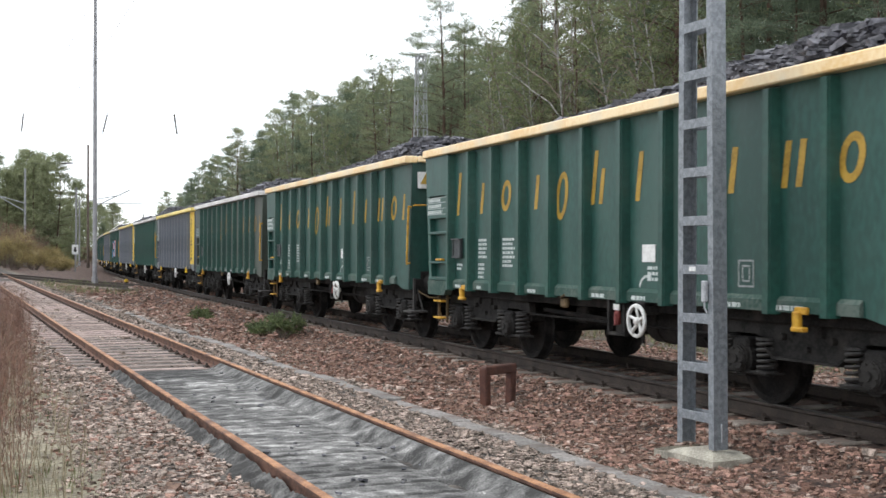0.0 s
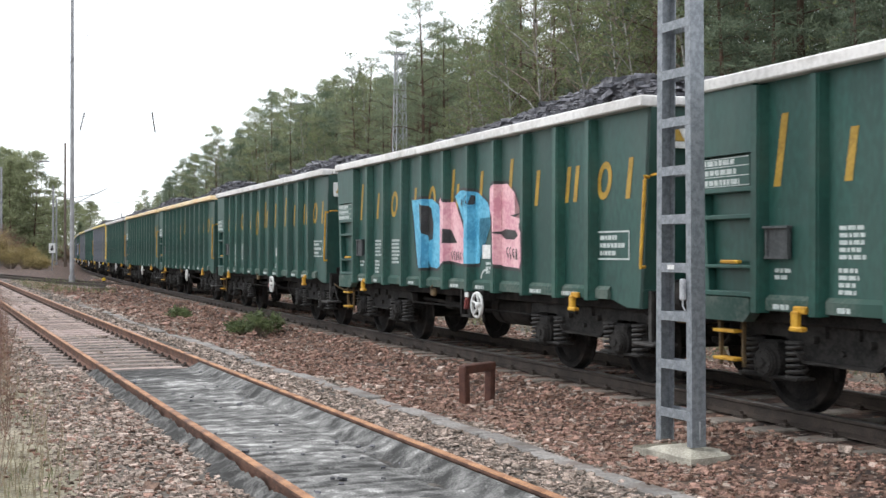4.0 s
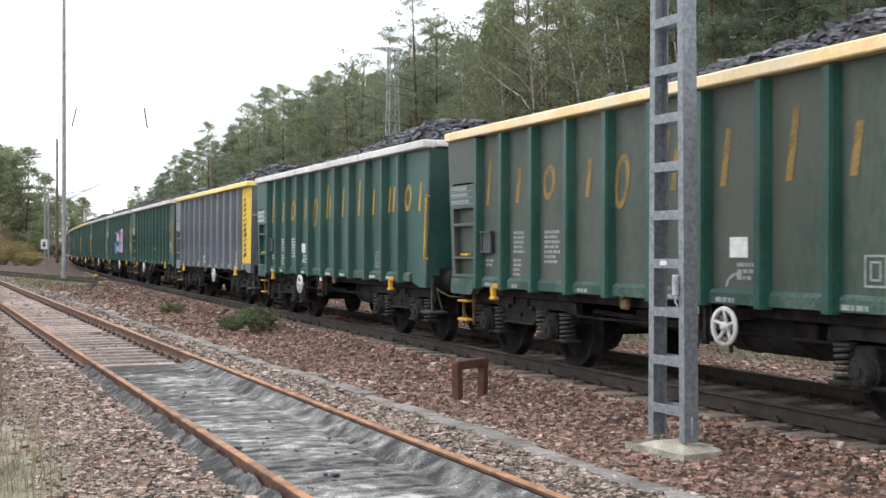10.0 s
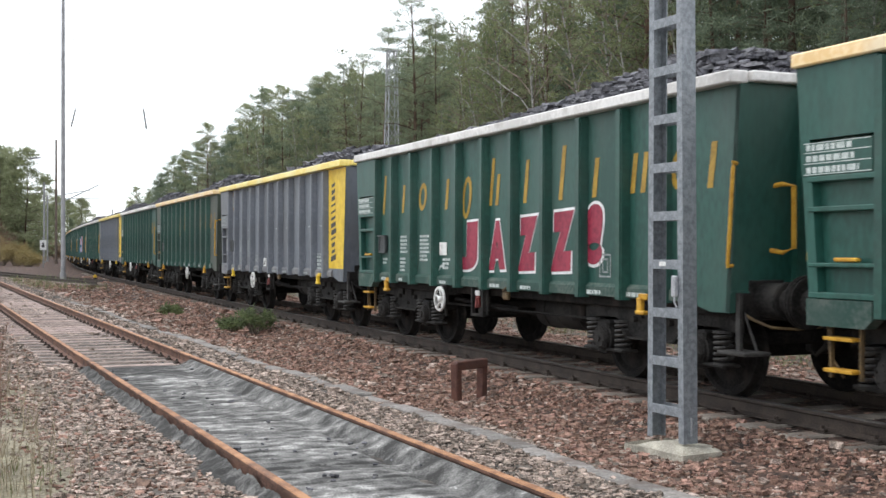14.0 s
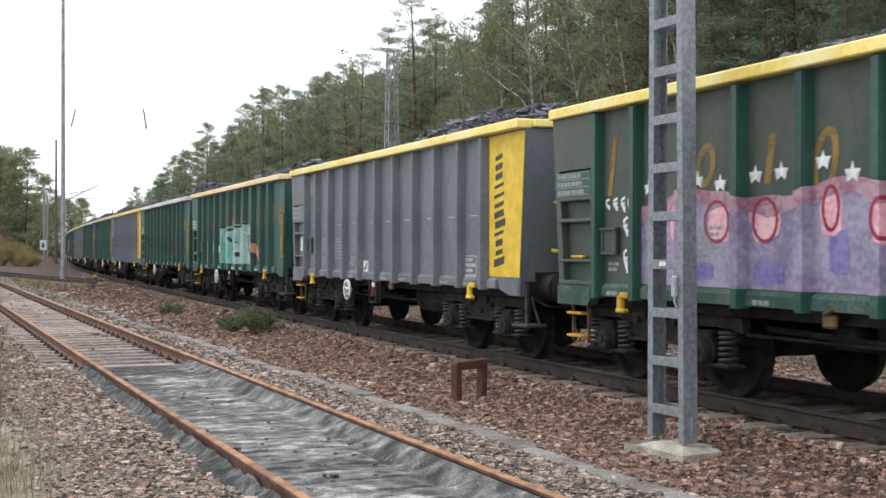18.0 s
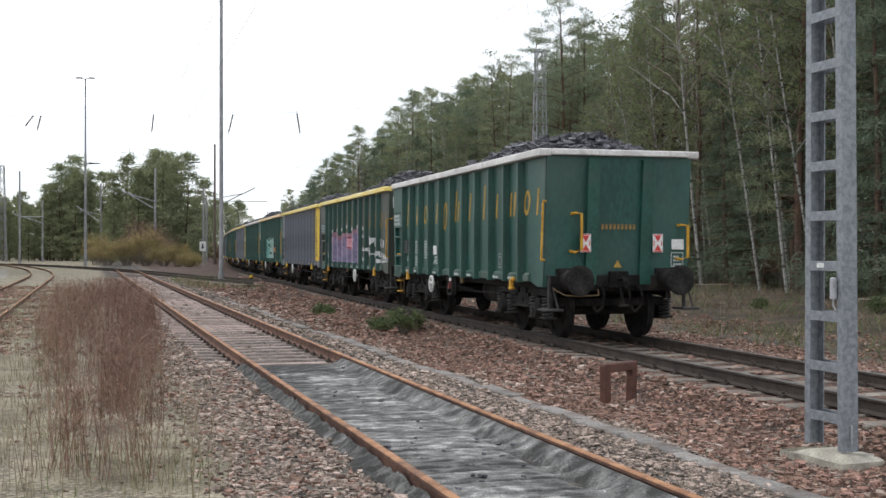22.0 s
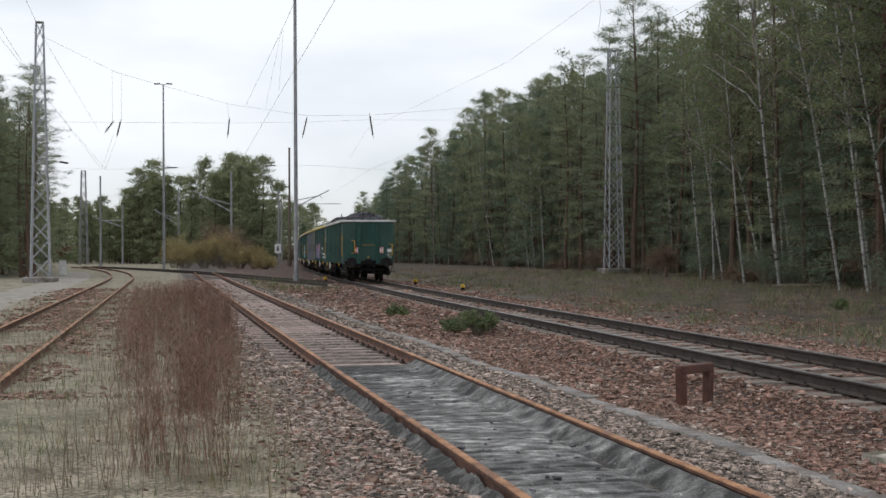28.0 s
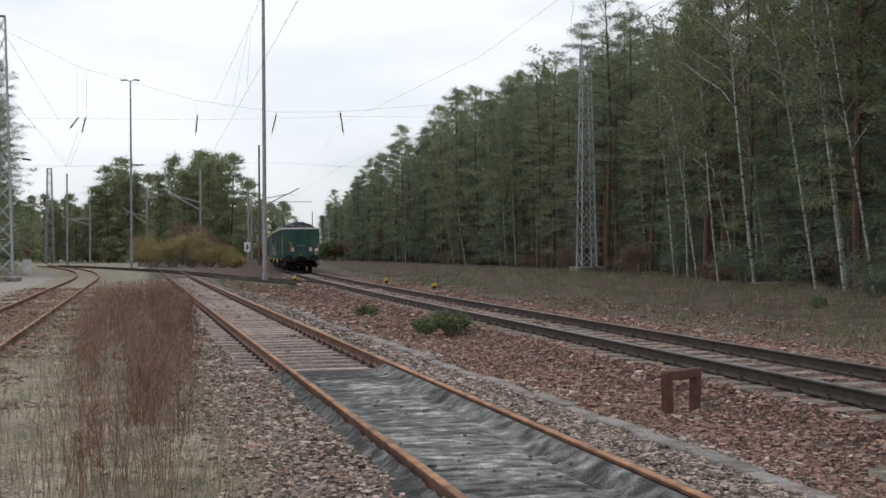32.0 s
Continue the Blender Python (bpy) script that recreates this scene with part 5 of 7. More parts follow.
def stroke(pts, w):
    """The outline of a sprayed line of width w through points."""
    left, right = [], []
    for i, (y, z) in enumerate(pts):
        a, b = pts[max(0, i - 1)], pts[min(len(pts) - 1, i + 1)]
        dy, dz = b[0] - a[0], b[1] - a[1]
        k = math.hypot(dy, dz) or 1
        left.append((y - dz / k * w / 2, z + dy / k * w / 2))
        right.append((y + dz / k * w / 2, z - dy / k * w / 2))
    return left + right[::-1]


def ring(y, z, w, h, t, n=16):
    """Quads of an oval ring."""
    q = [(math.cos(2 * math.pi * i / n), math.sin(2 * math.pi * i / n)) for i in range(n + 1)]
    return [[(y + w / 2 * a, z + h / 2 * b), (y + w / 2 * c, z + h / 2 * d), (y + (w / 2 - t) * c, z + (h / 2 - t) * d), (y + (w / 2 - t) * a, z + (h / 2 - t) * b)] for (a, b), (c, d) in zip(q, q[1:])]


def bar(y, z0, z1, w, lean=0.17):
    """The outline of a slanted bar."""
    return [(y + w / 2 - lean * z0, z0), (y - w / 2 - lean * z0, z0), (y - w / 2 - lean * z1, z1), (y + w / 2 - lean * z1, z1)]


def leaned(quads, lean=0.17):
    return [[(y - lean * z, z) for y, z in q] for q in quads]


def emblem(bm, kind):
    """Plain slanted bars and rings in place of the owner's lettering, about the origin."""
    shapes = {"tall": [bar(0, -0.29, 0.35, 0.09)],
              "middle": [bar(0, -0.29, 0.25, 0.09)],
              "low": [bar(0, -0.29, 0.15, 0.09)],
              "twin": [bar(0.10, -0.28, 0.14, 0.085), bar(-0.10, -0.28, 0.14, 0.085)],
              "step": [bar(0.09, -0.29, 0.34, 0.085), bar(-0.10, -0.29, 0.12, 0.085)],
              "round": leaned(ring(0, -0.07, 0.31, 0.43, 0.078)),
              "deep": leaned(ring(0, -0.15, 0.31, 0.60, 0.078))}[kind]
    for o in shapes:
        bm.faces.new([bm.verts.new((-0.004, y, z)) for y, z in o])
    bmesh.ops.remove_doubles(bm, verts=bm.verts[:], dist=0.0005)


MARKS = [("tall", 4.10), ("low", 3.22), ("round", 2.41), ("low", 1.47), ("deep", 0.76), ("step", -0.12), ("middle", -1.03), ("tall", -1.95), ("low", -2.73), ("twin", -3.62), ("round", -4.36), ("low", -4.88)]


def panel(bm, y, z, rows, width, pitch=0.06, thick=0.036, seed=0, x=-0.005):
    """Rows of plain bars: a block of small unreadable print."""
    rnd = random.Random(seed)
    for i in range(rows):
        w = width * rnd.uniform(0.6, 1.0)
        a = y + width / 2
        z1 = z - i * pitch
        while a > y + width / 2 - w:
            q = min(rnd.uniform(0.03, 0.10), a - (y + width / 2 - w) + 0.02)
            bm.faces.new([bm.verts.new((x, p, r)) for p, r in ((a, z1 - thick), (a - q, z1 - thick), (a - q, z1), (a, z1))])
            a -= q + 0.016


def frame_box(bm, y, z, w, h, t=0.018, x=-0.006):
    for (y0, y1, z0, z1) in ((y - w / 2, y + w / 2, z - h / 2, z - h / 2 + t), (y - w / 2, y + w / 2, z + h / 2 - t, z + h / 2), (y - w / 2, y - w / 2 + t, z - h / 2 + t, z + h / 2 - t), (y + w / 2 - t, y + w / 2, z - h / 2 + t, z + h / 2 - t)):
        bm.faces.new([bm.verts.new((x, p, q)) for p, q in ((y1, z0), (y0, z0), (y0, z1), (y1, z1))])


def plate(y, z, w, h, d=0.012):
    return lambda bm: box(bm, (-d / 2, y, z), (d, w, h), bevel=0.003)


def document_box(bm):
    """A framed holder for papers with a ledge above it."""
    y, z = 4.10, 1.55
    box(bm, (-0.02, y, z), (0.04, 0.28, 0.26), bevel=0.006)
    for d in (-0.135, 0.135):
        box(bm, (-0.045, y + d, z), (0.03, 0.03, 0.28))
    for d in (-0.135, 0.135):
        box(bm, (-0.045, y, z + d), (0.035 + 0.03 * (d > 0), 0.32, 0.022))


def triangle(bm):
    """A warning triangle for an end wall, facing local -y."""
    bm.faces.new([bm.verts.new(p) for p in ((-0.12, -0.014, -0.10), (0.12, -0.014, -0.10), (0, -0.014, 0.11))])


def hourglass(bm):
    for s in (-1, 1):
        bm.faces.new([bm.verts.new(p) for p in ((-0.075 * s, -0.016, 0.15 * s), (0.075 * s, -0.016, 0.15 * s), (0, -0.016, 0.02 * s))])
        box(bm, (s * 0.085, -0.012, 0), (0.02, 0.006, 0.10))
        box(bm, (0, -0.012, s * 0.168), (0.19, 0.006, 0.02))


def star_outline(y, z, r):
    return [(y + (r if i % 2 == 0 else r * 0.40) * math.cos(math.pi / 2 + math.pi * i / 5), z + (r if i % 2 == 0 else r * 0.40) * math.sin(math.pi / 2 + math.pi * i / 5)) for i in range(10)]


def blob_outline(y, z, w, h, seed):
    """A rounded uneven outline."""
    out = []
    for i in range(18):
        a = 2 * math.pi * i / 18
        k = 1 + 0.25 * noise.noise((math.cos(a) * 1.3 + seed * 7, math.sin(a) * 1.3, seed))
        sq = 1 / max(abs(math.cos(a)), abs(math.sin(a))) ** 0.6
        out.append((y + w / 2 * k * sq * math.cos(a), z + h / 2 * k * sq * math.sin(a)))
    return out


def scribble(rnd, y0, y1, z0, z1, high, w=0.032, step=0.15):
    """Short connected strokes of unreadable sprayed writing along a line."""
    out, y = [], y0
    while y > y1:
        k = (y - y0) / (y1 - y0)
        z = z0 + (z1 - z0) * k
        h = high * rnd.uniform(0.75, 1.1)
        a = step * rnd.uniform(0.35, 0.6)
        if rnd.random() < 0.5:
            out.append(stroke([(y, z - h / 2), (y - 0.01, z + h / 2), (y - a, z + h / 2 - 0.02)], w))
            out.append(stroke([(y - a, z - h / 2), (y - a * 0.8, z + h * 0.3)], w))
        else:
            out.append(stroke([(y - a, z + h / 2), (y, z + h * 0.35), (y - a * 0.1, z), (y - a, z - h * 0.2), (y - a * 0.9, z - h / 2)], w))
            if rnd.random() < 0.5:
                out.append(stroke([(y + 0.01, z), (y - a, z + 0.02)], w))
        y -= step * rnd.uniform(0.8, 1.15)
    return out


def sprayed_letter(char, size):
    """Mesh outlines of one plain block letter at unit height, as (curve mesh)."""
    data = bpy.data.curves.new("sprayed_letter", "FONT")
    data.body, data.size, data.extrude, data.offset = char, 1.0, 0.003, size
    probe = bpy.data.objects.new("sprayed_letter", data)
    scene.collection.objects.link(probe)
    bpy.context.view_layer.update()
    me = bpy.data.meshes.new_from_object(probe.evaluated_get(bpy.context.evaluated_depsgraph_get()))
    bpy.data.objects.remove(probe)
    me.materials.clear()
    return me


def spray_pink(t):
    """Four large block shapes in blue and pink with black edges."""
    forms = [("blue", [(1.62, 2.30), (0.76, 2.28), (0.50, 2.18), (0.33, 1.88), (0.30, 1.57), (0.42, 1.28), (0.57, 1.22), (0.79, 1.24), (0.98, 1.40), (1.03, 1.22), (1.37, 1.26), (1.46, 1.78)]),
             ("pink", [(0.48, 2.24), (0.20, 2.29), (0.11, 2.20), (-0.12, 2.20), (-0.40, 1.86), (-0.62, 1.32), (-0.60, 1.28), (0.06, 1.34), (0.19, 1.27), (0.25, 1.30), (0.27, 1.76)]),
             ("blue", [(-0.12, 2.28), (-0.30, 2.35), (-0.57, 2.36), (-0.95, 2.29), (-1.24, 2.15), (-1.42, 1.95), (-0.98, 1.93), (-0.98, 1.31), (-0.58, 1.30), (-0.57, 1.92), (-0.40, 1.93), (-0.28, 2.10)]),
             ("pink", [(-1.44, 2.25), (-1.63, 2.37), (-1.86, 2.37), (-2.08, 2.24), (-2.26, 1.96), (-2.08, 1.93), (-2.34, 1.87), (-2.46, 1.72), (-2.48, 1.36), (-2.43, 1.25), (-1.74, 1.28), (-1.64, 1.31), (-1.61, 1.92)])]
    for tint, outline in forms:
        painted_shape(t, "sprayed_outline", DARK_PRINT, [outline], out=0.003, grow=0.05)
        painted_shape(t, "sprayed_shape", SPRAY[tint], [outline], f"{tint} graffiti shape", out=0.006)
    painted_shape(t, "sprayed_counter", DARK_PRINT, [[(1.03, 2.22), (0.79, 2.14), (0.70, 1.90), (0.73, 1.67), (0.87, 1.64), (0.99, 1.84)], [(0.10, 1.82), (-0.01, 1.78), (-0.21, 1.60), (0.11, 1.60)],
                                                          [(-1.63, 1.73), (-1.81, 1.77), (-2.11, 1.75), (-2.18, 1.68), (-2.07, 1.63), (-1.81, 1.64)], [(-1.95, 1.95), (-2.26, 1.97), (-2.10, 1.925)]], out=0.009)
    rs = random.Random(3)
    marks = scribble(rs, -0.35, -0.85, 2.18, 2.20, 0.13, 0.016, 0.09) + scribble(rs, 0.0, -0.42, 1.42, 1.40, 0.12, 0.016, 0.08) + scribble(rs, -1.85, -2.35, 1.46, 1.42, 0.16, 0.018, 0.09) + scribble(rs, 1.34, 1.12, 1.34, 1.33, 0.10, 0.014, 0.07)
    tagged(painted_shape(t, "sprayed_tag", DARK_PRINT, marks, "small dark scribbles", out=0.010), kind="stuff")


def spray_word(t):
    """Five blocky crimson characters with white edges, one to a bay."""
    for char, y0, y1, z0, z1 in (("J", 0.98, 0.44, 1.17, 1.83), ("A", 0.07, -0.43, 1.18, 1.83), ("Z", -0.79, -1.30, 1.18, 1.86), ("Z", -1.66, -2.21, 1.19, 1.90), ("!", -2.50, -2.86, 1.28, 1.96)):
        for name, mat, fat, x, more, lab in (("sprayed_edge", SPRAY["white"], 0.115, 0.004, 0.035, "white graffiti edge"), ("sprayed_letter", SPRAY["crimson"], 0.105, 0.010, 0.0, "crimson graffiti letter")):
            me = sprayed_letter(char, fat)
            co = np.empty(len(me.vertices) * 3)
            me.vertices.foreach_get("co", co)
            co = co.reshape(-1, 3)
            lo, hi = co.min(0), co.max(0)
            u, v = (co[:, 0] - lo[0]) / (hi[0] - lo[0]), (co[:, 1] - lo[1]) / (hi[1] - lo[1])
            ya, yb, za, zb = y0 + more, y1 - more, z0 - more, z1 + more
            out = np.stack([-x - (co[:, 2] - lo[2]) * 0.3, ya + (yb - ya) * u - 0.03 * v, za + (zb - za) * v + 0.02 * u], 1)
            me.vertices.foreach_set("co", out.ravel())
            me.materials.append(mat)
            me.update()
            part(name, me, None, t, lab, at=pose(-SIDE, 0, 0))


def spray_violet(t):
    """A long pastel piece over seven bays, stars above it and white writing behind it."""
    ys = np.linspace(3.50, -1.62, 40)

    def top(y):
        return 1.96 + 0.07 * math.sin(y * 3.1) + 0.07 * noise.noise((y * 2.3, 1, 1)) + (0.28 * max(0.0, 1 - abs(y + 1.05) / 0.55))
    base = [[(a, 1.10), (b, 1.10), (b, top(b)), (a, top(a))] for a, b in zip(ys, ys[1:])]
    painted_shape(t, "sprayed_panel", SPRAY["violet"], base, "faded violet graffiti fill", out=0.003)
    band = [[(a, top(a) - 0.13 - 0.10 * noise.noise((a * 3, 5, 0))), (b, top(b) - 0.13 - 0.10 * noise.noise((b * 3, 5, 0))), (b, top(b) + 0.02), (a, top(a) + 0.02)] for a, b in zip(ys, ys[1:])]
    painted_shape(t, "sprayed_band", SPRAY["magenta"], band, "magenta graffiti outline", out=0.006)
    for i, (y, z, w, h) in enumerate(((2.9, 1.75, 0.25, 0.40), (2.2, 1.70, 0.35, 0.30), (1.55, 1.72, 0.42, 0.36), (0.72, 1.74, 0.26, 0.34), (-0.05, 1.68, 0.40, 0.40), (-1.15, 1.95, 0.36, 0.50), (3.25, 1.30, 0.2, 0.2))):
        painted_shape(t, "sprayed_blot", SPRAY["pink"], [blob_outline(y, z, w, h, i)], "faded pink graffiti patch", out=0.005)
    for i, (y, z, w, h) in enumerate(((2.45, 1.25, 0.3, 0.18), (1.5, 1.25, 0.42, 0.22), (0.62, 1.42, 0.22, 0.36), (-0.2, 1.62, 0.15, 0.2), (-0.25, 1.28, 0.3, 0.2), (-0.95, 1.72, 0.25, 0.2))):
        painted_shape(t, "sprayed_blot", SPRAY["blue_violet"], [blob_outline(y, z, w, h, i + 9)], "faded blue violet graffiti patch", out=0.0065)
    rings = [q for y, z, w, h in ((2.25, 1.72, 0.40, 0.42), (1.55, 1.72, 0.36, 0.42), (0.72, 1.80, 0.22, 0.40), (0.05, 1.70, 0.26, 0.36), (-0.40, 1.66, 0.24, 0.34), (-1.12, 1.95, 0.34, 0.30), (-1.05, 1.66, 0.36, 0.28)) for q in ring(y, z, w, h, 0.035)]
    tagged(painted_shape(t, "sprayed_ring", SPRAY["crimson"], rings, "red sprayed loops", out=0.008), kind="stuff")
    for y, z in ((3.38, 2.10), (2.65, 2.13), (2.19, 2.08), (1.71, 2.13), (1.33, 2.14), (0.91, 2.20), (0.47, 2.08), (-0.01, 2.12), (-0.37, 2.08), (-0.84, 2.16), (-1.67, 2.10), (-1.80, 1.88), (-1.76, 1.50), (-1.66, 1.22), (-2.02, 1.66), (-1.98, 1.34)):
        near = min(RIBS, key=lambda r: abs(r - y))
        if abs(near - y) < 0.18:
            y = near - 0.19
        painted_shape(t, "sprayed_star", SPRAY["white"], [star_outline(y, z, 0.095)], "white sprayed star", out=0.010)
    rs = random.Random(6)
    lines = scribble(rs, -2.70, -4.75, 1.74, 1.62, 0.22, 0.034, 0.17) + scribble(rs, -2.25, -3.95, 1.50, 1.30, 0.17, 0.03, 0.15) + [stroke([(-2.3, 1.49), (-3.0, 1.42), (-3.95, 1.30)], 0.03)] + scribble(rs, -4.15, -5.05, 1.36, 1.22, 0.17, 0.032, 0.15) + scribble(rs, -4.18, -5.0, 1.18, 1.16, 0.09, 0.03, 0.14) + scribble(rs, 4.22, 3.72, 1.95, 1.93, 0.15, 0.03, 0.14) + scribble(rs, 3.86, 3.7, 1.35, 1.3, 0.2, 0.03, 0.14) + scribble(rs, 3.86, 3.7, 1.7, 1.65, 0.2, 0.03, 0.14)
    tagged(painted_shape(t, "sprayed_scrawl", SPRAY["white"], lines, "white sprayed writing", out=0.010), kind="stuff")


def spray_teal(t):
    """A wide piece of pale teal blocks under a black line, with orange strokes behind it."""
    edges = [1.34, 0.86, 0.30, -0.36, -0.98, -1.60, -2.20]
    for i, (a, b) in enumerate(zip(edges, edges[1:])):
        ta, tb = 2.02 + 0.025 * i, 2.00 + 0.025 * (i + 1)
        painted_shape(t, "sprayed_panel", SPRAY["teal" if i % 2 == 0 else "white_teal"], [[(a, 1.10), (b, 1.10), (b, tb), (a, ta)]], f"{'pale teal' if i % 2 == 0 else 'whitish teal'} graffiti fill", out=0.004)
        c = (a + b) / 2
        painted_shape(t, "sprayed_counter", DARK_PRINT, [blob_outline(c + 0.05, 1.60 + 0.05 * math.sin(i * 2), 0.11, 0.34, i), blob_outline(c - 0.14, 1.34, 0.10, 0.12, i + 5), stroke([(c + 0.2, 1.75), (c - 0.05, 1.80), (c - 0.12, 1.62)], 0.05)] if i in (1, 3, 4, 5) else [stroke([(c + 0.12, 1.80), (c, 1.45), (c - 0.12, 1.50)], 0.035)], out=0.008)
    painted_shape(t, "sprayed_line", DARK_PRINT, [stroke([(1.34, 2.00), (0.80, 2.07), (0.33, 2.06)], 0.06), stroke([(0.27, 1.96), (-0.6, 2.03), (-1.4, 2.07), (-2.18, 2.17)], 0.06)], "black graffiti top line", out=0.010)
    painted_shape(t, "sprayed_shape", SPRAY["orange"], [stroke([(-2.18, 1.60), (-2.5, 1.52), (-2.8, 1.36), (-2.98, 1.14)], 0.20), blob_outline(-0.2, 2.16, 0.3, 0.16, 4)], "pale orange graffiti stroke", out=0.003)
    painted_shape(t, "sprayed_line", DARK_PRINT, [stroke([(-2.14, 1.58), (-2.42, 1.42), (-2.72, 1.14)], 0.09)], out=0.006)


def wagon(colour, rim_colour, style="", late=False, heap=2, top_bar=False, framed=True):
    """An open bogie coal wagon; local y is the way it goes, the seen side is -x. late: the hand brake sits behind the middle."""
    words = {"green": "dark green", "olive": "dirty olive green", "grey": "grey"}[colour]
    extra = {"brand": " and yellow end panel", "pink": " and pastel graffiti", "crimson": " and red graffiti", "violet": " and violet graffiti", "teal": " and pale teal graffiti", "scrawl": " and thin green scrawl", "last": " and tail boards"}.get(style, "")
    t = thing("coal_wagon", Matrix(), f"{words} coal wagon with {rim_colour} rim{extra}", "railway wagon", group="wagons of the coal train")
    part("body", made(f"body_{colour}", shell, PANEL[colour]), None, t)
    tone = "green" if colour == "olive" else colour
    post, ep = made(f"rib_{tone}", rib, SHED[tone]), made(f"end_rib_{tone}", end_rib, SHED[tone])
    for s in (-1, 1):
        for y in RIBS:
            part("rib", post, None, t, at=pose(s * SIDE, y, 0, 0, 0, 0 if s < 0 else 180))
        for x in (-0.48, 0.48):
            part("end_rib", ep, None, t, at=pose(x, 0, 0, 0, 0, 0 if s > 0 else 180))
    part("sill_ledge", made(f"ledge_{tone}", ledge, LEDGE[tone]), None, t, "dusty sloping sill", at=pose(-SIDE, 0, 0))
    part("corner_foot", made(f"corner_foot_{tone}", corner_foot, LEDGE[tone]), None, t, at=pose(-SIDE, 0, 0))
    part("rim", made(f"rim_{rim_colour}", rim, RIM[rim_colour]), None, t, f"{rim_colour} top rim")
    part("coal_load", coal(heap), None, t, "heaped black lump coal")
    part("underframe", made("underframe", underframe, BLACK_STEEL), None, t)
    part("brake_tank", made("brake_tank", brake_tank, BOGIE_STEEL, True), None, t)
    for s in (-1, 1):
        b = part("bogie", made("bolster", bolster, BLACK_STEEL), None, t, "sooty steel bogie", at=pose(0, s * 3.55, 0))
        for k in (-1, 1):
            part("side_frame", made("side_frame", side_frame, BOGIE_STEEL), None, b, at=pose(k * 1.02, 0, 0, 0, 0, 0 if k < 0 else 180))
            for a in (-0.9, 0.9):
                part("axle_box", made("axle_box", axle_box, BOGIE_STEEL), None, b, at=pose(k * 1.05, a, 0, 0, 0, 0 if k < 0 else 180))
                for c in (-0.30, 0.30):
                    part("spring", made("spring", spring, SPRING_STEEL), None, b, at=pose(k * 1.06, a + c, 0.35))
        for a in (-0.9, 0.9):
            WHEELS.append(part("wheelset", made("wheelset", wheel_pair, BLACK_STEEL), None, b, at=pose(0, a, 0.455)))
        turn = 0 if s > 0 else 180
        for x in (-0.875, 0.875):
            part("buffer", made("buffer", buffer, BOGIE_STEEL), None, t, at=pose(x, s * (FOOT + 0.02), 0.98, 0, 0, turn))
            part("brake_hose", made("brake_hose", hose, BLACK_STEEL), None, t, at=pose(x * 0.38, s * (FOOT + 0.05), 0.86, 0, 0, turn))
            part("jack_hook", made("jack_hook" if style == "brand" else "gold_jack_hook", jack_hook, YELLOW if style == "brand" else GRAB), None, t, "yellow lifting hook", at=pose(math.copysign(SIDE + 0.06, x), s * 3.78, SILL - 0.03, 0, 0, 0 if x < 0 else 180) @ Matrix.Scale(0.95, 4))
        part("coupling", made("coupling", coupling, BLACK_STEEL), None, t, at=pose(0, s * (FOOT + 0.06), 0.98, 0, 0, turn))
        part("release_rod", made("release_rod" if style == "brand" else "brown_release_rod", release_rod, BLACK_STEEL if style == "brand" else STEP_BROWN), None, t, at=pose(-0.85 * (1 if s < 0 else -1), s * (FOOT + 0.02), 0.84, 0, 0, 0 if s < 0 else 180))
    # foot of the leading corner, step of the trailing corner
    part("step_frame", made("step_frame", step_sides, STEP_BROWN), None, t, at=pose(-SIDE + 0.03, 4.83, 0.87))
    for z in (-0.14, -0.40):
        part("step_tread", made("step_tread", step_tread, GRAB), None, t, "worn yellow step tread", at=pose(-SIDE + 0.03, 4.83, 0.87 + z))
    part("shunter_step", made("shunter_step", shunter_step, SPRING_STEEL), None, t, at=pose(-1.20, -FOOT - 0.04, 0.98))
    part("shunter_step", made("shunter_step", shunter_step, SPRING_STEEL), None, t, at=pose(1.20, -FOOT - 0.04, 0.98))
    wheel_at = -1.16 if late else 1.48
    valve_at = wheel_at + 0.62 if late else wheel_at - 1.05
    part("hand_wheel", made("hand_wheel", hand_wheel, WHITE, True), None, t, "white spoked hand brake wheel", at=pose(-1.40, wheel_at, 0.742))
    part("wheel_bracket", made("wheel_bracket", lambda bm: (box(bm, (0.14, 0, 0.08), (0.26, 0.10, 0.10)), box(bm, (0.02, 0.0, 0.12), (0.05, 0.16, 0.12), bevel=0.02), tube(bm, [(0.08, 0.10, 0.2), (0.10, 0.08, -0.28)], 0.02)), BOGIE_STEEL), None, t, at=pose(-1.36, wheel_at, 0.77))
    v = part("valve_guard", made("valve_guard", lambda bm: (box(bm, (0, 0.17, -0.02), (0.05, 0.045, 0.40)), box(bm, (0, -0.17, -0.02), (0.05, 0.045, 0.40)), box(bm, (0, 0, -0.20), (0.05, 0.36, 0.035)), box(bm, (0.08, 0, -0.02), (0.02, 0.32, 0.36))), BOGIE_STEEL), None, t, at=pose(-1.27, valve_at, 0.76))
    part("valve", made("valve", lambda bm: (box(bm, (0, 0, -0.02), (0.05, 0.09, 0.16), bevel=0.015), tube(bm, [(-0.03, 0.0, 0.03), (-0.06, -0.05, -0.1)], 0.014)), VALVE_RED), None, v, "red brake valve lever")
    part("valve_sign", made("valve_sign", lambda bm: box(bm, (0, 0.02, 0.10), (0.02, 0.13, 0.07), bevel=0.006), WHITE), None, v)
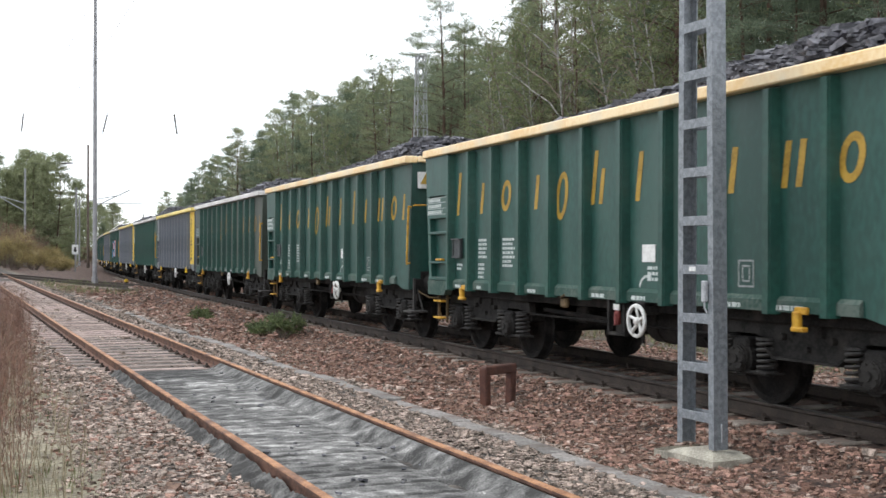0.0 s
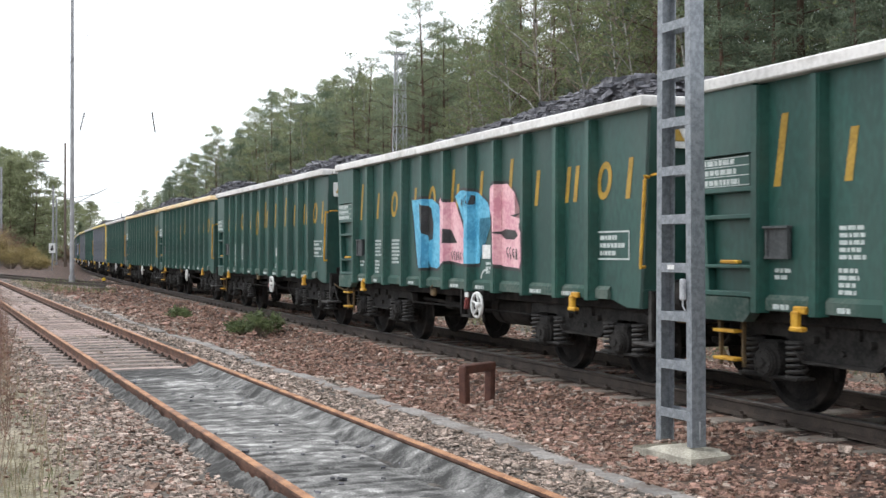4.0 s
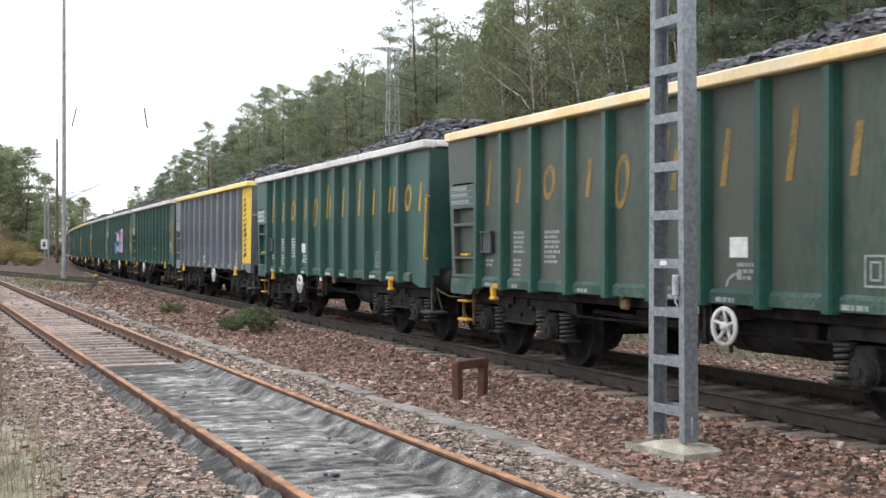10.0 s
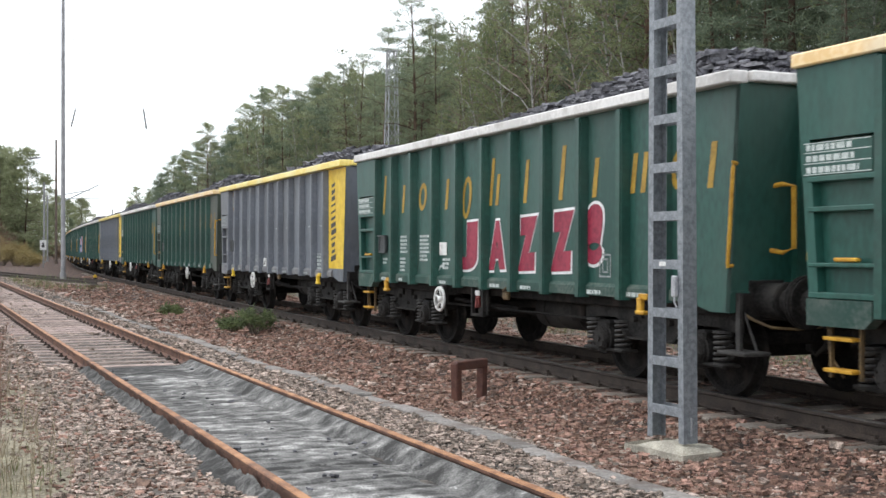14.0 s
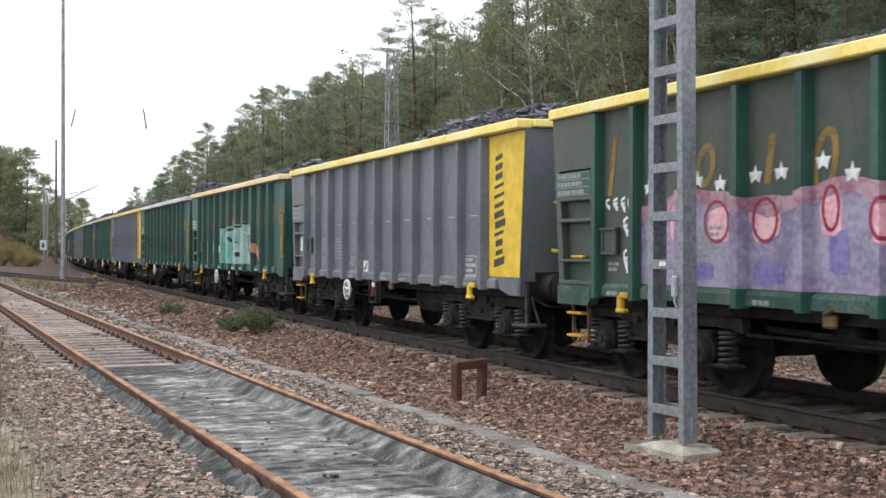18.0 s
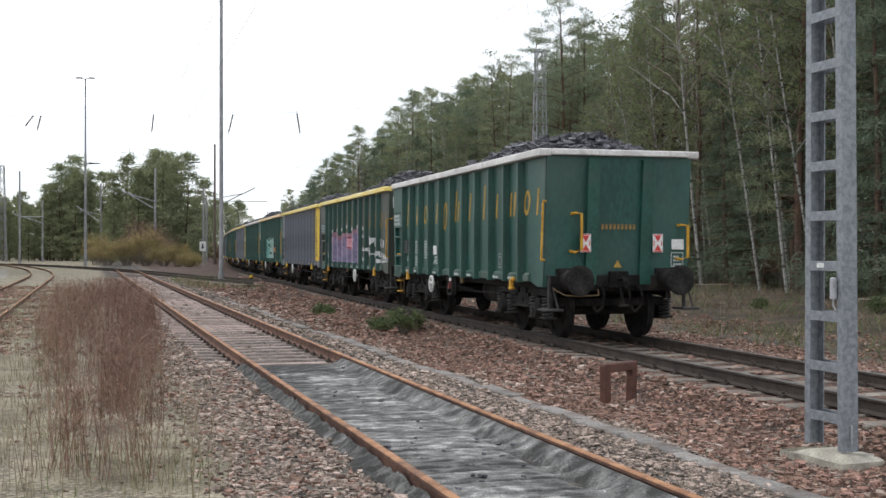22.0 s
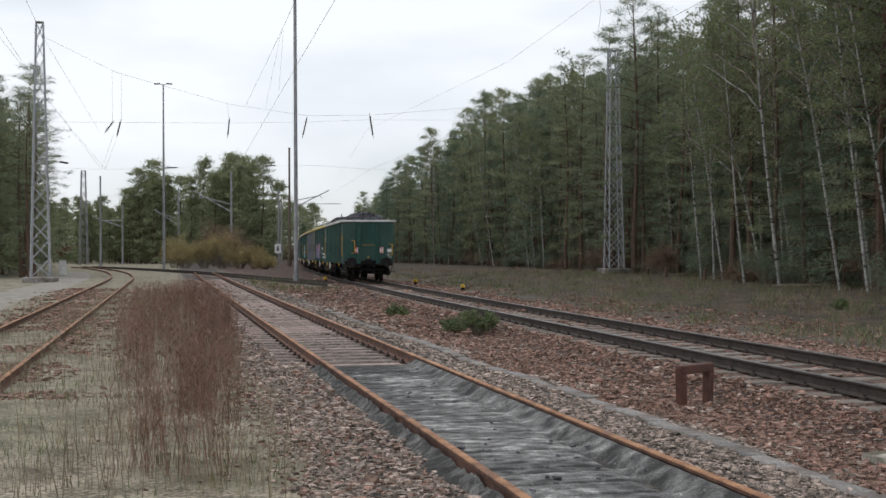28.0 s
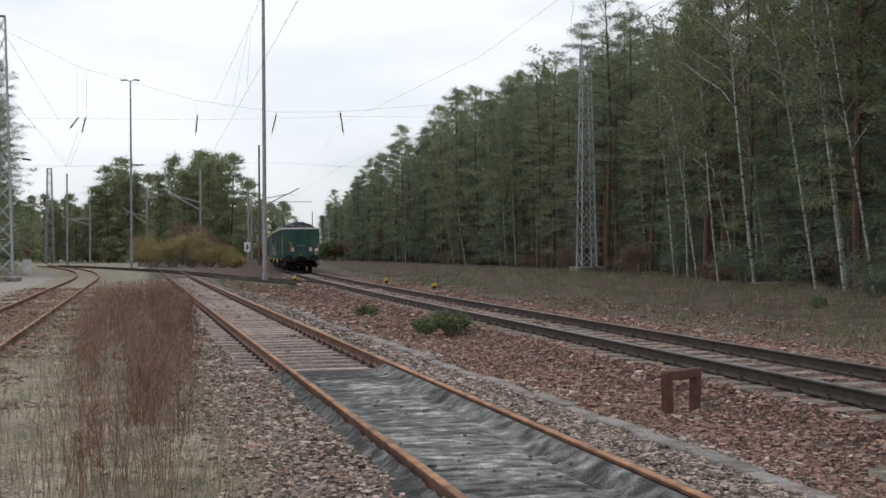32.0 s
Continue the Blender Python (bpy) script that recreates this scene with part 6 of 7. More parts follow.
    part("drain_cock", made("drain_cock", lambda bm: (box(bm, (0, 0, 0), (0.06, 0.16, 0.12), bevel=0.02), tube(bm, [(-0.03, 0.05, 0.06), (-0.06, -0.1, 0.10)], 0.015)), STEP_BROWN), None, t, at=pose(-1.26, -0.42 if not late else 0.75, 0.86))
    rail = YELLOW if style == "brand" else GRAB
    tag = "yellow" if style == "brand" else "gold"
    if style != "brand":
        part("corner_rail", made("gold_corner_rail", corner_rail, GRAB), None, t, "upright orange handrail", at=pose(-SIDE - 0.05, -5.255, 1.78))
    if top_bar:
        part("top_bar", made(f"top_bar_{tag}", lambda bm: tube(bm, [(-1.24, 0.05, 2.27), (-1.24, -0.10, 2.28), (-0.62, -0.12, 2.28), (-0.58, 0.02, 2.28)], 0.015, n=6), rail), None, t, at=pose(0, -end_y(2.27), 0))
    else:
        part("end_handrail", made(f"end_handrail_{tag}", end_rail, rail), None, t, "bent yellow handrail", at=pose(-0.70, -end_y(1.75), 1.75))
    part("front_handrail", made(f"long_rail_{tag}", long_rail, rail), None, t, "tall yellow handrail by the ladder", at=pose(-1.22, end_y(1.80), 1.80, 0, 0, 180) @ Matrix.Diagonal((-1, 1, 1, 1)))
    # print, plates and holders on the side
    flat = pose(-SIDE - 0.001, 0, 0)
    pale = STENCIL_DULL if style == "brand" or colour == "olive" else STENCIL
    key = "d" if pale is STENCIL_DULL else "w"
    tagged(part("print_block", made(f"print_a{key}", lambda bm: (panel(bm, 3.22, 1.68, 5, 0.30, seed=5), panel(bm, 3.24, 1.33, 4, 0.28, seed=4)), pale), None, t, at=flat), kind="stuff")
    tagged(part("print_block", made(f"print_b{key}", lambda bm: (panel(bm, 2.34, 1.68, 7, 0.40, seed=6)), pale), None, t, at=flat), kind="stuff")
    tagged(part("print_block", made(f"print_low{key}", lambda bm: [panel(bm, (RIBS[k] + RIBS[k + 1]) / 2 + 0.1, SILL + 0.065, 1, w, thick=0.045, seed=k) for k, w in ((0, 0.2), (1, 0.2), (3, 0.3), (5, 0.36), (6, 0.3), (8, 0.45), (9, 0.5))], pale), None, t, at=pose(-SIDE - 0.040, 0, 0)), kind="stuff")
    tagged(part("print_block", made(f"print_c{key}", lambda bm: panel(bm, 4.06, 1.32, 2, 0.24, seed=9), pale), None, t, at=flat), kind="stuff")
    board = part("text_board", made(f"text_board_{tone}", lambda bm: prism(bm, [(4.42, 2.07), (end_y(2.07), 2.07), (end_y(2.34), 2.34), (4.42, 2.34)], -0.092, -0.07), SHED[tone]), None, t, at=pose(-SIDE, 0, 0))
    tagged(part("board_print", made(f"board_print{key}", lambda bm: ([panel(bm, 4.80, z, 1, 0.72, thick=0.05, seed=int(z * 100), x=-0.096) for z in (2.325, 2.235, 2.14)], [bm.faces.new([bm.verts.new((-0.0965, y, q)) for y, q in ((4.43, z), (5.19, z), (5.19, z + 0.008), (4.43, z + 0.008))]) for z in (2.075, 2.165, 2.255, 2.333)]), pale), None, board), kind="stuff")
    plate_y = -1.22 if late else 1.62
    if style != "brand":
        part("white_plate", made(f"white_plate{late}", plate(plate_y, 1.47, 0.26, 0.19), WHITE), None, t, at=flat)
        part("ladder_tab", made("ladder_tab", lambda bm: box(bm, (-0.07, 4.72, 1.375), (0.06, 0.26, 0.035), bevel=0.01), GRAB), None, t, "yellow tab on a ladder rung", at=pose(-SIDE, 0, 0))
    tagged(part("print_block", made(f"print_d{late}{key}", lambda bm: (panel(bm, plate_y - 0.10, 1.33, 3, 0.26, seed=2), [bm.faces.new([bm.verts.new((-0.005, y, z)) for y, z in q]) for q in ring(plate_y + 0.02, 1.10, 0.36, 0.28, 0.03)[:5]]), pale), None, t, at=flat), kind="stuff")
    part("document_box", made("document_box", document_box, STEEL_DARK), None, t, "dark framed document holder", at=flat)
    if framed and style != "brand":
        part("print_frame", made("print_frame", lambda bm: (frame_box(bm, -4.50, 1.54, 0.74, 0.32), panel(bm, -4.50, 1.65, 3, 0.50, 0.085, 0.05, seed=8)), STENCIL), None, t, at=flat)
    elif style != "brand":
        part("print_frame", made("small_print_frame", lambda bm: (frame_box(bm, -2.92, 1.28, 0.24, 0.26), frame_box(bm, -2.92, 1.28, 0.12, 0.16)), STENCIL_DULL), None, t, at=flat)
    if style == "brand":
        part("end_panel", made("yellow_panel", lambda bm: prism(bm, [(-4.22, 1.10), (-end_y(1.1) + 0.03, 1.10), (-end_y(2.97) + 0.02, 2.97), (-4.22, 2.97)], -0.006, 0.0), YELLOW), None, t, "yellow corner panel", at=flat)
        for i in range(12):
            h, wide = (0.15, 0.09, 0.12, 0.06, 0.14, 0.13, 0.08, 0.06, 0.06, 0.12, 0.12, 0.09)[i], (0.30, 0.20, 0.20, 0.27, 0.30, 0.28, 0.27, 0.28, 0.26, 0.20, 0.20, 0.20)[i]
            part("brand_bar", made(f"brand_bar{i}", lambda bm, h=h, w=wide: box(bm, (-0.003, 0, 0), (0.006, w, h * 0.66), Matrix(((1, 0, 0, 0), (0, 1, 0, 0), (0, -0.18, 1, 0), (0, 0, 0, 1))), bevel=0.002), DARK_PRINT), None, t, at=pose(-SIDE - 0.009, -4.53 - (0.03 if i == 4 else 0), 1.30 + 0.125 * i))
        part("weld_line", made("weld_line", lambda bm: [box(bm, (0, (a + b) / 2 - 0.12, 1.925), (0.010, 0.40 + 0.12 * math.sin(a * 5), 0.010)) for a, b in zip(RIBS, RIBS[1:])], STENCIL), None, t, "thin pale weld line", at=pose(-SIDE, 0, 0))
        part("front_plate", made("front_plate", plate(4.74, 1.58, 0.24, 0.30, 0.01), WHITE), None, t, "white plate in the ladder bay", at=pose(-SIDE - 0.01, 0, 0))
        lp = part("label_plate", made("label_plate", plate(0.80, 1.17, 0.26, 0.19), WHITE), None, t, at=flat)
        part("label_mark", made("label_mark", lambda bm: bm.faces.new([bm.verts.new((-0.014, y, z)) for y, z in stroke([(0.88, 1.11), (0.78, 1.15), (0.72, 1.22)], 0.05)]), DARK_PRINT), None, lp)
        tagged(part("print_block", made("print_rear", lambda bm: (panel(bm, -3.58, 1.34, 4, 0.40, 0.075, 0.045, seed=4), frame_box(bm, -3.58, 1.215, 0.46, 0.32, 0.012)), STENCIL), None, t, at=flat), kind="stuff")
        bd = part("shield_badge", made("badge", lambda bm: [bm.faces.new([bm.verts.new((-0.004, y, z)) for y, z in q]) for q in ring(4.02, 2.70, 0.36, 0.56, 0.035)], LETTER_WORN), None, t, "faded yellow oval badge", at=flat)
        tagged(part("badge_print", made("badge_print", lambda bm: panel(bm, 4.02, 2.80, 4, 0.38, 0.07, 0.05, seed=1, x=-0.007), STENCIL_DULL), None, bd), kind="stuff")
    else:
        mat = LETTER_WORN if colour == "olive" or style in ("violet", "teal") else LETTER
        for kind, y in MARKS:
            part("painted_mark", made(f"mark_{kind}_{mat.name}", lambda bm, k=kind: emblem(bm, k), mat), None, t, at=pose(-SIDE - 0.001, y, 2.335))
    if top_bar and style not in ("brand", "last"):
        part("warning_plate", made("warning_plate", lambda bm: box(bm, (0, -0.006, 0), (0.36, 0.012, 0.36), bevel=0.003), WHITE), None, t, at=pose(-1.00, -end_y(2.74) - 0.004, 2.74, -4.5))
        part("warning_triangle", made("warning_triangle", triangle, LETTER), None, t, at=pose(-1.00, -end_y(2.74) - 0.006, 2.75, -4.5) @ Matrix.Diagonal((1.15, 1, 1.15, 1)))
    if style == "last":
        for x in (-0.61, 0.67):
            b = part("tail_board", made("tail_board", lambda bm: box(bm, (0, -0.005, 0), (0.18, 0.012, 0.30), bevel=0.003), WHITE), None, t, "red and white tail board", at=pose(x, -end_y(1.58) - 0.10, 1.58))
            part("tail_mark", made("tail_mark", hourglass, SIGN_RED), None, b, at=Matrix.Diagonal((0.8, 1, 0.8, 1)))
            part("board_bracket", made("board_bracket", lambda bm: box(bm, (0, 0.05, 0.0), (0.05, 0.11, 0.20)), BOGIE_STEEL), None, b)
        for i in range(9):
            part("end_mark", made("end_mark", lambda bm: box(bm, (0, -0.003, 0), (0.042, 0.006, 0.09), Matrix.Shear("XZ", 4, (0.25, 0)), bevel=0.001), LETTER_WORN), None, t, at=pose(-0.28 + 0.07 * i, -end_y(1.85) - 0.006, 1.85, -4.5))
        part("warning_triangle", made("warning_triangle", triangle, LETTER), None, t, at=pose(0.0, -end_y(1.24) - 0.006, 1.24, -4.5) @ Matrix.Diagonal((0.6, 1, 0.6, 1)))
        part("notice_plate", made("notice_plate", lambda bm: box(bm, (0, -0.006, 0), (0.22, 0.012, 0.17), bevel=0.003), WHITE), None, t, at=pose(1.08, -end_y(1.56) - 0.004, 1.56, -4.5))
        part("print_frame", made("end_frame", lambda bm: (frame_box(bm, 0, 0, 0.32, 0.30), panel(bm, 0, 0.08, 3, 0.2, 0.08, 0.04, seed=3, x=-0.008)), STENCIL), None, t, at=pose(1.08, -end_y(1.31) - 0.006, 1.31, 0, 0, 90) @ Matrix.Diagonal((1, 0.7, 0.8, 1)))
        part("end_handrail", _meshes["end_handrail_gold"], None, t, "bent yellow handrail", at=pose(1.20, -end_y(1.6), 1.6) @ Matrix.Diagonal((1, 1, 0.9, 1)))
    if style == "pink":
        spray_pink(t)
    if style == "crimson":
        spray_word(t)
    if style == "violet":
        spray_violet(t)
    if style == "teal":
        spray_teal(t)
    if style == "scrawl":
        rs = random.Random(8)
        marks = [stroke([(0.85, 1.24), (0.62, 1.22), (0.56, 1.36), (0.72, 1.42), (0.80, 1.34), (0.84, 1.50), (0.70, 1.58), (0.60, 1.48)], 0.03)] + scribble(rs, 0.02, -0.55, 1.52, 1.50, 0.24, 0.028, 0.10) + scribble(rs, -0.72, -1.22, 1.50, 1.46, 0.18, 0.028, 0.12) + [stroke([(-0.2, 1.72), (-0.3, 1.80), (-0.4, 1.74)], 0.028)]
        tagged(painted_shape(t, "sprayed_scrawl", SPRAY["lime"], marks, "small lime green scrawl", out=0.006), kind="stuff")
    return t


WHEELS = []
ORDER = {-12: ("green", "white", "letters"), -11: ("grey", "yellow", "brand"), -10: ("green", "white", "letters"), -9: ("green", "white", "letters"), -8: ("olive", "white", "letters"), -7: ("grey", "yellow", "brand"), -6: ("green", "white", "pink"),
         -5: ("grey", "yellow", "brand"), -4: ("green", "white", "letters"), -3: ("grey", "yellow", "brand"), -2: ("olive", "white", "letters"), -1: ("green", "orange", "letters"), 0: ("green", "orange", "letters"),
         1: ("green", "white", "letters"), 2: ("green", "white", "pink"), 3: ("green", "white", "scrawl"), 4: ("grey", "yellow", "brand"), 5: ("green", "white", "plain"), 6: ("olive", "orange", "letters"),
         7: ("grey", "yellow", "brand"), 8: ("green", "white", "crimson"), 9: ("green", "orange", "teal"), 10: ("grey", "yellow", "brand"), 11: ("olive", "yellow", "violet"), 12: ("green", "white", "last")}
FRONT_BRAKE = (3, 5, 7, 8, 9, 10, 12)
TOP_BARS = (-1, 0, 1, 2, 4, 6, 11)
TRAIN = {k: wagon(*v, late=k not in FRONT_BRAKE, heap={12: 2, 11: 3, 10: 2, 6: 3, 5: 3, 4: 3, 2: 3, 0: 3}.get(k, 1 + k % 3), top_bar=k in TOP_BARS, framed=k in (1, 2, 3)) for k, v in ORDER.items()}


def centre_of(k, t):
    """Metres along the main track of the middle of wagon k at t seconds."""
    q = t / 10
    return 13.695 + 65.4415 * q + 2.4409 * q ** 2 - 2.2906 * q ** 3 + 1.1203 * q ** 4 - 0.1906 * q ** 5 - PITCH * k


def motions():
    for k, w in TRAIN.items():
        walk(w, [(0.8 * i, on_main(centre_of(k, 0.8 * i))) for i in range(41)])
    for ws in WHEELS:
        y = ws.matrix_basis.translation.y
        walk(ws, [(0.1 * i, pose(0, y, 0.455, -math.degrees((centre_of(0, 0.1 * i) - centre_of(0, 0)) / 0.455))) for i in range(321)])


# ---- trees and undergrowth ----
def tufts(rnd, centres, per, size, slim, flat=0.55):
    """Spiky sprays of narrow blades about each centre: vertices and triangles."""
    n = len(centres) * per
    c = np.repeat(np.asarray(centres, float), per, axis=0)
    d = rnd.normal(0, 1, (n, 3)) * (1, 1, flat)
    d /= np.linalg.norm(d, axis=1)[:, None]
    e = rnd.normal(0, 1, (n, 3))
    s = np.cross(d, e)
    s /= np.linalg.norm(s, axis=1)[:, None] + 1e-9
    ln = size * (0.55 + 0.9 * rnd.rand(n))[:, None]
    wd = slim * (0.6 + 0.8 * rnd.rand(n))[:, None]
    start = c + d * ln * 0.05
    v = np.stack([start - s * wd * 0.5, start + s * wd * 0.5, start + d * ln + s * wd * 0.3, start + d * ln - s * wd * 0.3], 1).reshape(-1, 3)
    f = np.arange(n * 4).reshape(n, 4)
    return v, f


def limb_points(rnd, base, az, length, rise, droop, n=5):
    pts = []
    for i in range(n):
        k = i / (n - 1)
        pts.append(Vector(base) + Vector((math.cos(az) * length * k, math.sin(az) * length * k, rise * length * k - droop * length * k * k)) + 0.05 * length * k * Vector(rnd.normal(0, 1, 3)))
    return pts


def pine_meshes(seed, high, bare, spread_, mat, shape="pine", fine=True):
    """Trunk with limbs, and the crown, of one conifer: flat pads of needles on the outer twigs of each limb."""
    rnd = np.random.RandomState(seed)
    bm = bmesh.new()
    lean = rnd.normal(0, 0.012, 2)

    def stem(z):
        return Vector((lean[0] * z + 0.12 * math.sin(z * 0.35 + seed), lean[1] * z + 0.1 * math.cos(z * 0.3), z))

    tube(bm, [stem(z) for z in np.linspace(-0.3, high * 0.98, 9)], 0.0105 * high, n=7, taper=0.02)
    centres = []
    n = (54 if shape == "pine" else 64) if fine is True else 40
    for i in range(n):
        k = (i + rnd.rand()) / n
        z = high * (bare + (0.985 - bare) * k)
        if shape == "pine":
            ln = spread_ * (0.16 + 1.05 * math.sin(math.pi * min(1, 0.24 + 0.75 * k)) ** 0.9) * rnd.uniform(0.5, 1.2)
            rise, droop = 0.10 + 0.75 * k, 0.22
        else:
            ln = spread_ * (1.10 - k) ** 0.85 * rnd.uniform(0.65, 1.15)
            rise, droop = -0.08 + 0.45 * k, 0.12
        az = i * 2.4 + rnd.uniform(-0.6, 0.6)
        pts = limb_points(rnd, stem(z), az, ln, rise, droop)
        tube(bm, pts if fine is True else pts[::2], 0.010 + 0.010 * ln, n=3, taper=0.006)
        for j in range(5 if fine is True else 4):
            q = rnd.uniform(0.40, 1.02) if shape == "pine" else rnd.uniform(0.2, 1.02)
            p = pts[0].lerp(pts[-1], q) + Vector((0, 0, 0.10 * ln * math.sin(q * 3.1)))
            side = rnd.normal(0, 0.20 * ln * q + 0.06)
            centres.append(np.array(p) + (-math.sin(az) * side, math.cos(az) * side, rnd.normal(0, 0.06) + 0.05))
    # dead stubs on the bare stem
    for i in range(14):
        z = high * rnd.uniform(0.12, max(bare, 0.25))
        tube(bm, limb_points(rnd, stem(z), rnd.rand() * 6.28, rnd.uniform(0.5, 1.6), 0.1, 0.1, 3), 0.016, n=3, taper=0.005)
    for d in (0.0, 0.25, 0.5, 0.8):
        centres.append(np.array(stem(high - d)) + rnd.normal(0, 0.05, 3))
    many, size, slim, pad = ((38, 0.20, 0.022, 0.21), (42, 0.30, 0.042, 0.30), (28, 0.50, 0.10, 0.50))[0 if fine is True else 1 if fine is False else 2]
    spread_out = np.repeat(np.asarray(centres, float), many, axis=0)
    spread_out += rnd.normal(0, pad, spread_out.shape) * (1, 1, 0.38)
    v, f = tufts(rnd, spread_out, 1, size, slim, 0.8)
    return bm_mesh("trunk", bm, BARK_PINE), quick("crown", v, f, mat)


def birch_meshes(seed, high, leafy_count):
    rnd = np.random.RandomState(seed)
    bm, tw = bmesh.new(), bmesh.new()
    lx, ly, bx = rnd.normal(0, 0.012), rnd.normal(0, 0.012), rnd.uniform(0.15, 0.35)

    def stem(z):
        return Vector((lx * z + bx * math.sin(z / high * 3.5 + seed), ly * z, z))

    tube(bm, [stem(z) for z in np.linspace(-0.3, high, 14)], 0.0046 * high, n=7, taper=0.015)
    centres = []
    for i in range(30):
        k = (i + rnd.rand()) / 30
        z = high * (0.38 + 0.6 * k)
        ln = high * 0.17 * (1.15 - 0.8 * k) * rnd.uniform(0.6, 1.2)
        pts = limb_points(rnd, stem(z), i * 2.4 + rnd.uniform(-0.6, 0.6), ln, 1.3, 0.55, 6)
        tube(bm if i % 4 == 0 and k < 0.6 else tw, pts, 0.013 + 0.007 * ln, n=4, taper=0.005)
        for p, q in zip(pts[1:], pts[2:]):
            centres.append(p.lerp(q, rnd.rand()))
            az = rnd.rand() * 6.28
            sub = limb_points(rnd, p, az, ln * 0.4, 0.5, 0.7, 4)
            tube(tw, sub, 0.010, n=3, taper=0.004)
            centres += sub[1:]
    pick = [np.array(c) + rnd.normal(0, 0.16, 3) for c in (centres if leafy_count else centres[::4]) for _ in range(max(1, leafy_count))]
    v, f = tufts(rnd, pick, 6, 0.09, 0.045, 1.0)
    return bm_mesh("trunk", bm, BARK_BIRCH), bm_mesh("branchwork", tw, TWIG), quick("crown", v, f, LEAF_SPRING)


def proto(kind, seed, **k):
    far = Matrix.Translation((0, 0, 0))
    if kind == "birch":
        tr, twg, cr = birch_meshes(seed, k["high"], k["leaves"])
        t = thing("birch_tree", far, "slender white-barked birch with thin spring leaves at the forest edge", "tree", group="birches of the forest edge")
        part("trunk", tr, None, t)
        part("branchwork", twg, None, t)
        part("crown", cr, None, t)
    else:
        tr, cr = pine_meshes(seed, k["high"], k["bare"], k["spread"], k["mat"], k["shape"], k.get("fine", True))
        name = ("distant_" if k.get("fine", True) is None else "") + ("pine_tree" if k["shape"] == "pine" else "spruce_tree")
        t = thing(name, far, "tall dark green pine with bare reddish trunk" if k["shape"] == "pine" else "dense dark green spruce with low branches", "tree", group="conifers closing the distance" if name[0] == "d" else "conifers of the woods")
        part("trunk", tr, None, t)
        part("crown", cr, None, t)
    return t


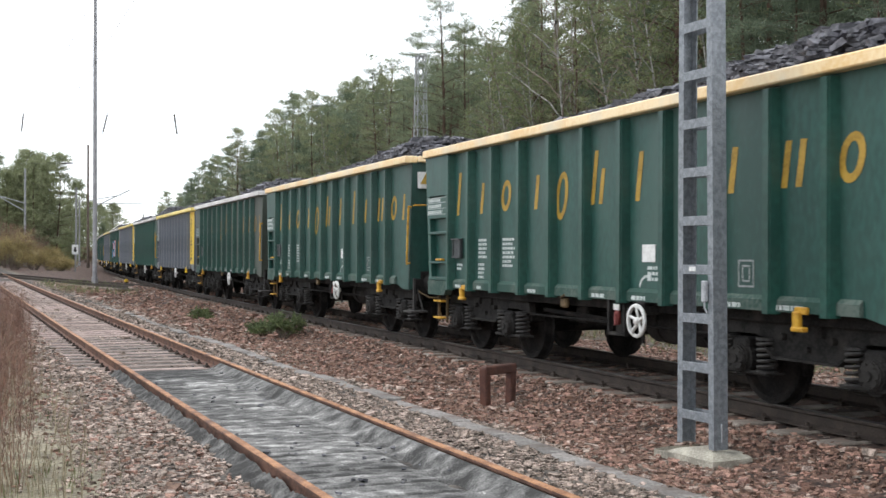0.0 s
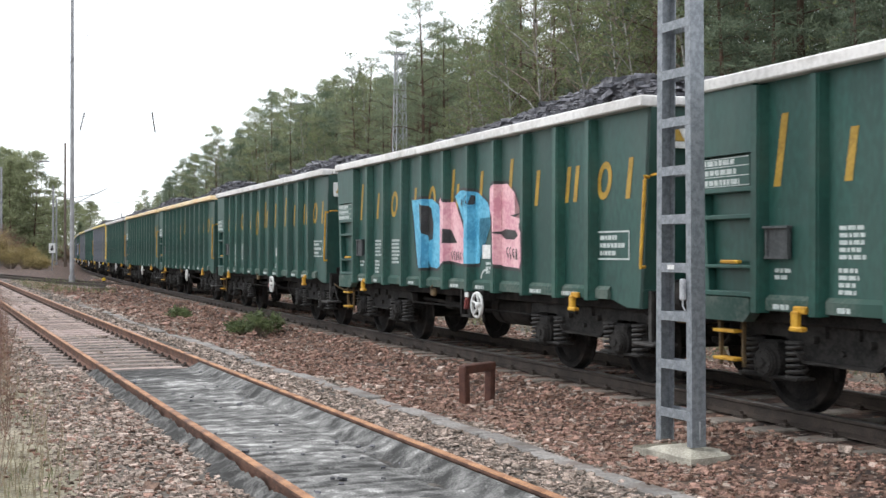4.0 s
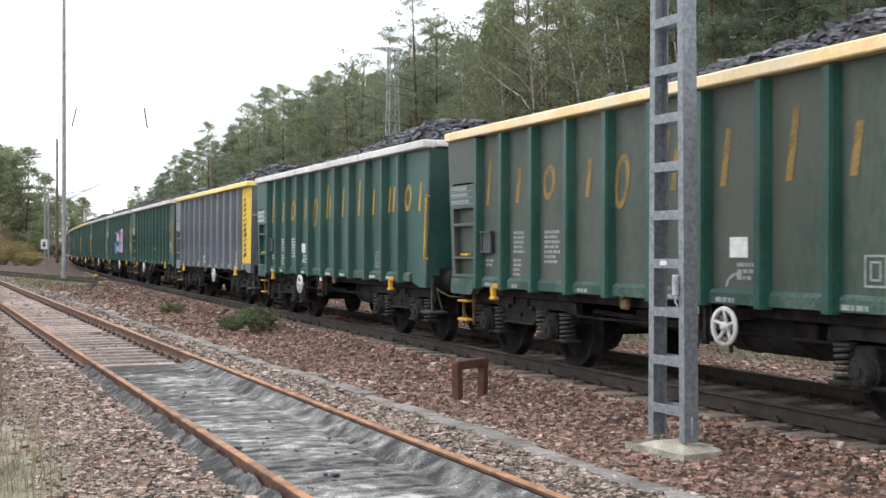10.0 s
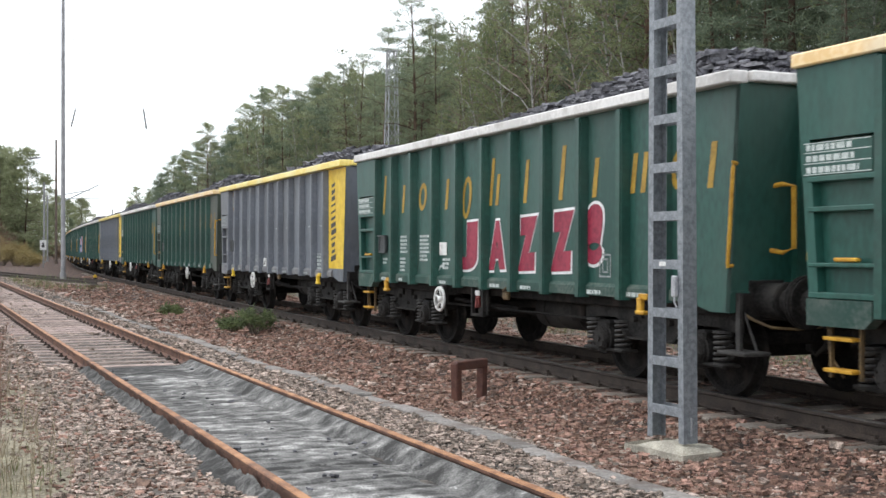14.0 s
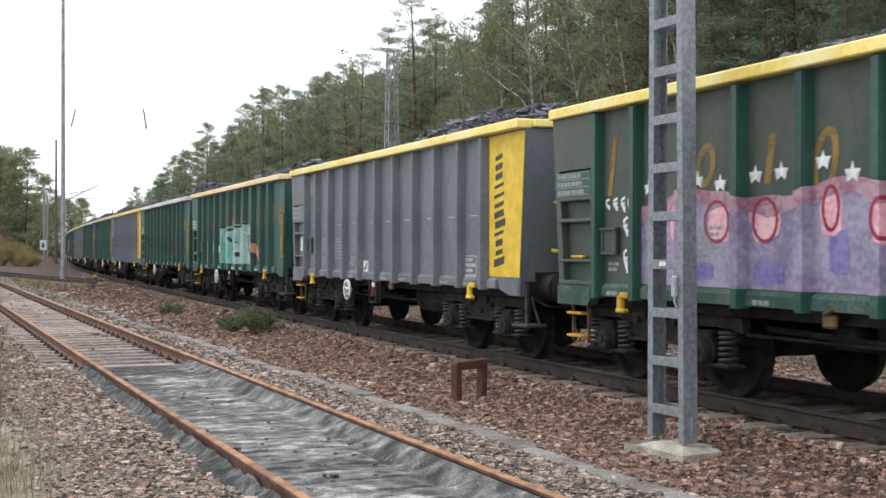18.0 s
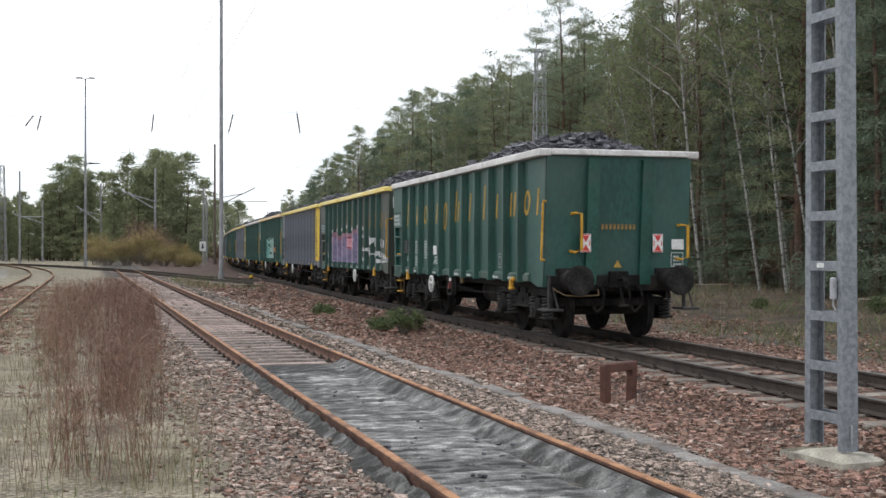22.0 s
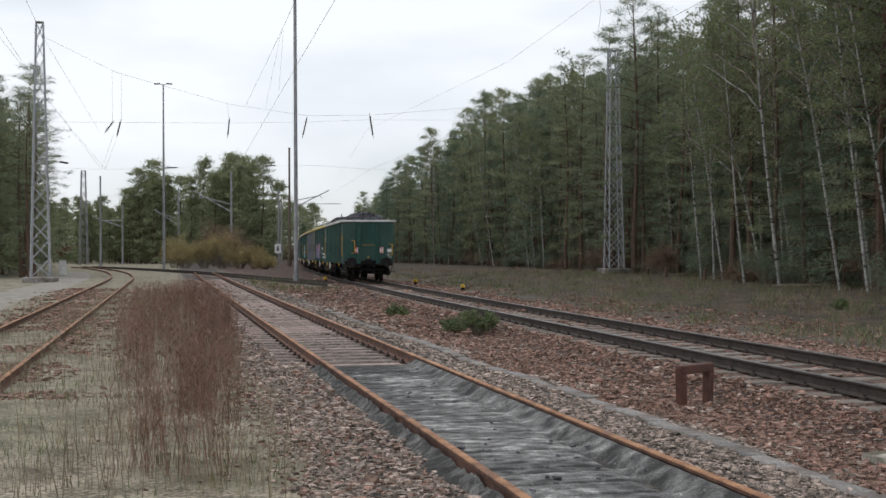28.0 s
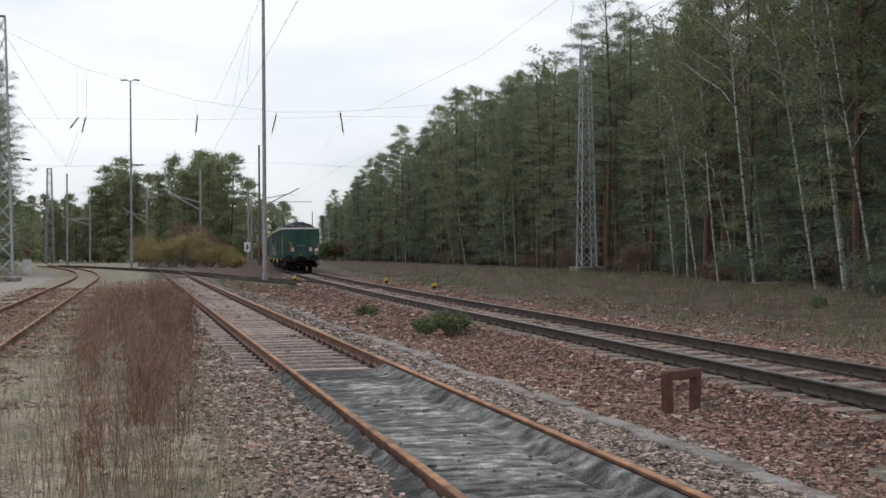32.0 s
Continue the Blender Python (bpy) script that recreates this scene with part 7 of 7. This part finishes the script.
def woods():
    rnd = random.Random(21)
    pines = [proto("pine", q, high=h, bare=b, spread=w, mat=NEEDLE_PALE if q in (2, 3) else NEEDLE, shape="pine") for q, h, b, w in ((1, 18, 0.10, 2.5), (2, 19, 0.07, 2.7), (3, 17, 0.16, 2.4), (4, 20, 0.32, 2.7))]
    spruces = [proto("spruce", q, high=h, bare=b, spread=w, mat=NEEDLE_DARK, shape="spruce") for q, h, b, w in ((11, 16, 0.05, 2.5), (12, 13, 0.03, 2.3))]
    birches = [proto("birch", q, high=h, leaves=n) for q, h, n in ((31, 17, 2), (32, 19, 0), (33, 15, 2), (34, 18, 1))]
    back = [proto(k, q, high=h, bare=b, spread=w, mat=m, shape=k, fine=False) for k, q, h, b, w, m in (("pine", 21, 18, 0.10, 2.7, NEEDLE_PALE), ("pine", 22, 19, 0.16, 2.9, NEEDLE), ("spruce", 23, 15, 0.03, 2.8, NEEDLE_DARK), ("spruce", 24, 17, 0.04, 2.9, NEEDLE_DARK))]
    # distant and clump crowns get their haze from the pale needle colour
    far = [proto(k, q, high=h, bare=b, spread=w, mat=m, shape=k, fine=None) for k, q, h, b, w, m in (("pine", 41, 18, 0.12, 3.0, NEEDLE_PALE), ("spruce", 43, 15, 0.03, 3.0, NEEDLE), ("pine", 44, 17, 0.05, 3.2, NEEDLE_PALE))]
    pale_trees = [proto(k, q, high=h, bare=b, spread=w, mat=NEEDLE_PALE, shape=k, fine=None) for k, q, h, b, w in (("pine", 51, 18, 0.06, 3.4), ("spruce", 52, 17, 0.06, 4.0))]
    heights = {pines[0]: 18, pines[1]: 19, pines[2]: 17, pines[3]: 20, spruces[0]: 16, spruces[1]: 13, birches[0]: 17, birches[1]: 19, birches[2]: 15, birches[3]: 18, back[0]: 18, back[1]: 19, back[2]: 15, back[3]: 17}
    used = {}

    def plant(t, x, y, k=1.0, lean=0.0, loose=1.5):
        m = pose(x, y, ground_z(x, y) - 0.05, rnd.uniform(-loose, loose), lean + rnd.uniform(-loose, loose), 0) @ pose(0, 0, 0, 0, 0, rnd.uniform(0, 360)) @ Matrix.Diagonal((k, k, k * rnd.uniform(0.95, 1.06), 1))
        if t not in used:
            used[t] = True
            t.matrix_basis = m
            return t
        o = copy_thing(t, m)
        o.matrix_basis = m
        return o

    # the wood east of the line, several rows deep
    for row, (off, gap) in enumerate(((0.9, 3.0), (3.2, 2.6), (6.0, 2.7), (9.4, 3.0), (13.5, 3.6), (19.0, 4.2))):
        y = 22.0 + row * 1.3
        while y < 240:
            x = forest_edge(y) + off + rnd.uniform(-1.0, 1.0)
            kind = rnd.random()
            if row == 0:
                t = rnd.choice(birches) if kind < 0.07 else rnd.choice(pines if kind < 0.66 else spruces)
            elif row == 1:
                t = rnd.choice(birches) if kind < 0.16 else rnd.choice(pines if kind < 0.66 else spruces)
            elif row == 2 and y < 90:
                t = rnd.choice(pines if kind < 0.6 else spruces)
            else:
                t = rnd.choice(back)
            if y < 42 and t in pines:
                t = rnd.choice(spruces)
            if y > 115 and t not in back and t not in birches:
                t = rnd.choice(back)
            goal = float(np.interp(y, [22, 58, 72, 80, 92, 105, 145, 170, 205, 240], [21, 20.5, 18, 17.6, 19.8, 20.2, 21.2, 20.8, 16.0, 13]))
            size = goal / heights[t] * (1.0 - 0.34 * rnd.random() ** 1.3)
            plant(t, x, y, size * (0.75 if t in spruces and row == 0 else 1), -rnd.uniform(1, 9) if t in birches and y < 110 else 0.0)
            y += gap * rnd.uniform(0.7, 1.35) * (0.86 if y < 120 else 1.2)
    # young conifers that close the foot of the edge
    y = 26.0
    while y < 135:
        k = rnd.uniform(0.30, 0.52)
        plant(spruces[rnd.randrange(2)], forest_edge(y) + rnd.uniform(0.9, 3.2), y, k)
        y += rnd.uniform(1.6, 3.2)
    # birches that lean out of the edge towards the line
    for i, x, y, k, lean in ((3, 14.9, 66.6, 0.80, -5), (0, 15.1, 62.0, 0.88, -8.5), (2, 15.3, 57.7, 0.95, -7), (1, 15.4, 52.5, 1.0, -5.0), (0, 15.9, 46.0, 0.86, -9.5), (3, 16.0, 43.4, 0.88, -6.0), (2, 16.6, 42.6, 0.95, -8), (3, 17.6, 47.5, 0.9, -5), (0, 16.6, 55.0, 0.9, -4), (2, 16.4, 60.0, 0.9, -9),
                             (2, 9.5, 116.6, 1.0, -5), (3, 9.0, 121.0, 0.95, -6), (0, 9.9, 113.0, 0.8, -3), (3, 6.0, 138.3, 0.95, -6), (0, 4.9, 146.0, 0.9, -8), (1, -1.2, 167.0, 1.0, -1)):
        plant(birches[i], x, y, k, lean, 0.4)
    plant(pines[3], 13.9, 83.0, 1.06)
    plant(pines[0], 12.1, 86.6, 1.08)
    # west side of the yard
    for row, (off, gap) in enumerate(((0, 2.3), (3.2, 2.6), (7, 3.4))):
        y = 84.0 + row
        while y < 190:
            x = -0.352 * y - 0.6 - 0.0012 * max(0, y - 95) ** 2 - off + rnd.uniform(-0.8, 0.8)
            plant(rnd.choice(pines + spruces if row == 0 else back + pale_trees), x, y, rnd.uniform(0.70, 0.88))
            y += gap * rnd.uniform(0.75, 1.3)
    # clump of pines between yard and main line
    for x, y, k in ((-38.5, 184, 0.98), (-35.5, 179, 0.93), (-33.5, 183, 0.98), (-31.2, 178, 0.95), (-29.0, 184, 0.95), (-27.2, 190, 0.80), (-36.5, 190, 0.95), (-32.0, 191, 0.98), (-34.6, 186, 1.0), (-31.0, 188, 0.97), (-48.0, 200, 0.92), (-50.5, 203, 1.0), (-53.0, 202, 0.97), (-46.5, 205, 0.85), (-50.0, 199, 0.96), (-57.0, 208, 0.66), (-59.0, 204, 0.6), (-61.5, 208, 0.7), (-63.5, 205, 0.62), (-56.0, 214, 0.7), (-66.0, 208, 0.7), (-51.5, 205, 0.85), (-49.0, 209, 0.80), (-54.0, 211, 0.78)):
        plant(rnd.choice((far[0], far[2])) if k < 0.9 else pale_trees[rnd.randrange(2)], x, y, k * 0.96)
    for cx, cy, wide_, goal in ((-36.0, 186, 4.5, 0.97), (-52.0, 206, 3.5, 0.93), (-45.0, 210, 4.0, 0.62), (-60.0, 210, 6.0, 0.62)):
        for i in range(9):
            plant(pale_trees[i % 2], cx + rnd.uniform(-wide_, wide_), cy + rnd.uniform(-4, 6), goal * rnd.uniform(0.72, 1.0))
    # distance: woods closing the view
    for row in range(3):
        for i in range(56):
            k = i / 55
            x = -130 + 150 * k + rnd.uniform(-1.5, 1.5)
            y = 232 + 22 * row + 26 * max(0, k - 0.45) + rnd.uniform(-5, 5)
            if abs(x - main_x(y)) < 4.0:
                continue
            plant(rnd.choice(far), x, y, rnd.uniform(0.55, 0.76) * (1 + 0.06 * row))


woods()


def bush(x, y, r, h, mat, n, label, name="bush", blade=(0.13, 0.017), group=""):
    rnd = np.random.RandomState(int(abs(x * 100 + y * 10)))
    t = thing(name, pose(x, y, ground_z(x, y) - 0.02), label, "bush", group)
    bm, centres = bmesh.new(), []
    for i in range(n):
        az, ln = rnd.rand() * 6.28, h * rnd.uniform(0.6, 1.1)
        out = r * rnd.uniform(0.2, 1.0)
        pts = [Vector((0.15 * r * math.cos(az), 0.15 * r * math.sin(az), 0)), Vector((0.6 * out * math.cos(az), 0.6 * out * math.sin(az), ln * 0.55)), Vector((out * math.cos(az), out * math.sin(az), ln * (1 - 0.4 * (out / r) ** 2)))]
        tube(bm, pts, 0.012, n=3, taper=0.004)
        centres += [np.array(pts[1].lerp(pts[2], rnd.rand())) + rnd.normal(0, 0.05 * r, 3) for _ in range(5)]
    tagged(part("branchwork", bm, TWIG, t), kind="stuff")
    v, f = tufts(rnd, centres, 8, blade[0], blade[1], 0.8)
    v[:, 2] = np.maximum(v[:, 2], 0.01)
    part("foliage", quick("foliage", v, f, mat), None, t)
    return t


bush(0.75, 25.0, 0.50, 0.55, LEAF_BUSH, 30, "low bright green bush growing in ballast", group="bushes in the ballast")
bush(0.25, 25.9, 0.40, 0.36, LEAF_BUSH, 22, "low bright green bush growing in ballast", group="bushes in the ballast")
bush(-1.3, 32.6, 0.5, 0.30, LEAF_BUSH, 24, "low bright green bush growing in ballast", group="bushes in the ballast")
bush(13.6, 30.0, 0.6, 0.5, LEAF_BUSH, 26, "small green bush on the verge by the wood", group="bushes on the verge")
bush(11.6, 33.5, 0.4, 0.3, LEAF_BUSH, 18, "small green bush on the verge by the wood", group="bushes on the verge")
for i, (x, y, r, h) in enumerate(((-31.5, 141, 2.6, 3.4), (-28.6, 138, 2.6, 3.2), (-26.0, 136, 2.4, 3.3), (-23.6, 134, 2.2, 2.8), (-21.5, 131, 1.8, 2.2), (-34.0, 146, 2.5, 2.8), (-19.6, 127, 1.5, 1.6), (-27.5, 150, 3.0, 4.4), (-30.5, 155, 3.0, 4.6))):
    bush(x, y, r * 1.1, h * (0.85 + 0.3 * (i % 3)), WILLOW if i not in (7, 8) else WEED, 80, "dry yellow willow scrub between the tracks" if i not in (7, 8) else "dry reddish scrub between the tracks", "willow_scrub", (0.6, 0.020), "willow scrub")
for i in range(26):
    y = 24 + i * 5.0
    x = forest_edge(y) + 0.8 + 1.5 * math.sin(i * 1.7)
    bush(x, y, 1.5 + 0.5 * math.sin(i * 2.3), 1.5 + 0.7 * math.cos(i * 1.3), LITTER if i % 3 else NEEDLE_DARK, 40, "tangled brown brush at the foot of the wood", "forest_brush", (0.55, 0.014), "brush at the forest edge")


for i in range(44):
    x = -112 + 2.75 * i
    y = 222 + 8 * math.sin(i * 1.9)
    if abs(x - main_x(y)) > 5:
        bush(x, y, 2.6, 3.4 + 1.2 * math.sin(i * 2.7), LITTER if i % 3 == 0 else LEAF_BUSH, 26, "distant brown and green thicket below the woods", "distant_thicket", (0.9, 0.16), "thickets closing the distance")


def stems(name, spots, heights, mat, label, seed, width=0.012, heads=0, sway=0.13):
    """Upright stalks, each a leaning narrow blade with short side blades."""
    rnd = np.random.RandomState(seed)
    n = len(spots)
    p = np.asarray(spots, float)
    h = np.asarray(heights, float)[:, None]
    lean = rnd.normal(0, sway, (n, 2))
    top = p + np.concatenate([lean * h, h], 1)
    az = rnd.rand(n) * np.pi
    s = np.stack([np.cos(az), np.sin(az), np.zeros(n)], 1) * width / 2
    v = [np.stack([p - s, p + s, top + s * 0.4, top - s * 0.4], 1)]
    for _ in range(heads):
        k = rnd.uniform(0.35, 1.0, (n, 1))
        b = p + (top - p) * k
        d = rnd.normal(0, 1, (n, 3)) * (1, 1, 0.2) + (0, 0, 0.9)
        d *= h * rnd.uniform(0.06, 0.16, (n, 1))
        v.append(np.stack([b - s, b + s, b + d + s * 0.5, b + d - s * 0.5], 1))
    v = np.concatenate(v).reshape(-1, 3)
    f = np.arange(len(v)).reshape(-1, 4)
    tagged(new(name, quick(name, v, f, mat)), label, "plants", kind="stuff")


def undergrowth():
    rnd = np.random.RandomState(8)

    def spots(n, fy, fu, keep):
        out = []
        while len(out) < n:
            y = fy(rnd.rand())
            x = siding_x(y) + fu(rnd.rand(), y)
            if rnd.rand() < keep(x, y):
                out.append((x, y, ground_z(x, y) - 0.01))
        return out

    patchy = lambda x, y, f=0.6, s=0: max(0.0, min(1.0, 0.5 + 1.6 * noise.noise((x * f, y * f, s))))
    near = lambda y: float(np.interp(y, [9, 14, 23, 43], [2.7, 2.3, 1.7, 1.1]))
    wide = lambda y: float(np.interp(y, [9, 13, 23, 43], [0.9, 1.2, 2.5, 3.6]))
    clumps = spots(440, lambda k: 8.8 + 36 * k ** 1.35, lambda k, y: -near(y) - wide(y) * k, lambda x, y: patchy(x, y, 0.9, 1) ** 2 * float(np.interp(y, [8.8, 12, 15], [0.10, 0.4, 1])) * float(np.interp((siding_x(y) - x - near(y)) / wide(y), [0, 0.1, 0.55, 1], [0.7, 1, 0.6, 0.12])))
    a = []
    for x, y, z in clumps:
        for _ in range(rnd.randint(3, 15)):
            a.append((x + rnd.normal(0, 0.08), y + rnd.normal(0, 0.08), z))
    stems("dry_weeds", a, 0.35 + 0.60 * np.random.RandomState(1).rand(len(a)), WEED, "dense dry red-brown weed stalks beside the siding", 5, 0.0055, 9, 0.13)
    a = spots(1500, lambda k: 8.0 + 40 * k ** 1.3, lambda k, y: -1.9 - 4.0 * k, lambda x, y: patchy(x, y, 1.1, 9))
    stems("straw_stalks", a, 0.2 + 0.5 * np.random.RandomState(2).rand(len(a)), STRAW, "pale dry straw stalks among the weeds", 6, 0.008, 2)
    a = spots(11000, lambda k: 6.5 + 34 * k ** 1.5, lambda k, y: -2.3 - 6 * k, lambda x, y: patchy(x, y, 0.7, 4))
    stems("dry_turf", a, 0.03 + 0.09 * np.random.RandomState(3).rand(len(a)), STRAW, "short dry turf on sandy ground", 7, 0.008, 2)
    a = spots(2600, lambda k: 7 + 30 * k ** 1.5, lambda k, y: -2.0 - 6 * k, lambda x, y: patchy(x, y, 0.9, 14) ** 3)
    stems("green_turf", a, 0.04 + 0.10 * np.random.RandomState(4).rand(len(a)), GRASS, "green tufts in the dry turf", 8, 0.009, 2)
    # verge between the line and the wood
    def verge(n, y1, seed):
        out = []
        while len(out) < n:
            y = 14 + (y1 - 14) * rnd.rand() ** 1.2
            m = main_x(y) + 4.2
            x = m + (forest_edge(y) + 2.5 - m) * rnd.rand()
            if rnd.rand() < patchy(x, y, 0.45, seed) ** 2:
                for _ in range(rnd.randint(5, 16)):
                    p, q = x + rnd.normal(0, 0.22), y + rnd.normal(0, 0.30)
                    out.append((p, q, ground_z(p, q) - 0.01))
        return out
    a = verge(4500, 110, 21)
    stems("verge_straw", a, 0.08 + 0.30 * np.random.RandomState(5).rand(len(a)), STRAW, "dry straw grass on the verge before the wood", 9, 0.014, 3, 0.6)
    a = verge(9000, 90, 33)
    stems("verge_grass", a, 0.09 + 0.24 * np.random.RandomState(6).rand(len(a)), GRASS, "green grass on the verge before the wood", 10, 0.016, 3, 0.6)
    a = verge(9000, 120, 44)
    stems("verge_litter", a, 0.03 + 0.16 * np.random.RandomState(7).rand(len(a)), LITTER, "brown dead growth on the verge before the wood", 11, 0.020, 4, 1.0)
    out = []
    for _ in range(900):
        y = 52 + 22 * rnd.rand()
        x = siding_x(y) + 1.6 + 4 * rnd.rand()
        if abs(x - main_x(y)) > 1.9:
            out.append((x, y, ground_z(x, y)))
    stems("pole_grass", out, 0.10 + 0.22 * np.random.RandomState(9).rand(len(out)), GRASS, "green and dry grass round the foot of the pole", 12, 0.02, 3)


undergrowth()


def fallen_wood():
    """Stumps and lying stems at the edge of the wood."""
    rnd = random.Random(4)
    for i in range(7):
        y = 34 + i * 7.5
        x = forest_edge(y) - 0.6 + rnd.uniform(-0.6, 0.9)
        bm = bmesh.new()
        h = rnd.uniform(0.35, 0.8)
        tube(bm, [(0, 0, -0.1), (0, 0, h * 0.3), (0.03, 0.02, h)], 0.14, n=8, taper=0.11)
        ob = new("tree_stump", bm_mesh("tree_stump", bm, BARK_PINE))
        ob.matrix_basis = pose(x, y, ground_z(x, y))
        tagged(ob, "short grey-brown stump at the forest edge", "tree stump", group="stumps at the forest edge")
        bm = bmesh.new()
        a = rnd.uniform(-0.5, 0.5)
        tube(bm, [(0, 0, 0.1), (1.6 * math.cos(a), 1.6 * math.sin(a), 0.16), (3.2 * math.cos(a), 3.2 * math.sin(a) + 0.2, 0.12)], 0.07, n=6, taper=0.03)
        ob = new("fallen_branch", bm_mesh("fallen_branch", bm, TWIG))
        ob.matrix_basis = pose(x + rnd.uniform(-1.5, 1), y + rnd.uniform(1, 3), ground_z(x, y))
        tagged(ob, "pale fallen branch lying at the forest edge", "branch", group="fallen branches")


fallen_wood()

motions()
